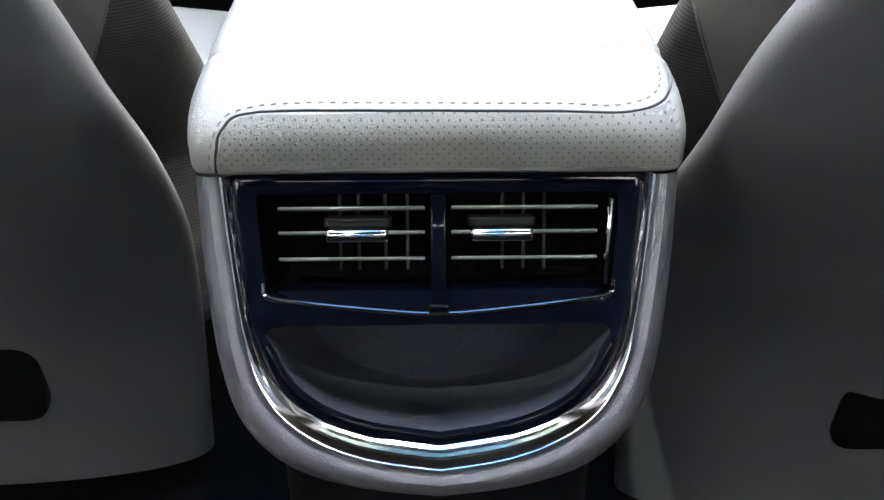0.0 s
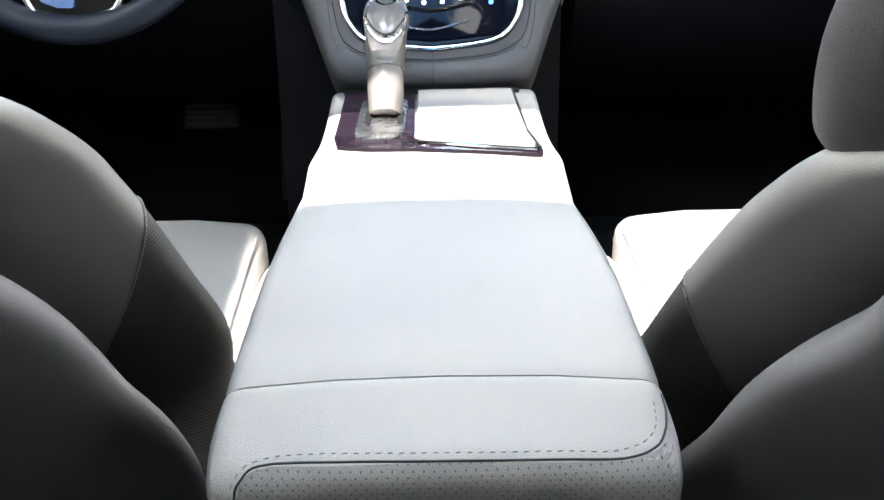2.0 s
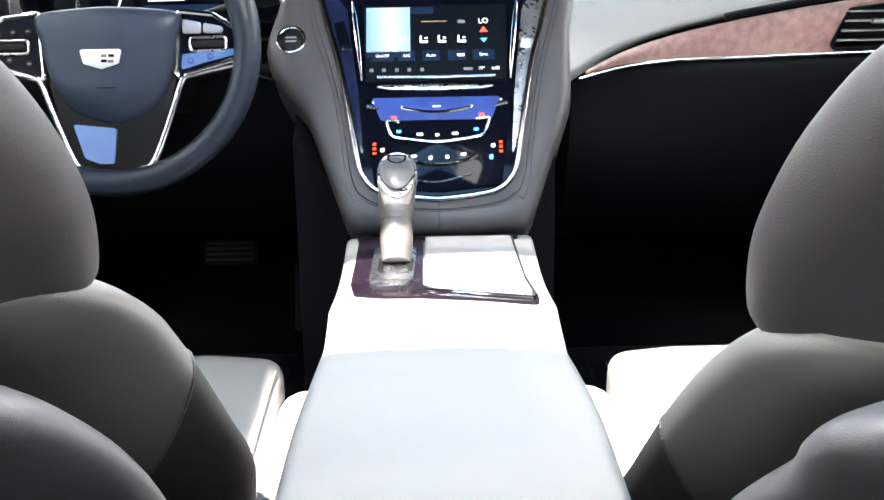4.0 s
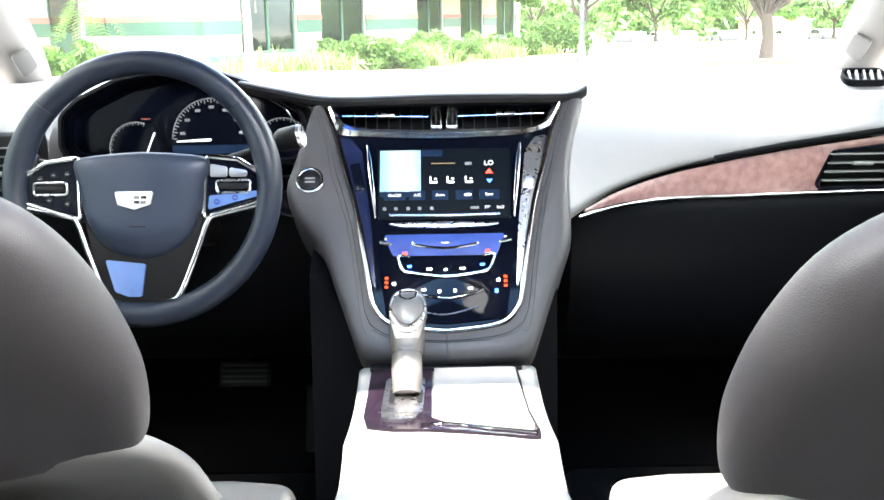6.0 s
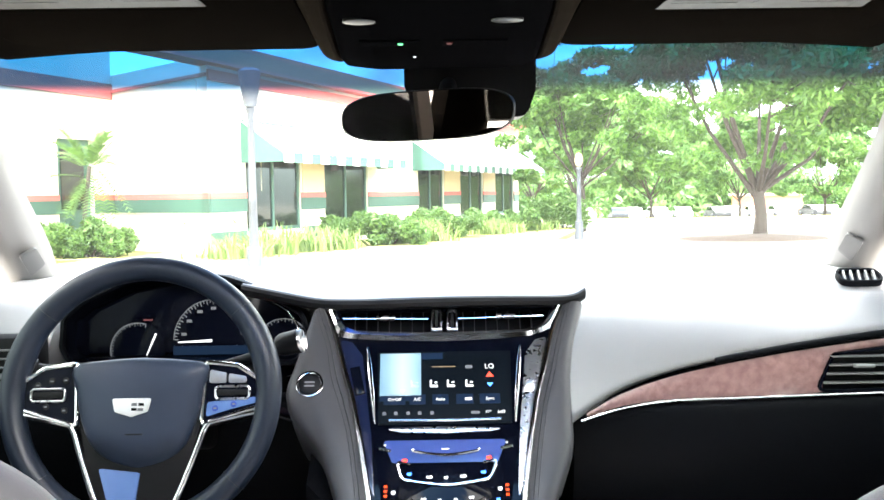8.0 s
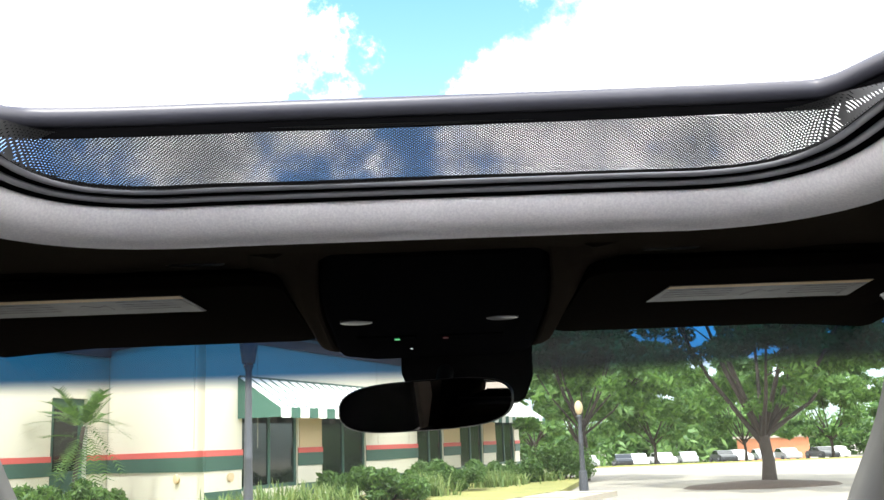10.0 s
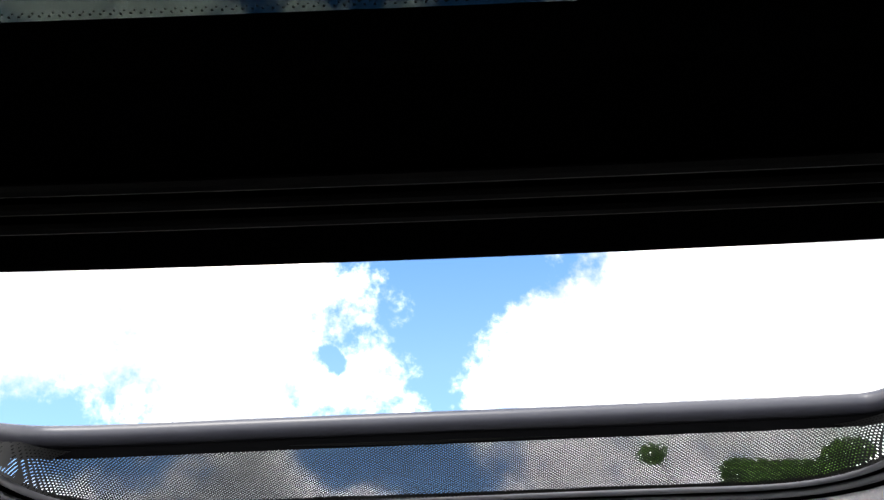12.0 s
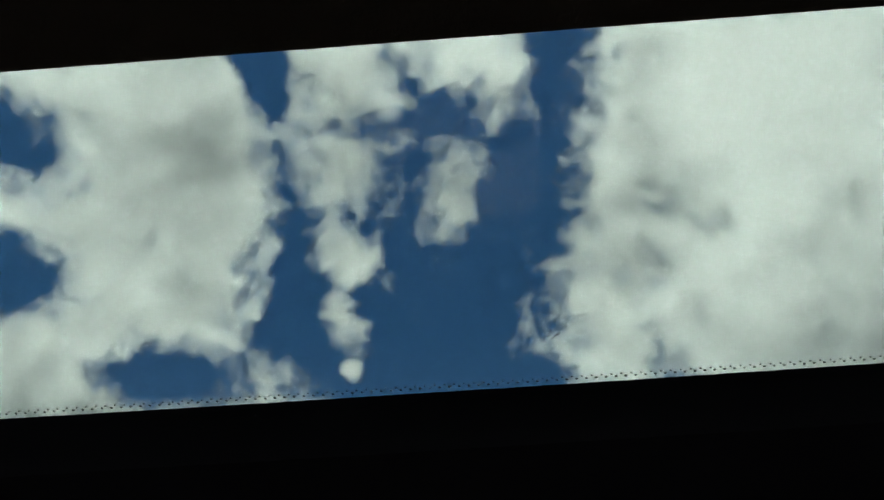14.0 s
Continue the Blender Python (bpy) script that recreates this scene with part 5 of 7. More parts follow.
part("chrome_strip", tube([(x, 0.950 + sweep(x, along(CHROME_Z, x)), along(CHROME_Z, x) - 0.001) for x in np.linspace(0.190, 0.76, 24)], [0.0016] * 4 + [0.0028] * 20, 8), chrome, dash, "long chrome strip")

part("chrome_strip", tube([(-x, 0.950 + sweep(x, along(CHROME_Z, x)), along(CHROME_Z, x) - 0.001) for x in np.linspace(0.190, 0.36, 12)], 0.0024, 8), chrome, dash, "short chrome strip")
driver_wood = wood_piece(0.200, 0.37, lambda x: 0.0)
for v in driver_wood.verts:
    v.co.x = -v.co.x
part("wood_trim", driver_wood, wood_dark, dash, "dark glossy wood veneer")


def low_profile(x):
    zc = along(CHROME_Z, abs(x))
    return smooth_rows([(0.975, zc), (0.952, zc - 0.006), (0.944, zc - 0.030), (0.946, 0.50), (0.965, 0.43), (1.00, 0.36), (1.08, 0.29), (1.22, 0.24), (1.45, 0.22)], 3)


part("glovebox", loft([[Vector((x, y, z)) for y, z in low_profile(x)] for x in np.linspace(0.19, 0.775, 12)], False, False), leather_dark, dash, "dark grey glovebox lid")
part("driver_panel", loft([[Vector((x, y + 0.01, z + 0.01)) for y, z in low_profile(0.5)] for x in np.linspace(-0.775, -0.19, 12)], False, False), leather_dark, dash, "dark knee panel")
part("right_cheek", loft([[Vector((0.155, y, z)) for y, z in ((0.78, 0.05), (0.84, 0.50), (0.95, 0.56), (1.2, 0.56), (1.3, 0.05))], [Vector((0.10, y, z)) for y, z in ((0.76, 0.05), (0.80, 0.42), (0.95, 0.56), (1.2, 0.56), (1.3, 0.05))]]), carpet, dash)
part("left_cheek", loft([[Vector((-0.19, y, z)) for y, z in ((0.78, 0.05), (0.84, 0.50), (0.95, 0.56), (1.2, 0.56), (1.3, 0.05))], [Vector((-0.10, y, z)) for y, z in ((0.76, 0.05), (0.80, 0.42), (0.95, 0.56), (1.2, 0.56), (1.3, 0.05))]]), carpet, dash)
# middle of the top, over the vents
BROW = smooth_rows([(-0.300, 0.978, 0.7610), (-0.239, 0.970, 0.7490), (-0.187, 0.964, 0.7395), (-0.137, 0.962, 0.7370), (-0.07, 0.961, 0.7380), (0.012, 0.961, 0.7392), (0.10, 0.962, 0.7388), (0.165, 0.964, 0.7380), (0.195, 0.968, 0.7400), (0.213, 0.978, 0.7480)], 4)
part("vent_hood", loft([[Vector((x, yb + dy, min(z, 0.7535) if dy > 0.3 else zb + z - 0.738)) for dy, z in ((0.030, 0.7215), (0.008, 0.7225), (0.001, 0.7265), (0.0, 0.7315), (0.003, 0.7360), (0.012, 0.7390), (0.04, 0.7425), (0.09, 0.7460), (0.16, 0.7475), (0.36, 0.750), (0.66, 0.742), (0.76, 0.70))]
     for x, yb, zb in BROW], False, False), dash_top, dash)
part("hood_lip", loft([[Vector((x, yb + dy, zb + dz)) for dy, dz in ((0.004, 0.001), (-0.002, -0.001), (-0.0045, -0.006), (-0.003, -0.012), (0.004, -0.0165), (0.05, -0.020))] for x, yb, zb in BROW], False, False), plastic_black, dash, "black lip over the vents")
# side vent at the door, and the demister outlet above it
SV = plane_at((0, 0.953, 0), (1, 0, 0), (0, 0, 1))
svo = rounded([(0.553, 0.5950), (0.700, 0.5975), (0.705, 0.661), (0.575, 0.645)], 0.006, 3)
svent = thing("side_air_vent", (0.62, 0.95, 0.62), "black slatted air vent at the end of the wood trim", "air vent")
part("frame", plate(inset(svo, -0.004), SV @ Matrix.Translation((0, 0, 0.003)), 0.012, holes=[svo], bev=0.001), gloss_black, svent)
part("duct", pocket(svo, SV @ Matrix.Translation((0, 0, 0.002)), 0.03, 0.003), plastic_black, svent)
for k in range(4):
    part("slat", moved_bm(box(0.558 + 0.004 * k, 0.702, 0.944, 0.958, -0.001, 0.001, 0.0006), Matrix.Translation((0, 0, 0.6055 + 0.0130 * k))), vane_mat, svent)
part("tab", box(0.600, 0.630, 0.938, 0.948, 0.6285, 0.6345, 0.002), silver_paint, svent, "silver tab")
part("end_cap", box(0.703, 0.73, 0.945, 0.96, 0.605, 0.672, 0.003), silver_paint, svent)
DM = plane_at((0.69, 1.135, 0.7385), (1, -0.06, 0.0), (0, 1, 0.55))
dem = thing("demister_outlet", (0.69, 1.135, 0.74), "oval black window demister outlet in the dashboard top", "air vent")
ov = rect(-0.036, 0.036, -0.020, 0.020, 0.018, 6)
part("rim", plate(ov, DM @ Matrix.Translation((0, 0, 0.012)), 0.012, holes=[inset(ov, 0.004)], bev=0.001), leather_dark, dem)
part("duct", plate(inset(ov, 0.004), DM @ Matrix.Translation((0, 0, 0.004)), 0.004), plastic_black, dem)
for k in range(5):
    part("blade", moved_bm(box(-0.0018, 0.0018, -0.015, 0.015, 0.003, 0.011, 0.0006), DM @ Matrix.Translation((-0.024 + 0.012 * k, 0, 0)) @ Matrix.Rotation(radians(-12), 4, "Z")), vane_mat, dem)

# instrument cluster
clus = thing("instrument_cluster", (-0.38, 1.0, 0.70), "black instrument cluster with lit gauges under a curved hood", "instrument cluster")
FC = plane_at((-0.385, 0.985, 0.70), (1, 0, 0), (0, 0.12, 1))
CLUS = rounded([(-0.170, -0.052), (0.160, -0.052), (0.182, -0.030), (0.170, 0.012), (0.115, 0.046), (0.055, 0.066), (-0.030, 0.0745), (-0.095, 0.062), (-0.155, 0.034), (-0.180, 0.012), (-0.182, -0.030)], 0.015, 3)
hood_out = inset(CLUS, -0.010)
rings = [path_on(FC, CLUS, -0.004), path_on(FC, inset(CLUS, -0.003), 0.002), path_on(FC, inset(CLUS, -0.008), 0.001), path_on(FC, hood_out, -0.006)]
back = []
for p in path_on(FC, inset(CLUS, -0.012), -0.12):
    back.append(Vector((p.x, p.y, min(p.z, 0.752))))
rings += [path_on(FC, inset(CLUS, -0.012), -0.04), back]
part("hood", loft(rings, True, False), leather_dark, clus, "dark curved hood")
part("recess", pocket(CLUS, FC @ Matrix.Translation((0, 0, -0.003)), 0.05, 0.012), gloss_black, clus)
FG = FC @ Matrix.Translation((0, 0, -0.046))


def gauge(c, r, a0, a1, ticks, mat, name):
    bm = bmesh.new()
    for k in range(ticks):
        a = radians(a0 + (a1 - a0) * k / (ticks - 1))
        long = 0.10 if k % 2 == 0 else 0.06
        m = FG @ Matrix.Translation((c[0] + r * math.cos(a), c[1] + r * math.sin(a), 0.001)) @ Matrix.Rotation(a, 4, "Z")
        moved = box(-r * long, 0, -r * 0.014, r * 0.014, 0, 0.0005)
        merged(bm, moved_bm(moved, m))
    dial = part(name, plate([(c[0] + r * 1.08 * math.cos(a), c[1] + r * 1.08 * math.sin(a)) for a in (2 * math.pi * k / 40 for k in range(40))], FG, 0.002), gloss_black, clus)
    tagged(part("tick_marks", bm, mat, dial), kind="stuff")
    arc = [(c[0] + r * 1.02 * math.cos(a), c[1] + r * 1.02 * math.sin(a)) for a in np.radians(np.linspace(a0, a1, 30))]
    part("arc", tube(path_on(FG, arc, 0.001), 0.0007, 6), ink_dim, dial)
    return dial


sp = gauge((0.030, -0.022), 0.060, 180, 0, 37, ink_dim, "speedometer")
for k in range(7):
    a = radians(172 - 164 * k / 6)
    part("numeral_bar", plate(rect(-0.004, 0.004, -0.0022, 0.0022), FG @ Matrix.Translation((0.030 + 0.046 * math.cos(a), -0.020 + 0.046 * math.sin(a), 0.0012)), 0.0004), ink_dim, sp)
part("needle", tube(path_on(FG, [(-0.024, -0.026), (0.028, -0.024)], 0.004), [0.0010, 0.0022], 8), ink_white, sp, "white needle")
part("display", plate(rect(-0.032, 0.092, -0.052, -0.032), FG @ Matrix.Translation((0, 0, 0.0015)), 0.001), screen_blue, sp)
ta = gauge((-0.088, -0.036), 0.040, 195, 70, 21, ink_dim, "rev_counter")
part("red_band", plate(rect(-0.078, -0.064, 0.008, 0.0105), FG @ Matrix.Translation((0, 0, 0.0025)), 0.0006), ink_faint, ta)
part("needle", tube(path_on(FG, [(-0.072, -0.045), (-0.058, -0.012)], 0.004), [0.0008, 0.0016], 8), ink_white, ta)
gauge((0.138, -0.035), 0.042, 150, -10, 21, ink_dim, "fuel_gauge")
part("warning_light", plate(rect(0.094, 0.099, -0.025, -0.019), FG @ Matrix.Translation((0, 0, 0.003)), 0.0006), ink_red, clus)
part("cluster_trim", tube(path_on(FC, [(0.125, 0.036), (0.150, 0.020), (0.165, -0.002), (0.168, -0.025)], -0.012), [0.001, 0.002, 0.002, 0.001], 8), chrome, clus, "chrome accent")
# driver side dash top, either side of the hood
for x0, x1 in ((-0.775, -0.20),):
    rows = []
    for x in np.linspace(x0, x1, 24):
        lip = 0.62 + (0.06 if x > -0.57 else 0.04)
        z1 = 0.735 + 0.012 * math.exp(-((x + 0.40) / 0.12) ** 2)
        d = 0.10 if -0.58 < x < -0.21 else 0.0
        rows.append([Vector((x, y, z)) for y, z in smooth_rows([(1.00 + d, 0.60), (1.005 + d, lip), (1.03 + d * 0.8, 0.695), (1.075 + d * 0.5, 0.725), (1.16, z1), (1.35, 0.746), (1.62, 0.740), (1.72, 0.70)], 3)])
    part("driver_top", loft(rows, False, False), dash_top, dash, sharp=70)
lvent = thing("side_air_vent", (-0.66, 0.98, 0.66), "dark air vent at the driver's end of the dashboard", "air vent")
part("frame", box(-0.735, -0.60, 0.965, 1.01, 0.622, 0.690, 0.008), plastic_black, lvent)
part("bezel", box(-0.730, -0.605, 0.960, 0.968, 0.628, 0.636, 0.002), silver_paint, lvent)
for k in range(3):
    part("slat", box(-0.727, -0.608, 0.958, 0.975, 0.644 + 0.013 * k, 0.646 + 0.013 * k), vane_mat, lvent)

# ---- steering wheel ----
WO = Vector((-0.397, 0.799, 0.636))
FW = plane_at(WO, (1, 0, 0), (0, 0.28, 1))
wheel = thing("steering_wheel", tuple(WO), "dark leather steering wheel with chrome edged spokes", "steering wheel")
rim = bmesh.new()
rings = []
for k in range(64):
    a = 2 * math.pi * k / 64
    c = Vector((math.cos(a), math.sin(a), 0))
    thick = 0.0165 + 0.0012 * math.exp(-((math.sin(a) - 0.25) / 0.2) ** 2)
    rings.append([FW @ (c * (0.1670 + thick * math.cos(b)) + Vector((0, 0, thick * 1.1 * math.sin(b)))) for b in (2 * math.pi * j / 16 for j in range(16))])
rings.append(rings[0])
loft(rings, True, False, rim)
wheel_leather = material("wheel_leather", (0.011, 0.016, 0.029), 0.36, vary=0.08, scale=20, bump=0.12, bump_scale=900, kind="grain", spec=0.38)
# Lighter, bluer copy of the wheel leather: the pad's sheen is in the colour
pad_leather = material("airbag_leather_lit", (0.024, 0.033, 0.056), 0.34, vary=0.08, scale=20, bump=0.12, bump_scale=900, kind="grain", spec=0.34)
part("rim", rim, wheel_leather, wheel)
for a in (40, 140, 222, 318):
    c = Vector((math.cos(radians(a)), math.sin(radians(a)), 0))
    part("rim_seam", tube([FW @ (c * (0.1670 + 0.0172 * math.cos(b)) + Vector((0, 0, 0.0186 * math.sin(b)))) for b in np.linspace(0, 2 * math.pi, 17)[:-1]], 0.0006, 5, True), rubber, wheel)
hub = mirrored([(0.0, -0.098), (0.030, -0.090), (0.058, -0.070), (0.074, -0.035), (0.083, 0.005), (0.088, 0.036), (0.050, 0.044), (0.0, 0.047)], 3)
pad_bm = loft([path_on(Matrix.Identity(4), [(u * k, -0.02 + (v + 0.02) * k) for u, v in hub], w) for k, w in ((0.97, -0.02), (1.0, 0.004), (0.985, 0.010), (0.95, 0.0135), (0.88, 0.0165), (0.78, 0.019), (0.66, 0.0208), (0.54, 0.0220), (0.40, 0.0228), (0.25, 0.0233), (0.05, 0.0235))])
chin = lambda u: -0.066 + 0.016 * (abs(u) / 0.07) ** 1.6
for v in pad_bm.verts:
    v.co.z -= 0.55 * max(0.0, chin(v.co.x) - v.co.y) + 0.030 * abs(v.co.x) * max(0.0, 1 - abs(v.co.y + 0.03) / 0.08)
part("airbag_pad", moved_bm(pad_bm, FW), pad_leather, wheel, "smooth dark airbag pad")
part("airbag_mark", plate(rect(-0.011, 0.011, -0.0535, -0.0515), FW @ Matrix.Translation((0, 0, 0.0232)), 0.0012), plastic_black, wheel)
crest = part("badge", plate(rounded([(-0.025, 0.011), (0.025, 0.011), (0.021, -0.006), (0.0, -0.0125), (-0.021, -0.006)], 0.003, 3), FW @ Matrix.Translation((-0.004, -0.018, 0.0262)), 0.004, bev=0.001), material("badge_silver", (0.75, 0.75, 0.76), 0.35, metal=0.6, vary=0.03, scale=40), wheel, "plain silver shield badge")
# Two pale inlays glow faintly, though the badge has no light
for u, v, mt in ((0.004, 0.003, ink_dim), (0.013, 0.003, leather_dark), (0.004, -0.003, leather_dark), (0.012, -0.0035, ink_dim)):
    part("inlay", plate(rect(u - 0.0035, u + 0.0035, v - 0.0018, v + 0.0018), FW @ Matrix.Translation((-0.004, -0.018, 0.0268)), 0.0004), mt, crest)
for s in (-1, 1):
    sw = rounded([(s * 0.084, 0.040), (s * 0.126, 0.035), (s * 0.156, 0.016), (s * 0.171, -0.014), (s * 0.166, -0.022), (s * 0.120, -0.032), (s * 0.080, -0.041)], 0.006, 3)
    spoke = part("spoke", plate(inset(sw, -0.004), FW @ Matrix.Translation((0, 0, 0.000)), 0.016, bev=0.002), plastic_black, wheel)
    part("spoke_edge", tube(path_on(FW, sw, 0.003), 0.0034, 8, True), chrome, spoke, "chrome edge")
    part("switch_panel", plate(inset(sw, 0.003), FW @ Matrix.Translation((0, 0, 0.003)), 0.004), gloss_black, spoke)
    part("toggle", tube(path_on(FW, rect(min(s * 0.098, s * 0.142), max(s * 0.098, s * 0.142), -0.008, 0.008, 0.005, 3), 0.004), 0.0018, 8, True), satin, spoke, "satin toggle frame")
    part("toggle_bar", plate(rect(min(s * 0.101, s * 0.139), max(s * 0.101, s * 0.139), -0.004, 0.004, 0.002), FW @ Matrix.Translation((0, 0, 0.007)), 0.006, bev=0.001), plastic_black, spoke)
    for u, v in ((0.098, 0.019), (0.116, 0.018), (0.134, 0.013), (0.098, -0.020), (0.122, -0.015)):
        part("switch", disc(FW @ Matrix.Translation((s * u, v, 0.0045)), 0.0042, 0.003, 14, 0.0006), blue_sheen if s > 0 and v < 0 else plastic_black, spoke)
        part("symbol", plate(rect(s * u - 0.002, s * u + 0.002, v - 0.0008, v + 0.0008), FW @ Matrix.Translation((0, 0, 0.0048)), 0.0003), ink_dim, spoke)
for q0, q1 in ((0.090, 0.112), (0.115, 0.138)):
    part("switch_bank", plate(rounded([(q0, 0.0125), (q1, 0.0125), (q1, 0.030 - (q1 - 0.09) * 0.2), (q0, 0.030 - (q0 - 0.09) * 0.2)], 0.003, 3), FW @ Matrix.Translation((0, 0, 0.0065)), 0.004, bev=0.0008), silver_paint, wheel, "silver switch bank")
part("switch_strip", plate(rounded([(0.086, -0.031), (0.088, -0.012), (0.150, -0.006), (0.158, -0.012), (0.120, -0.021)], 0.003, 3), FW @ Matrix.Translation((0, 0, 0.0042)), 0.003), blue_sheen_pale, wheel, "switch strip coloured as reflected blue sky")
vpath = [(-0.150, -0.020), (-0.105, -0.034), (-0.087, -0.042), (-0.073, -0.080), (-0.050, -0.138), (-0.034, -0.150), (0, -0.1555), (0.034, -0.150), (0.050, -0.138), (0.073, -0.080), (0.087, -0.042), (0.105, -0.034), (0.150, -0.020)]
part("lower_spoke", plate(rounded([(-0.080, -0.030), (0.080, -0.030), (0.068, -0.085), (0.046, -0.145), (0, -0.160), (-0.046, -0.145), (-0.068, -0.085)], 0.006, 3), FW @ Matrix.Translation((0, 0, -0.002)), 0.012, bev=0.002), plastic_black, wheel)
part("spoke_trim", tube(path_on(FW, smooth_rows(vpath, 3), 0.002), 0.0042, 10), chrome, wheel, "polished chrome V-shaped trim")
# Blue plate paints the sky reflected in the lower spoke
part("spoke_sheen", plate(rounded([(-0.049, -0.094), (0.004, -0.100), (-0.001, -0.143), (-0.018, -0.143), (-0.036, -0.136)], 0.003, 3), FW @ Matrix.Translation((0, 0, 0.0035)), 0.004), blue_sheen_pale, wheel, "gloss patch coloured as reflected blue sky")
part("hub", moved_bm(disc(FW @ Matrix.Translation((0, -0.01, -0.02)), 0.055, 0.06, 28, 0.006), EYE), plastic_black, wheel)
col = thing("steering_column", (-0.40, 0.92, 0.60), "black steering column with two control stalks", "steering column")
part("shroud", loft([path_on(FW @ Matrix.Translation((0, -0.012, 0)), rect(-w, w, -h, h, 0.02, 5), d) for d, w, h in ((-0.05, 0.05, 0.045), (-0.10, 0.06, 0.055), (-0.24, 0.065, 0.06))]), plastic_black, col)
for ends in (((-0.335, 0.868, 0.652), (-0.262, 0.866, 0.672), (-0.222, 0.862, 0.688), (-0.196, 0.858, 0.694)), ((-0.455, 0.868, 0.640), (-0.515, 0.868, 0.652), (-0.565, 0.865, 0.660), (-0.592, 0.862, 0.662))):
    a, b, c, d = [Vector(e) for e in ends]
    stalk = part("stalk", tube([a, b, c], [0.006, 0.007, 0.009], 10), plastic_black, col)
    part("knob", tube([c.lerp(d, -0.25), c, d], [0.012, 0.0160, 0.0165], 16), plastic_black, stalk)
    part("knob_ring", tube([d, d + (d - c).normalized() * 0.004], [0.0168, 0.0150], 16), satin, stalk, "silver end ring")

# pedals
ped = thing("brake_pedal", (-0.365, 1.2, 0.225), "ribbed metal brake pedal on a black arm", "pedal")
PM = plane_at((-0.366, 1.19, 0.225), (1, 0, 0), (0, 0.6, 1))
part("pad", plate(rect(-0.046, 0.046, -0.022, 0.022, 0.006), PM, 0.012, bev=0.002), plastic_black, ped)
for k in range(4):
    part("rib", plate(rect(-0.040, 0.040, -0.016 + k * 0.010, -0.012 + k * 0.010, 0.001), PM @ Matrix.Translation((0, 0, 0.003)), 0.003), rubber, ped)
part("arm", tube([(-0.366, 1.20, 0.225), (-0.366, 1.26, 0.34), (-0.366, 1.30, 0.50)], 0.008, 8), plastic_black, ped)
acc = thing("accelerator_pedal", (-0.245, 1.2, 0.16), "tall black accelerator pedal", "pedal")
part("pad", plate(rect(-0.022, 0.022, -0.06, 0.06, 0.006), plane_at((-0.235, 1.18, 0.14), (1, 0, 0), (0, 0.5, 1)), 0.012, bev=0.002), plastic_black, acc)
mat_m = material("rubber_mat", (0.012, 0.012, 0.014), 0.6, vary=0.2, scale=40, bump=0.3, bump_scale=300)
for s in (-1, 1):
    fm = thing("floor_mat", (s * 0.42, 0.9, 0.004), "ribbed black floor mat in the footwell", "floor mat", "front floor mats")
    part("sheet", plate(rect(s * 0.42 - 0.20, s * 0.42 + 0.20, 0.72, 1.22, 0.04), plane_at((0, 0, 0.012), (1, 0, 0), (0, 1, 0)), 0.010, bev=0.003), mat_m, fm)
    for k in range(10):
        part("rib", box(s * 0.42 - 0.15 + 0.033 * k - 0.006, s * 0.42 - 0.15 + 0.033 * k + 0.006, 0.78, 1.15, 0.011, 0.0175, 0.002), mat_m, fm)

# ---- front seats ----
def ease(q):
    q = max(0.0, min(1.0, q))
    return q * q * (3 - 2 * q)


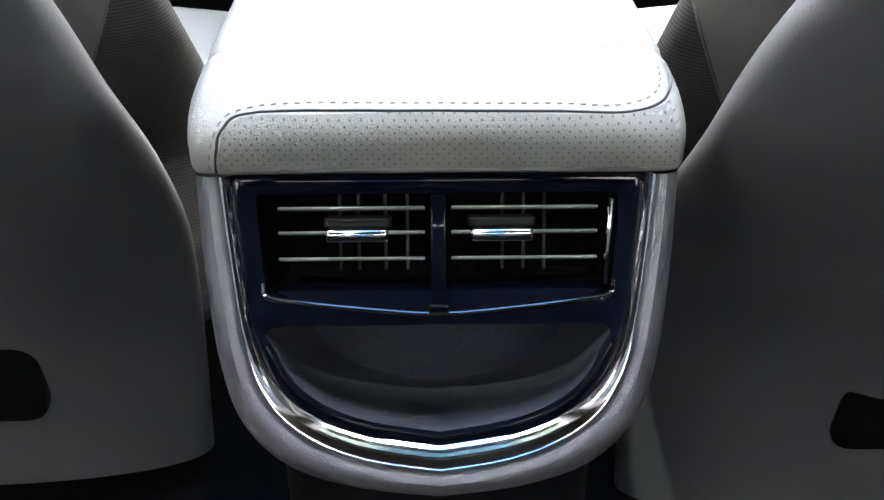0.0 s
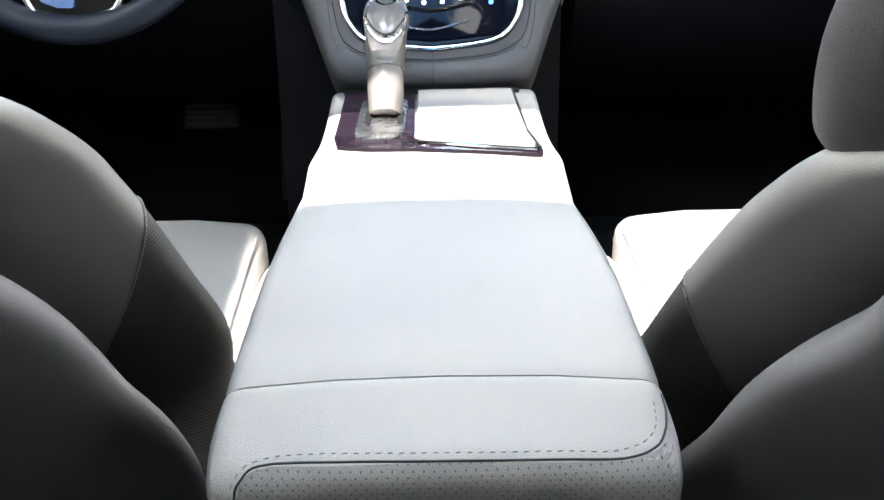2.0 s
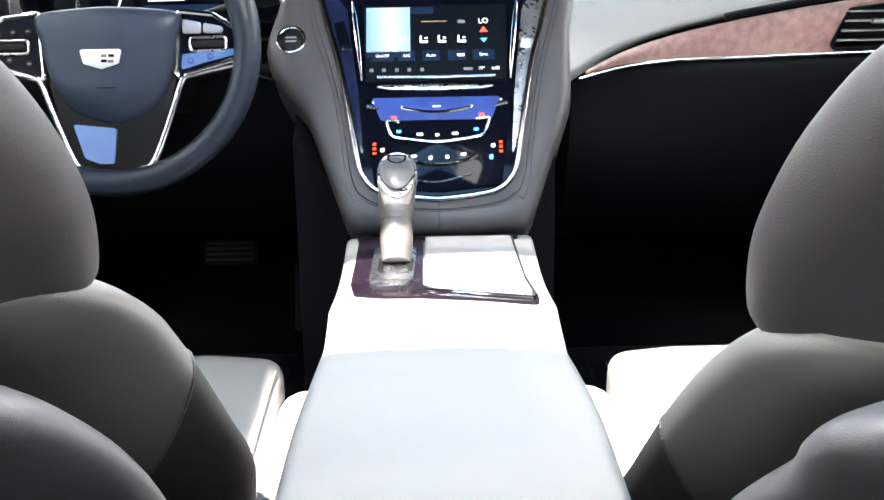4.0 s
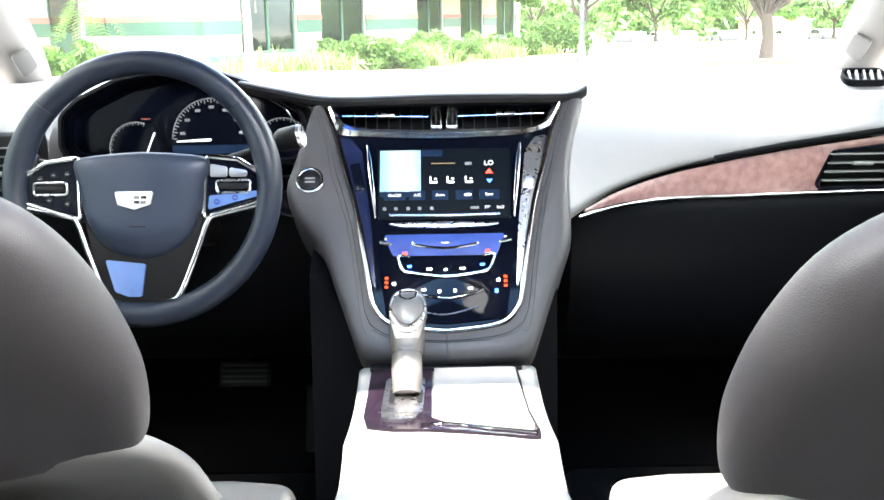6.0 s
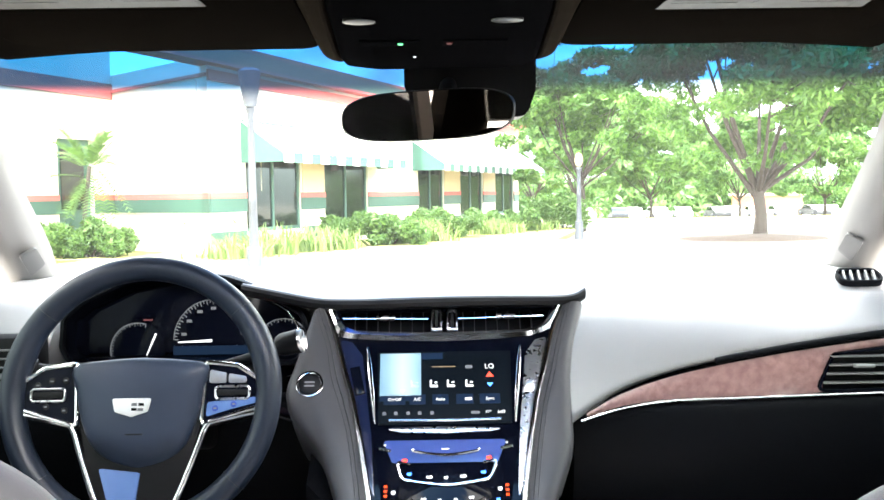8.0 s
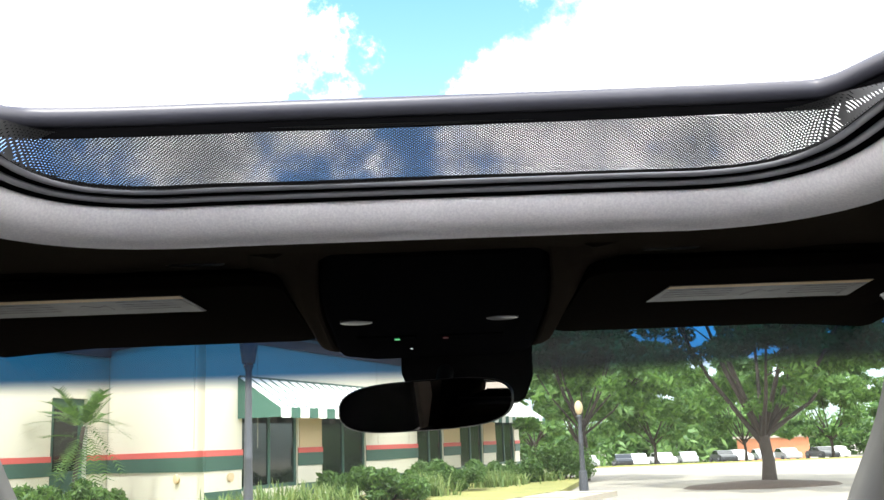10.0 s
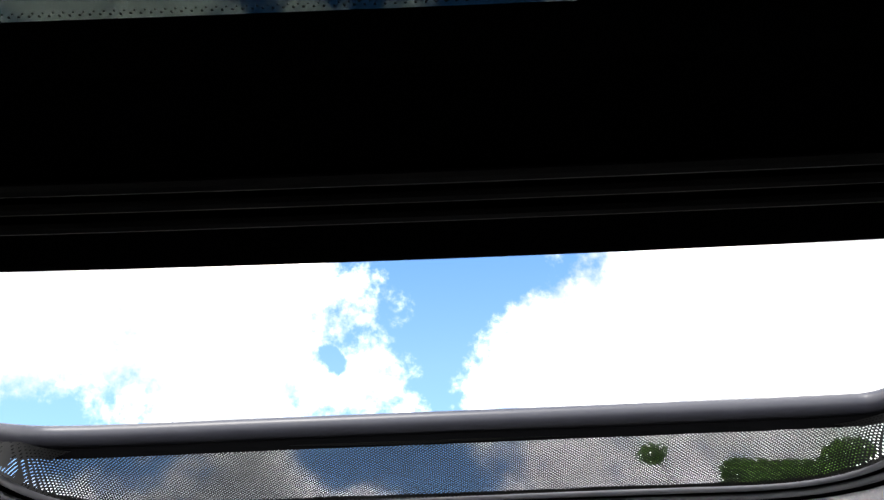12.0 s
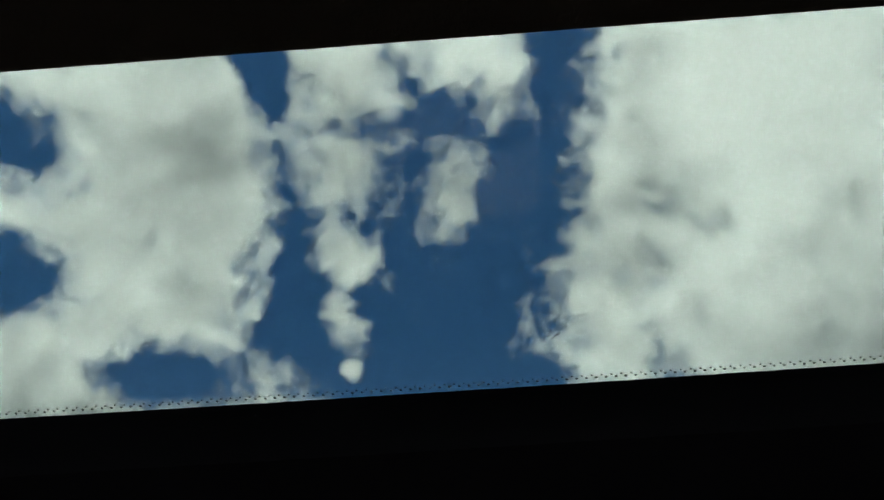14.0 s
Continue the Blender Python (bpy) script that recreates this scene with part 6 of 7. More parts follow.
def front_seat(side, label):
    """side: -1 for the driver's seat, 1 for the passenger's; the driver's is slid further forward and sits higher."""
    xs = -0.397 if side < 0 else 0.405
    seat = thing("front_seat", (xs, 0.35, 0.0), label, "seat", "front seats")
    bx, by, bz = (-0.427, 0.042, 0.010) if side < 0 else (0.390, 0.0, 0.0)

    def stackup(rows, power, steps=3, waist=0.0):
        bm = loft([super_ring(bx, c, w, d, z, 76, power) for z, c, d, w in smooth_rows(rows, steps)])
        for v in bm.verts:
            v.co += Vector((0, by + waist * ease((0.66 - v.co.z) / 0.12) * ease((v.co.z - 0.10) / 0.2), bz))
        return bm

    # the seam runs aslant down the inner side: ribbed cloth below and inside it, leather above
    side_rows = [(0.10, 0.31, 0.060, 0.235), (0.24, 0.300, 0.060, 0.245), (0.32, 0.255, 0.058, 0.255), (0.407, 0.175, 0.056, 0.2575), (0.457, 0.131, 0.055, 0.2575), (0.503, 0.089, 0.0545, 0.2575), (0.543, 0.049, 0.054, 0.2575), (0.575, 0.017, 0.054, 0.258), (0.598, -0.004, 0.052, 0.257), (0.612, -0.015, 0.046, 0.250), (0.620, -0.022, 0.036, 0.236)]
    seam_at = Vector((-0.1655, 0.184, 0.508)) if side < 0 else Vector((0.1487, 0.1732, 0.475))
    seam_no = Vector((-0.88, -0.10, 0.47) if side < 0 else (0.90, -0.07, 0.43)).normalized()
    seam_way = seam_no.cross(Vector((-side * 0.9, -0.4, 0.2))).normalized()
    seam_way *= -1 if seam_way.z > 0 else 1

    def bow_seam(bm, sign):
        for v in bm.verts:
            along_seam = (v.co - seam_at).dot(seam_way) - 0.042
            v.co += seam_no * sign * 7.0 * (min(along_seam * along_seam, 0.0064) - 0.042 ** 2)

    for name, mat, keep, label in (("backrest_fabric", ribbed, "clear_outer", "dark ribbed cloth lower side panel"), ("backrest_bolster", leather_seat_dim, "clear_inner", "")):
        bm = stackup(side_rows, 2.45, 6, 0.052 if side < 0 else 0.028)
        bow_seam(bm, -1)
        cut = bmesh.ops.bisect_plane(bm, geom=list(bm.verts) + list(bm.edges) + list(bm.faces), plane_co=seam_at, plane_no=seam_no, clear_outer=keep == "clear_outer", clear_inner=keep == "clear_inner")
        bow_seam(bm, 1)
        seam_edges = [e for e in cut["geom_cut"] if isinstance(e, bmesh.types.BMEdge)]
        if name == "backrest_fabric":
            thread = bmesh.new()
            for e in seam_edges:
                p, q = e.verts[0].co, e.verts[1].co
                out = ((p + q) / 2 - Vector((bx, by + 0.06, p.z))).normalized() * 0.0006
                tube([p + out, q + out], 0.0010, 5, bm=thread)
            part("bolster_seam", thread, stitch_mat, seat, "pale stitched seam")
        part(name, bm, mat, seat, label, sharp=120)
    part("shoulder_pad", stackup([(0.600, 0.014, 0.045, 0.240), (0.609, 0.013, 0.060, 0.251), (0.620, 0.011, 0.066, 0.2555), (0.640, 0.008, 0.069, 0.2575), (0.660, 0.004, 0.070, 0.2560), (0.687, -0.002, 0.068, 0.249), (0.709, -0.006, 0.065, 0.239), (0.732, -0.011, 0.060, 0.224), (0.750, -0.015, 0.054, 0.202), (0.766, -0.018, 0.045, 0.168), (0.778, -0.021, 0.034, 0.118), (0.784, -0.022, 0.02, 0.06)], 2.3), leather_seat_shade, seat, "broad leather shoulder pad")
    shell_rows = [(0.02, 0.215, 0.045, 0.235), (0.16, 0.215, 0.050, 0.245), (0.26, 0.190, 0.054, 0.254), (0.35, 0.132, 0.057, 0.259), (0.425, 0.070, 0.058, 0.260), (0.480, 0.030, 0.058, 0.260), (0.525, -0.009, 0.058, 0.259), (0.568, -0.052, 0.056, 0.255), (0.590, -0.073, 0.052, 0.245), (0.606, -0.088, 0.046, 0.226), (0.619, -0.098, 0.036, 0.190), (0.627, -0.104, 0.022, 0.135)]
    if side > 0:
        shell_rows = [(z + 0.010 * max(0.0, (z - 0.55) / 0.077), c, d, w + 0.050 * max(0.0, (z - 0.575) / 0.052)) for z, c, d, w in shell_rows]
    part("back_shell", stackup(shell_rows, 2.15, 4), shell_mat, seat, "dark grey moulded back shell")
    # Flat black plate stands in for the shade inside the pocket
    pk = rect(-0.088, 0.088, 0.108, 0.182, 0.024, 5)
    part("map_pocket", plate(pk, plane_at((side * 0.387, by + 0.166, 0.0), (1, 0, 0), (0, 0, 1)), 0.012, bev=0.003), plastic_black, seat, "flat black plate for the shaded pocket recess")
    inner = xs - side * 0.195
    cush = []
    for y, zt, w in smooth_rows([(0.405, 0.256, 0.20), (0.42, 0.260, 0.205), (0.45, 0.262, 0.205), (0.60, 0.272, 0.203), (0.67, 0.272, 0.200), (0.70, 0.262, 0.194), (0.715, 0.240, 0.188), (0.715, 0.20, 0.185)], 3):
        pts = rounded([(-w, 0.10), (w, 0.10), (w, zt - 0.008), (w * 0.6, zt), (-w * 0.6, zt), (-w, zt - 0.008)], [0.02, 0.02, 0.028, 0.02, 0.02, 0.028], 5)
        cush.append([Vector((xs + u, y, max(z, 0.06))) for u, z in pts])
    part("cushion", loft(cush), leather_seat, seat, "grey leather cushion")
    for s2 in (-1, 1):
        b = []
        for y, zt, r in smooth_rows([(0.405, 0.255, 0.030), (0.42, 0.260, 0.036), (0.48, 0.258, 0.036), (0.62, 0.244, 0.034), (0.675, 0.222, 0.026), (0.685, 0.195, 0.015)], 3):
            b.append([Vector((xs + s2 * 0.228 + r * math.cos(a), y, zt - r + r * math.sin(a) * (1 if math.sin(a) > 0 else 3.5))) for a in (2 * math.pi * k / 20 for k in range(20))])
        part("cushion_bolster", loft(b), leather_seat, seat)
    part("cushion_piping", tube([(inner, y, z) for y, z in ((0.42, 0.2540), (0.45, 0.2545), (0.60, 0.2640), (0.65, 0.2632))], 0.0014, 6), stitch_mat, seat, "stitched piping")
    part("seat_base", box(xs - 0.19, xs + 0.19, 0.32, 0.66, 0.0, 0.12, 0.01), plastic_black, seat)
    return seat


front_seat(-1, "grey leather driver's seat with ribbed cloth side panel")
front_seat(1, "grey leather passenger seat in sunlight beside the console")

# back seat, unseen behind the camera; its black leather is there to cut bounced light
bench = thing("back_seat", (0, -0.95, 0.0), "unseen back seat bench, black to cut bounced light", "seat")
part("cushion", loft([[Vector((x, y, z)) for y, z in rounded([(-1.20, 0.05), (-0.72, 0.05), (-0.68, 0.30), (-1.20, 0.26)], 0.04, 4)] for x in np.linspace(-0.68, 0.68, 9)]), leather_dark, bench)
part("backrest", loft([[Vector((x, y, z)) for y, z in rounded([(-1.30, 0.20), (-1.14, 0.20), (-1.24, 0.72), (-1.36, 0.72)], 0.04, 4)] for x in np.linspace(-0.68, 0.68, 9)]), leather_dark, bench)

# ---- overhead ----
mir = thing("rear_view_mirror", (-0.02, 0.957, 1.0), "frameless rear view mirror hanging under the windscreen", "mirror")
MM = plane_at((-0.020, 0.957, 1.010), (1, -0.17, 0.028), (-0.02, -0.085, 1))
mo = [(0.127 * math.copysign(abs(math.cos(a)) ** 0.55, math.cos(a)) + 0.004 * math.sin(a), 0.035 * math.copysign(abs(math.sin(a)) ** 0.75, math.sin(a)) * (1.0 if math.sin(a) > 0 else 1.05) - 0.003) for a in (2 * math.pi * k / 48 for k in range(48))]
part("shell", loft([path_on(MM, [(u * k, v * k) for u, v in mo], w) for k, w in ((1.0, -0.001), (1.02, -0.006), (0.98, -0.016), (0.75, -0.028), (0.2, -0.034))]), plastic_black, mir)
mirror_mat = material("mirror_silver", (0.42, 0.40, 0.38), 0.0, metal=1.0, vary=0.0, scale=5)
part("glass", plate(inset(mo, 0.0015), MM @ Matrix.Translation((0, 0, 0.001)), 0.003), mirror_mat, mir, "mirror glass")
part("stem", tube([(0.0, 0.985, 1.01), (0.01, 1.04, 1.05), (0.02, 1.10, 1.075)], [0.010, 0.012, 0.016], 12), plastic_black, mir)
hs = thing("sensor_housing", (0.07, 1.08, 1.06), "black camera and sensor housing on the windscreen behind the mirror", "sensor housing")
part("cover", loft([[Vector((x, 1.06 + dy, z)) for x, z in rounded([(-0.055, 1.125), (-0.055, 1.06), (-0.035, 1.012), (0.135, 1.010), (0.150, 1.05), (0.152, 1.125)], 0.02, 4)] for dy in (0.0, 0.06)]), plastic_black, hs)
oc = thing("overhead_console", (0, 0.8, 1.12), "dark overhead console with two map lamps", "overhead console")
OC = []
for y, w, zb in smooth_rows([(0.560, 0.120, 1.146), (0.62, 0.138, 1.118), (0.72, 0.146, 1.102), (0.85, 0.151, 1.092), (0.98, 0.156, 1.083), (1.02, 0.150, 1.081), (1.045, 0.12, 1.090), (1.055, 0.08, 1.11)], 3):
    OC.append([Vector((x, y, z)) for x, z in rounded([(-w, 1.165), (-w * 0.92, zb + 0.006), (-w * 0.6, zb), (w * 0.6, zb), (w * 0.92, zb + 0.006), (w, 1.165)], 0.012, 3)])
part("housing", loft(OC), overhead_black, oc)
for s in (-1, 1):
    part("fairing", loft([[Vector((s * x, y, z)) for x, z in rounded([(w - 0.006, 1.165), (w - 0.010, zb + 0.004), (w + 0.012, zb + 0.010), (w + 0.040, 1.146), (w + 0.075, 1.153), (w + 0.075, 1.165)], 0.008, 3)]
         for y, w, zb in smooth_rows([(0.545, 0.128, 1.150), (0.62, 0.139, 1.120), (0.72, 0.148, 1.103), (0.85, 0.153, 1.094), (0.98, 0.158, 1.088), (1.03, 0.153, 1.088)], 3)]), cloth_shade, oc, "brown-grey cloth fairing darkened as in shade")
for u in (-0.098, 0.082):
    el = [(0.020 * math.cos(a), 0.013 * math.sin(a)) for a in (2 * math.pi * k / 24 for k in range(24))]
    part("lamp_lens", plate(el, plane_at((u, 0.735, 1.1000), (1, 0, 0), (0, -1, 0.08)), 0.004, bev=0.001), lens_mat, oc, "clear map lamp lens")
for u0, u1 in ((-0.106, -0.026), (0.004, 0.090)):
    part("switch_strip", plate(rect(u0, u1, -0.014, 0.014, 0.004), plane_at((0, 0.842, 1.0905), (1, 0, 0), (0, -1, 0.07)), 0.003, bev=0.0008), overhead_black, oc, "black switch strip")
for u, mat in ((-0.052, ink_green), (0.013, ink_faint)):
    part("symbol", plate(rect(u - 0.0035, u + 0.0035, -0.005, 0.005, 0.0015), plane_at((0, 0.842, 1.0898), (1, 0, 0), (0, -1, 0.07)), 0.0006), mat, oc)
part("indicator", disc(plane_at((-0.035, 0.93, 1.0850), (1, 0, 0), (0, -1, 0)), 0.002, 0.002, 10), ink_white, oc)
for s in (-1, 1):
    v = thing("sun_visor", (s * 0.4, 0.8, 1.12), "cloth sun visor folded up, darkened as in shade, with a warning label", "sun visor", "sun visors")
    VM = plane_at((s * 0.39, 0.80, 1.121), (1, 0, 0), (0, -1, 0.05))
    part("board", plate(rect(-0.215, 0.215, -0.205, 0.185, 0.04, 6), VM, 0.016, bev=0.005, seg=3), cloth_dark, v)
    LM = VM @ Matrix.Translation((-0.037 if s < 0 else 0.003, 0.075 if s < 0 else 0.028, 0)) @ Matrix.Diagonal((0.82, 0.74, 1, 1))
    lab = part("label", plate([(-0.145, -0.02), (0.175, -0.02), (0.165, 0.108), (-0.135, 0.108)], LM @ Matrix.Translation((0, 0, 0.0012)), 0.001), shaded_paper, v, "white printed warning label darkened as in shade")
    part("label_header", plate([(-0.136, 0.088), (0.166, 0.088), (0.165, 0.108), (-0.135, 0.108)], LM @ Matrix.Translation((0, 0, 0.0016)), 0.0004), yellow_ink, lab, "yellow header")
    part("pictogram", plate(rounded([(-0.010, 0.015), (0.050, 0.015), (0.045, 0.055), (0.030, 0.040), (0.012, 0.058)], 0.004, 3), LM @ Matrix.Translation((0, 0, 0.0016)), 0.0004), black_ink, lab)
    for k in range(4):
        for a0, a1 in ((-0.13, -0.03), (0.065, 0.145)):
            part("print_line", plate(rect(a0, a1, 0.070 - 0.018 * k, 0.075 - 0.018 * k), LM @ Matrix.Translation((0, 0, 0.0016)), 0.0004), black_ink, lab)
    part("label_end", plate([(0.150, -0.018), (0.172, -0.018), (0.160, 0.080), (0.150, 0.080)], LM @ Matrix.Translation((0, 0, 0.0018)), 0.0004), black_ink, lab)
    part("hinge", tube([(s * 0.20, 0.985, 1.125), (s * 0.30, 0.988, 1.122)], 0.006, 10), plastic_black, v)
    gh = thing("coat_hook", (s * 0.24, 0.585, 1.15), "small dark clip in the headliner", "clip", "headliner clips")
    part("cup", plate(rect(-0.032, 0.032, -0.012, 0.012, 0.011, 5), plane_at((s * 0.26, 0.585, 1.1515), (1, 0, 0), (0, -1, 0.05)), 0.006, bev=0.002), plastic_black, gh)

# ---- outside ----
GZ = -0.25
asphalt = material("pale_asphalt", (0.27, 0.24, 0.195), 0.9, vary=0.35, scale=0.5, bump=0.4, bump_scale=60, tint=(0.15, 0.145, 0.14))
lawn_mat = material("dry_lawn", (0.24, 0.21, 0.07), 0.95, vary=0.4, scale=1.2, bump=0.5, bump_scale=40, tint=(0.10, 0.13, 0.03))
concrete = material("concrete", (0.38, 0.34, 0.28), 0.85, vary=0.12, scale=2.0, bump=0.2, bump_scale=60)
mulch = material("mulch", (0.07, 0.05, 0.04), 0.95, vary=0.4, scale=20, bump=0.6, bump_scale=60)
stucco = material("cream_stucco", (0.62, 0.585, 0.50), 0.9, vary=0.06, scale=0.8, bump=0.2, bump_scale=40)
tan_stucco = material("tan_stucco", (0.55, 0.42, 0.26), 0.9, vary=0.08, scale=1.5, bump=0.2, bump_scale=40)
red_paint = material("red_paint", (0.55, 0.10, 0.09), 0.7, vary=0.08, scale=3)
green_paint = material("green_paint", (0.035, 0.09, 0.07), 0.6, vary=0.1, scale=3)
dark_pane = material("dark_pane", (0.008, 0.012, 0.011), 0.08, vary=0.3, scale=0.7)
awning_white = material("white_canvas", (0.80, 0.80, 0.78), 0.85, vary=0.04, scale=4)
awning_green = material("green_canvas", (0.05, 0.13, 0.10), 0.85, vary=0.08, scale=4)
post_mat = material("lamp_post_paint", (0.055, 0.060, 0.075), 0.5, vary=0.1, scale=10)
bark = material("bark", (0.050, 0.040, 0.033), 0.95, vary=0.35, scale=9, bump=0.8, bump_scale=25)


def leaf_material(name, a, b):
    m = material(name, a, 0.55, vary=0.0, scale=5)
    n, l = m.node_tree.nodes, m.node_tree.links
    bs = n["Principled BSDF"]
    g = n.new("ShaderNodeNewGeometry")
    mx = n.new("ShaderNodeMix")
    mx.data_type = "RGBA"
    mx.inputs[6].default_value, mx.inputs[7].default_value = (*a, 1), (*b, 1)
    l.new(g.outputs["Random Per Island"], mx.inputs[0])
    l.new(mx.outputs[2], bs.inputs["Base Color"])
    tl = n.new("ShaderNodeBsdfTranslucent")
    l.new(mx.outputs[2], tl.inputs[0])
    ms = n.new("ShaderNodeMixShader")
    ms.inputs[0].default_value = 0.35
    out = [x for x in n if x.bl_idname == "ShaderNodeOutputMaterial"][0]
    l.new(bs.outputs[0], ms.inputs[1])
    l.new(tl.outputs[0], ms.inputs[2])
    l.new(ms.outputs[0], out.inputs[0])
    return m


tree_leaf = leaf_material("tree_leaf", (0.045, 0.115, 0.020), (0.150, 0.285, 0.050))
hedge_leaf = leaf_material("hedge_leaf", (0.035, 0.09, 0.020), (0.11, 0.20, 0.04))
far_leaf = leaf_material("far_leaf", (0.055, 0.13, 0.033), (0.160, 0.285, 0.070))
blade_leaf = leaf_material("blade_leaf", (0.10, 0.18, 0.05), (0.24, 0.30, 0.10))


def leaves(name, centres, radii, count, size, mat, parent=None, label="", seed=1, long=1.6):
    """Many small leaves strewn over the clumps given."""
    r = np.random.default_rng(seed)
    centres, radii = np.array(centres, float), np.array(radii, float)
    if radii.ndim == 1:
        radii = np.repeat(radii[:, None], 3, 1)
    vol = radii.prod(1)
    pick = r.choice(len(centres), count, p=vol / vol.sum())
    d = r.normal(size=(count, 3))
    d /= np.linalg.norm(d, axis=1)[:, None]
    pos = centres[pick] + d * radii[pick] * (r.random((count, 1)) ** 0.33)
    a = r.normal(size=(count, 3))
    a /= np.linalg.norm(a, axis=1)[:, None]
    b = np.cross(a, r.normal(size=(count, 3)))
    b /= np.linalg.norm(b, axis=1)[:, None]
    s = size * (0.6 + 0.8 * r.random((count, 1)))
    v = np.stack([pos - a * s * long, pos + b * s * 0.5, pos + a * s * long, pos - b * s * 0.5], 1).reshape(-1, 3)
    me = bpy.data.meshes.new(name)
    me.from_pydata(v.tolist(), [], np.arange(4 * count).reshape(-1, 4).tolist())
    me.materials.append(mat)
    ob = new(name, me)
    if parent is not None:
        ob.parent = parent
        if parent.data is None:
            ob.matrix_parent_inverse = Matrix.Translation(-Vector(parent.location))
    if label:
        ob["label"] = label
    return ob


GL = GZ - 0.12


def ground_z(y):
    """The car park falls away gently beyond the road."""
    return GL - 0.03 * max(0.0, min(y, 130.0) - 45.0)


single("ground", loft([[Vector((x, y, z)) for x in (-400, -60, 0, 60, 400)] for y, z in ((-300, GL), (45, GL), (75, ground_z(75)), (130, ground_z(130)), (600, ground_z(130) - 2.0))], False, False), asphalt, "pale worn asphalt of the car park", "ground", kind="structure")
# the raised lawn and path along the building
way = Vector((0.484, 0.875))
left = Vector((-way.y, way.x))
p0 = Vector((-4.6, 6.6))


def along_way(t, off):
    q = p0 + way * t + left * off
    return (q.x, q.y)


PATH_Z = GZ
walkway = single("pavement", plate([along_way(0, 0), along_way(18.2, 0), along_way(18.2, 1.5), along_way(0, 1.5)], plane_at((0, 0, PATH_Z), (1, 0, 0), (0, 1, 0)), 0.14), concrete, "pale concrete path with a kerb beside the lawn", "pavement", kind="structure")
for k in range(11):
    q = along_way(0.9 + 1.65 * k, 0.0)
    q2 = along_way(0.9 + 1.65 * k, 1.5)
    part("joint", tube([(q[0], q[1], PATH_Z + 0.001), (q2[0], q2[1], PATH_Z + 0.001)], 0.008, 5), mulch, walkway)
single("lawn", plate([along_way(-4, 1.5), along_way(18.5, 1.5), (4.6, 30), (3.6, 40), (-30, 40), (-30, 8)], plane_at((0, 0, GZ + 0.01), (1, 0, 0), (0, 1, 0)), 0.15), lawn_mat, "dry yellow-green lawn in front of the building", "lawn", kind="structure")
single("far_lawn", loft([[Vector((x, y + dy, ground_z(y + dy) + dz)) for dy, dz in ((0.0, -0.05), (0.1, 0.10), (30.0, 0.10), (30.2, -0.05))] for x, y in ((3.0, 58.0), (30.0, 60.0), (80.0, 64.0), (110.0, 66.0))], False, False), lawn_mat, "dry grass strip beyond the car park road", "lawn", kind="structure")

# building
C, E, D, F = Vector((-4.575, 18.72)), Vector((3.3, 38.0)), Vector((-7.47, 21.6)), Vector((-11.83, 10.3))
house = thing("restaurant_building", (-4.5, 24, GZ), "cream stucco building with red and green bands and striped awnings", "building")


def wall_frame(a, b):
    u = Vector((b.x - a.x, b.y - a.y, 0)).normalized()
    return plane_at((a.x, a.y, GZ), u, (0, 0, 1)), (b - a).length


WINS = [(1.30, 3.60), (4.75, 7.15), (10.6, 12.7), (14.2, 16.5), (17.9, 20.2)]
BANDS = [(1.15, 1.27, red_paint, 0.03, "red_band"), (0.86, 1.15, green_paint, 0.028, "green_band")]
BANDS_SIDE = BANDS + [(3.52, 3.74, red_paint, 0.05, "red_cornice"), (0.20, 0.46, green_paint, 0.026, "base_band")]
BANDS_FRONT = BANDS + [(3.60, 3.67, red_paint, 0.05, "red_line")]
BANDS_REAR = BANDS + [(3.46, 3.80, red_paint, 0.06, "red_cornice")]
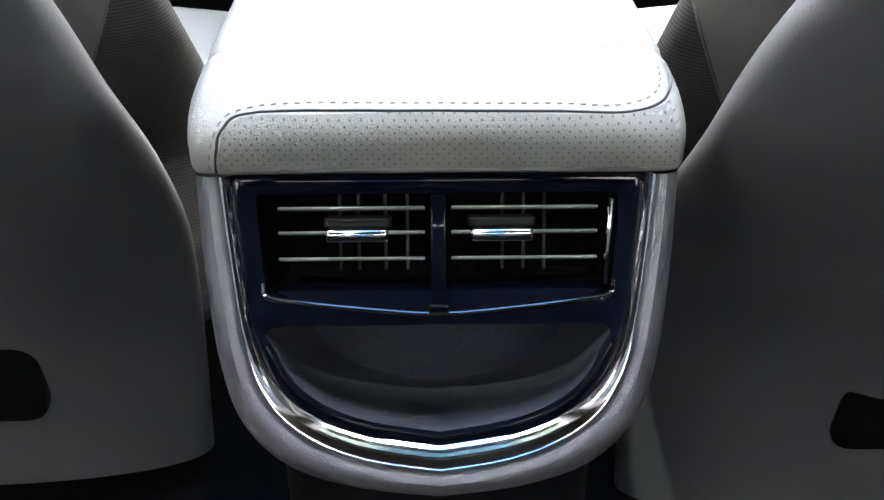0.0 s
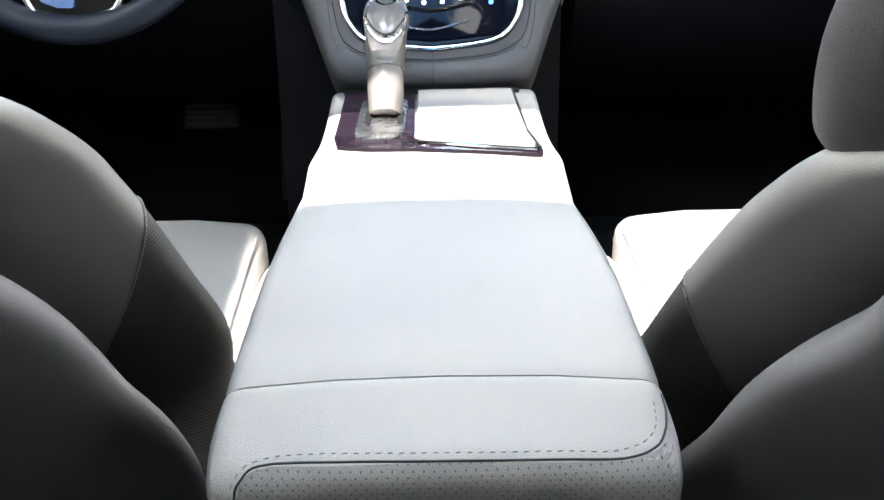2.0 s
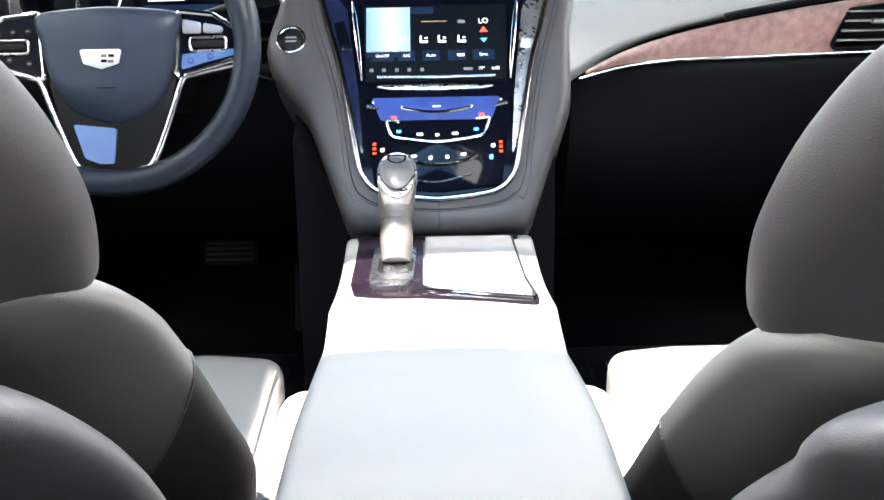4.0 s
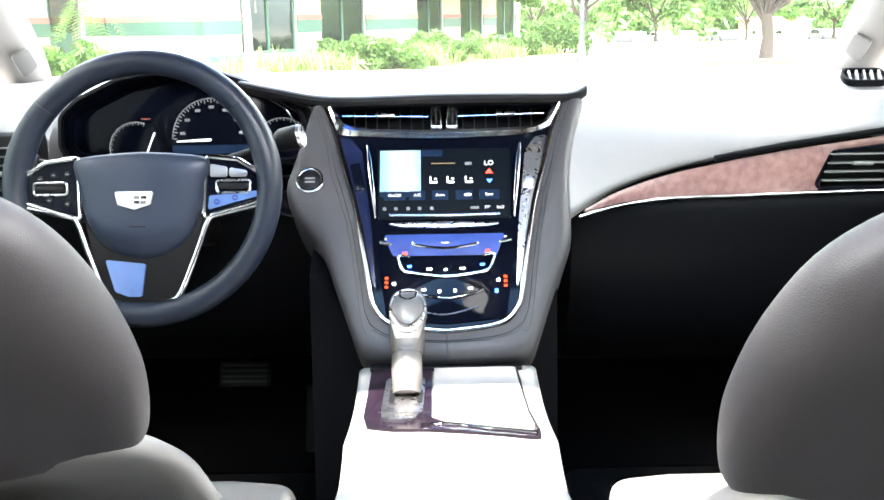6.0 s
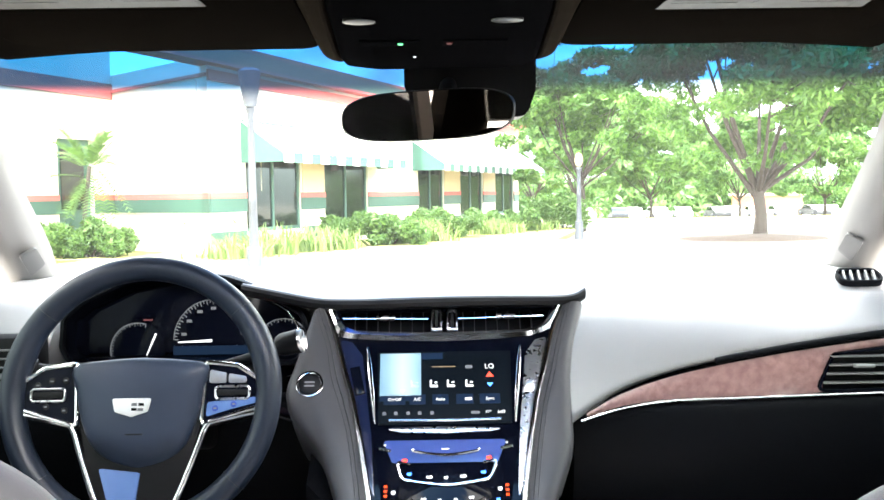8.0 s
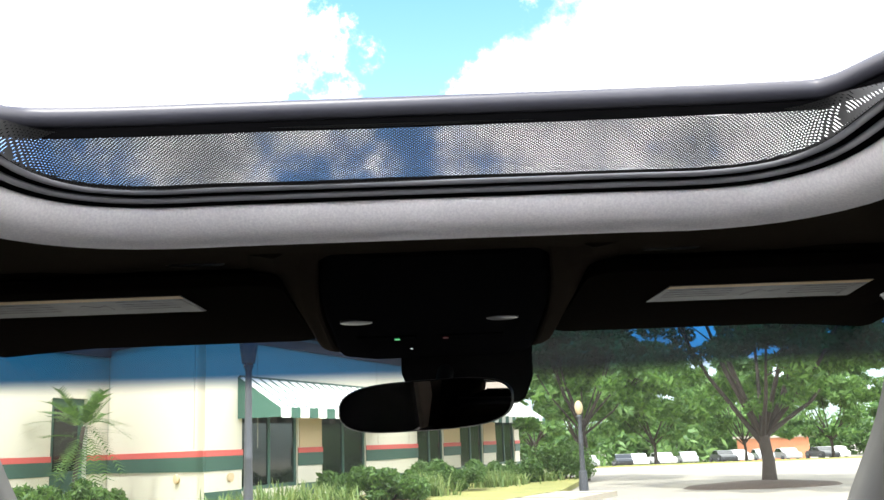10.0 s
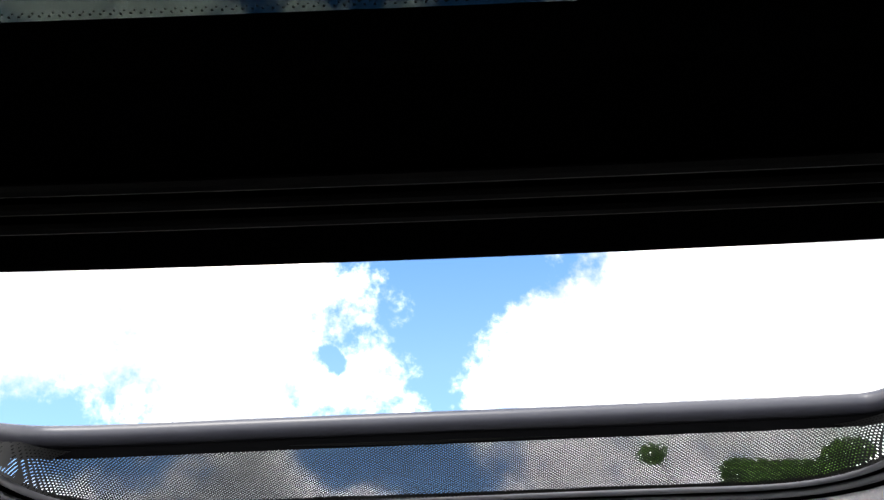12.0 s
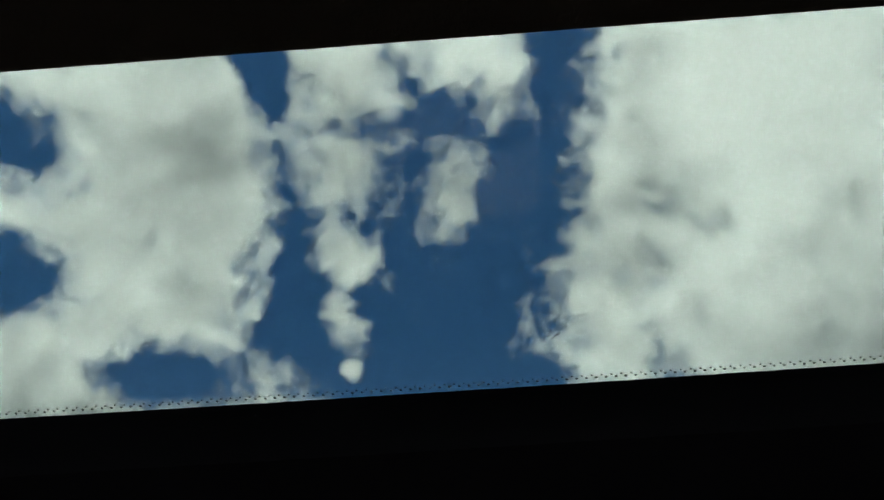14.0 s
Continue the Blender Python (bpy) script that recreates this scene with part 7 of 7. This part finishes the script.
for tag, a, b, top, bands, opens in (("side", C, E, 4.0, BANDS_SIDE, [(u0, u1, 0.42, 2.35) for u0, u1 in WINS]), ("front", D, C, 4.0, BANDS_FRONT, []), ("rear", F, D, 5.6, BANDS_REAR, [(10.35, 11.45, 0.05, 2.50)])):
    m, ln = wall_frame(a, b)
    mitre = lambda u, v, w: (u + (0.47 if tag == "side" and u < 0.01 else -0.47 if tag == "front" and u > ln - 0.01 else 0.0) * (w < -0.01), v, w)
    wall = part("wall", plate([(0, 0), (ln, 0), (ln, top), (0, top)], m, 0.3, curve=mitre, holes=[rect(u0, u1, v0, v1) for u0, u1, v0, v1 in opens]), stucco, house)
    for v0, v1, mat, lift, nm in bands:
        cuts = [0.0] + [x for u0, u1, w0, w1 in opens if w0 < v1 and w1 > v0 for x in (u0, u1)] + [ln]
        for k in range(0, len(cuts), 2):
            part(nm, plate(rect(cuts[k], cuts[k + 1], v0, v1), m @ Matrix.Translation((0, 0, lift)), lift + 0.002), mat, wall)
    for u0, u1, v0, v1 in opens:
        if tag == "rear":
            dr = part("door", plate(rect(u0, u1, v0, v1), m @ Matrix.Translation((0, 0, -0.12)), 0.05), green_paint, house, "dark green door")
            part("door_panel", plate(rect(u0 + 0.2, u1 - 0.2, v0 + 0.9, v1 - 0.2), m @ Matrix.Translation((0, 0, -0.10)), 0.02), dark_pane, dr)
            continue
        fr = part("window", plate(rect(u0, u1, v0, v1), m @ Matrix.Translation((0, 0, -0.05)), 0.06, holes=[rect(u0 + 0.08, (u0 + u1) / 2 - 0.04, v0 + 0.08, v1 - 0.06), rect((u0 + u1) / 2 + 0.04, u1 - 0.08, v0 + 0.08, v1 - 0.06)]), green_paint, house, "dark green window frame")
        for w0, w1 in ((u0 + 0.08, (u0 + u1) / 2 - 0.04), ((u0 + u1) / 2 + 0.04, u1 - 0.08)):
            part("pane", plate(rect(w0, w1, v0 + 0.08, v1 - 0.06), m @ Matrix.Translation((0, 0, -0.08)), 0.02), dark_pane, fr, "dark glass pane")
        part("window_sill", plate(rect(u0 - 0.05, u1 + 0.05, v0 - 0.10, v0), m @ Matrix.Translation((0, 0, 0.06)), 0.1), stucco, fr)
    if tag == "side":
        for u0, u1 in ((3.65, 4.70), (12.75, 14.15), (16.55, 17.85)):
            part("tan_panel", plate(rect(u0, u1, 1.28, 2.35), m @ Matrix.Translation((0, 0, 0.025)), 0.03), tan_stucco, wall)
roof_pts = [(C.x - 0.2, C.y + 0.3), (E.x - 0.3, E.y), (E.x - 14, E.y + 4), (F.x - 8, F.y + 8), (F.x - 0.4, F.y + 0.2), (D.x - 0.3, D.y + 0.3)]
part("roof", plate(roof_pts, plane_at((0, 0, GZ + 3.9), (1, 0, 0), (0, 1, 0)), 0.2), concrete, house)
for k in (0.85,):
    mw, _ = wall_frame(C, E)
    part("wall_lamp", disc(mw @ Matrix.Translation((k, 0.72, 0.06)), 0.09, 0.06, 16, 0.01), tan_stucco, house)
    mw, ln = wall_frame(D, C)
    part("wall_lamp", disc(mw @ Matrix.Translation((ln - 1.0, 0.72, 0.06)), 0.09, 0.06, 16, 0.01), tan_stucco, house)
ms, _ = wall_frame(C, E)
# the eaves along the side wall, carried on past the corner
eaves = part("eaves", plate(rect(-3.2, 21.0, 3.88, 4.18), ms @ Matrix.Translation((0, 0, 0.30)), 0.55), green_paint, house, "dark green eaves board with red edges")
for v0, v1 in ((3.82, 3.88), (4.18, 4.25)):
    part("red_edge", plate(rect(-3.2, 21.0, v0, v1), ms @ Matrix.Translation((0, 0, 0.31)), 0.56), red_paint, eaves)
for u in (-0.35, 1.9, 7.9, 10.0):
    part("wall_joint", plate(rect(u - 0.012, u + 0.012, 1.3, 3.5), ms @ Matrix.Translation((0, 0, 0.003)), 0.004), concrete, house)
for u0, u1 in ((1.15, 7.75), (10.2, 21.0)):
    aw = part("awning", tube([ms @ Vector((u0, 2.78, 0.05)), ms @ Vector((u1, 2.78, 0.05))], 0.03, 8), green_paint, house, "striped canvas awning")
    n = int((u1 - u0) / 0.38)
    w = (u1 - u0) / n
    for k in range(n):
        for a, b, mat in ((u0 + k * w, u0 + (k + 0.72) * w, awning_white), (u0 + (k + 0.72) * w, u0 + (k + 1) * w, awning_green)):
            part("stripe", loft([[ms @ Vector((c, 2.80, 0.02)), ms @ Vector((c, 2.10, 1.05)), ms @ Vector((c, 2.09, 1.03)), ms @ Vector((c, 2.78, 0.0))] for c in (a, b)]), mat, aw)
        a, b = u0 + k * w, u0 + (k + 1) * w
        part("valance", plate(rounded([(a, 1.88), (b, 1.88), (b, 2.10), (a, 2.10)], [0.05, 0.05, 0, 0], 3), ms @ Matrix.Translation((0, 0, 1.055)), 0.012), awning_green if k % 2 else awning_white, aw)
    for u in (u0, u1):
        part("awning_side", loft([[ms @ Vector((u + d, 2.78, 0.0)), ms @ Vector((u + d, 2.08, 1.04)), ms @ Vector((u + d, 1.90, 1.04)), ms @ Vector((u + d, 1.90, 0.0))] for d in (-0.01, 0.01)]), awning_green, aw)

# lamp posts
def lamp_post(x, y, h, label, globe):
    lp = thing("street_lamp", (x, y, GL), label, "street lamp", "street lamps")
    z0 = GL
    part("pole", loft([[Vector((x + r * math.cos(a), y + r * math.sin(a), z0 + z)) for a in (2 * math.pi * k / 14 for k in range(14))] for z, r in
                       ((0, 0.13), (0.5, 0.11), (0.52, 0.075), (1.2, 0.06), (1.22, 0.07), (1.27, 0.06), (h - 0.7, 0.05), (h - 0.62, 0.08), (h - 0.58, 0.06))]), post_mat, lp)
    if globe:
        part("globe", loft([[Vector((x + r * math.cos(a), y + r * math.sin(a), z0 + z)) for a in (2 * math.pi * k / 16 for k in range(16))] for z, r in
                            ((h - 0.56, 0.05), (h - 0.50, 0.09), (h - 0.38, 0.115), (h - 0.26, 0.085), (h - 0.20, 0.03))]), tan_stucco, lp, "cream globe")
    else:
        part("lantern", loft([[Vector((x + r * math.cos(a), y + r * math.sin(a), z0 + z)) for a in (2 * math.pi * k / 14 for k in range(14))] for z, r in
                              ((h - 0.58, 0.10), (h - 0.10, 0.17), (h - 0.05, 0.18), (h, 0.10))]), post_mat, lp, "tapered lantern")


lamp_post(-2.80, 14.0, 3.22, "grey street lamp with a tapered lantern on the lawn", False)
lamp_post(3.85, 25.3, 2.55, "slim dark street lamp with a cream globe beside the path", True)

# shrubs
def shrub(x, y, rx, ry, h, n, seed, label, name="hedge_bush", size=0.05):
    h *= 0.76
    b = thing(name, (x, y, GZ), label, "bush", "hedge along the building")
    r = np.random.default_rng(seed)
    k = max(8, int(rx * ry * 26))
    cs = np.stack([x + rx * r.uniform(-0.75, 0.75, k), y + ry * r.uniform(-0.75, 0.75, k), GZ + h * r.uniform(0.25, 0.72, k)], 1)
    leaves("foliage", cs, np.repeat([[0.34 * h]], k, 0).repeat(3, 1) * r.uniform(0.7, 1.1, (k, 1)), int(n * 1.7), size * 0.9, hedge_leaf, b, seed=seed)
    for j in range(5):
        part("stem", tube([(x + rx * 0.1 * j - 0.2, y, GZ), (x + rx * (0.25 * j - 0.5), y + 0.1, GZ + 0.55 * h)], [0.03, 0.012], 6), bark, b)
    return b


for x, y, rx, ry, h, n, sd in ((-1.45, 21.9, 1.5, 0.75, 1.05, 5200, 11), (0.25, 25.2, 1.15, 0.8, 1.05, 4200, 12), (2.35, 28.9, 0.95, 0.8, 0.95, 3200, 13), (3.95, 30.6, 1.15, 0.9, 1.55, 4200, 14), (-7.0, 18.6, 0.85, 0.7, 1.05, 3600, 15), (-7.7, 17.0, 0.9, 0.8, 1.05, 3800, 16), (-8.4, 15.2, 0.9, 0.8, 1.0, 3600, 17)):
    shrub(x, y, rx, ry, h, n, sd, "dense green clipped hedge bush beside the building")


def tuft(x, y, r0, h, count, seed, name, label):
    """A clump of long arching blades."""
    r = np.random.default_rng(seed)
    vs, fs = [], []
    for k in range(count):
        a, lean, l = r.uniform(0, 6.28), r.uniform(0.2, 1.0), h * r.uniform(0.7, 1.2)
        bx, by = x + r0 * 0.5 * r.normal(), y + r0 * 0.5 * r.normal()
        d, sd = np.array([math.cos(a), math.sin(a)]), np.array([-math.sin(a), math.cos(a)]) * 0.016 * (1 + h)
        for q in (0, 0.35, 0.7, 1.0):
            c = np.array([bx, by]) + d * lean * l * q * q * 0.8
            z = GZ + l * (q - 0.45 * lean * q * q)
            wv = (1 - q * 0.85)
            vs += [(*(c + sd * wv), z), (*(c - sd * wv), z)]
        i = len(vs) - 8
        fs += [(i + 2 * j, i + 2 * j + 1, i + 2 * j + 3, i + 2 * j + 2) for j in range(3)]
    me = bpy.data.meshes.new(name)
    me.from_pydata(vs, [], fs)
    me.materials.append(blade_leaf)
    return tagged(new(name, me), label, "plant", "long-leaved plants")


for x, y, h, sd in ((-3.35, 18.6, 0.95, 21), (-2.75, 19.6, 0.9, 22), (-2.2, 20.2, 0.8, 27), (-0.25, 23.2, 0.95, 23), (1.45, 26.7, 0.8, 24), (2.0, 27.6, 0.7, 25), (-3.9, 17.6, 0.8, 26), (3.2, 29.4, 0.6, 28)):
    tuft(x, y, 0.55, h * 0.68, 190, sd, "daylily_clump", "clump of long pale green arching leaves")
palm = thing("palm_shrub", (-7.3, 19.2, GZ), "spiky green palm-like shrub in front of the dark door", "shrub")
part("trunk", tube([(-7.3, 19.2, GZ), (-7.28, 19.2, GZ + 0.9), (-7.15, 19.2, GZ + 1.85)], [0.06, 0.05, 0.04], 8), bark, palm)
pv, pf = [], []
pr = np.random.default_rng(31)
for k in range(46):
    a, up, l = pr.uniform(0, 6.28), pr.uniform(-0.9, 1.2), pr.uniform(0.75, 1.25)
    base = np.array([-7.15, 19.2, GZ + pr.uniform(1.55, 2.1)])
    d = np.array([math.cos(a) * math.cos(up), math.sin(a) * math.cos(up), math.sin(up)])
    sd = np.cross(d, (0, 0, 1))
    sd /= np.linalg.norm(sd) + 1e-6
    for leaf in range(13):
        q = 0.28 + 0.06 * leaf
        c = base + d * l * q + np.array([0, 0, -0.25 * q * q])
        for s in (-1, 1):
            tip = c + (d * 0.6 + sd * s) * 0.19
            i = len(pv)
            pv += [tuple(c + d * 0.02), tuple(c - d * 0.02), tuple(tip)]
            pf.append((i, i + 1, i + 2))
me = bpy.data.meshes.new("fronds")
me.from_pydata(pv, [], pf)
me.materials.append(hedge_leaf)
fo = new("fronds", me)
fo.parent = palm
fo.matrix_parent_inverse = Matrix.Translation(-Vector(palm.location))

# trees
def tree(x, y, h, spread, n, seed, label, mat=tree_leaf, leaf=0.09, low=0.28, name="tree", fork=0.21, fine=1.0, stout=0.030):
    GB = ground_z(y)
    r = np.random.default_rng(seed)
    t = thing(name, (x, y, GB), label, "tree", "car park trees")
    trunk = bmesh.new()
    fork = h * fork
    pts = [(x, y, GB), (x + 0.03, y, GB + fork * 0.5), (x - 0.05, y, GB + fork)]
    rad = h * stout
    tube(pts, [rad * 1.35, rad, rad * 0.95], 12, bm=trunk)
    part("trunk", trunk, bark, t)
    cs, rs = [], []
    limbs = bmesh.new()
    for k in range(11):
        a = 2 * math.pi * k / 9 + r.uniform(-0.3, 0.3)
        out, up = spread * r.uniform(0.35, 0.8), h * r.uniform(0.45, 0.85)
        if k > 8:
            a, out, up = (3.4, spread * 0.42, h * 0.72) if k == 9 else (-0.3, spread * 0.34, h * 0.66)
        e = Vector((x + out * math.cos(a), y + out * math.sin(a), GB + up))
        s = Vector((x - 0.05, y, GB + fork * r.uniform(0.75, 1.0)))
        midp = s.lerp(e, 0.5) + Vector((0, 0, -0.05 * h))
        tube([s, midp, e], [rad * (0.5 if k < 9 else 0.65), rad * (0.3 if k < 9 else 0.42), rad * 0.10], 7, bm=limbs)
        for j in range(4):
            q = e + Vector((r.normal() * 0.16 * spread, r.normal() * 0.16 * spread, r.normal() * 0.09 * h))
            tube([midp.lerp(e, 0.3 + 0.2 * j), q], [rad * 0.16, rad * 0.05], 5, bm=limbs)
            cs.append(tuple(q))
            rs.append(spread * r.uniform(0.10, 0.20))
    for k in range(int(46 * fine)):
        a, q = r.uniform(0, 6.28), math.sqrt(r.uniform(0.05, 1))
        zz = r.uniform(low, 0.98)
        lim = spread * (1 - 0.75 * max(0, (zz - 0.55) / 0.45) ** 1.6) * (0.75 + 0.25 * min(1, (zz - low) / 0.15))
        cs.append((x + lim * q * math.cos(a), y + lim * q * math.sin(a), GB + h * zz))
        rs.append(spread * r.uniform(0.11, 0.21) / fine ** 0.5)
    part("limbs", limbs, bark, t)
    rs = np.stack([rs, rs, np.array(rs) * 0.55], 1)
    leaves("crown", cs, rs, n, leaf, mat, t, seed=seed)
    return t


tree(8.5, 24.5, 7.4, 4.4, 64000, 41, "broad leafy green tree in a mulch bed in the car park", leaf=0.07, low=0.26, fork=0.17, fine=2.6, stout=0.021)
bed = bmesh.new()
loft([[Vector((8.2 + r * math.cos(a) * 1.6, 24.2 + r * math.sin(a), z)) for a in (2 * math.pi * k / 36 for k in range(36))] for r, z in ((1.25, GL), (1.15, GL + 0.06), (0.5, GL + 0.13), (0.1, GL + 0.14))], True, True, bed)
single("mulch_bed", bed, mulch, "dark mulch bed round the tree", "flower bed", kind="structure")
tree(4.9, 31.5, 6.2, 2.9, 22000, 61, "young green tree beside the path and lamp", leaf=0.09, low=0.30, fork=0.3, stout=0.014)
for x, y, h, sp, n, sd in ((9.2, 62, 8.6, 4.0, 14000, 51), (15.0, 66, 8.2, 4.2, 14000, 52), (7.6, 74, 9.5, 4.6, 13000, 53), (22.5, 70, 7.8, 4.2, 12000, 54), (30.5, 74, 8.2, 4.4, 12000, 55), (39.0, 72, 7.6, 4.2, 10000, 56), (48, 80, 8.5, 5.0, 10000, 57)):
    tree(x, y, h, sp, n, sd, "green car park tree beyond the road", mat=far_leaf, leaf=0.17, low=0.24, stout=0.013, fine=1.4)
fr_ = np.random.default_rng(77)
cc = [(x, 150 + 14 * math.sin(x * 0.13) + fr_.uniform(-6, 6), ground_z(130) + fr_.uniform(0.5, 6.0)) for x in np.linspace(-10, 150, 260)]
tagged(leaves("far_woods", cc, [fr_.uniform(2.5, 4.5) for _ in cc], 42000, 0.45, far_leaf, seed=78), "distant belt of green trees", "woods", kind="stuff")

# parked cars far off
def parked_car(x, y, turn, paint):
    c = thing("parked_car", (x, y, ground_z(y)), "parked car at the far side of the car park", "car", "parked cars")
    side = [(-2.2, 0.35), (-2.2, 0.75), (-1.9, 0.92), (-1.1, 0.98), (-0.55, 1.38), (0.75, 1.42), (1.45, 1.0), (2.15, 0.92), (2.25, 0.6), (2.2, 0.35)]
    m = Matrix.Translation((x, y, ground_z(y))) @ Matrix.Rotation(turn, 4, "Z")
    part("body", moved_bm(bevelled(loft([[Vector((u, w, v)) for u, v in rounded(side, 0.1, 3)] for w in (-0.85, 0.85)]), 0.05), m), paint, c)
    cabin = [(-1.0, 0.98), (-0.52, 1.33), (0.70, 1.36), (1.30, 1.0)]
    for w in (-0.86, 0.86):
        part("side_window", moved_bm(loft([[Vector((u, w + d, v)) for u, v in cabin] for d in (-0.012, 0.012)]), m), dark_pane, c)
    for u in (-1.4, 1.4):
        for w in (-0.80, 0.80):
            part("wheel", moved_bm(disc(plane_at((u, w + 0.1, 0.33), (1, 0, 0), (0, 0, 1)), 0.33, 0.2, 18, 0.02), m), rubber, c)
    return c


paints = [material("paint_white", (0.75, 0.75, 0.75), 0.3, vary=0.02, scale=2, coat=0.5), material("paint_dark", (0.02, 0.022, 0.026), 0.3, vary=0.05, scale=2, coat=0.5), material("paint_silver", (0.45, 0.46, 0.48), 0.3, metal=0.5, vary=0.03, scale=2, coat=0.5)]
for k in range(13):
    parked_car(10.5 + 2.75 * k + (1.2 if k % 4 == 3 else 0.0), 103.0 + 0.16 * k, radians(84 + 6 * (k % 3)), paints[(k * 2 + 1 + k // 5) % 3])
SZ = ground_z(120)
shed = thing("far_shed", (43, 120, SZ), "low far building with an orange-red wall", "building")
part("wall", box(40, 46.5, 120, 128, SZ, SZ + 2.9), material("orange_wall", (0.5, 0.2, 0.1), 0.8, vary=0.1, scale=0.5), shed)
part("roof", box(39.6, 46.9, 119.6, 128.4, SZ + 2.9, SZ + 3.2), concrete, shed)
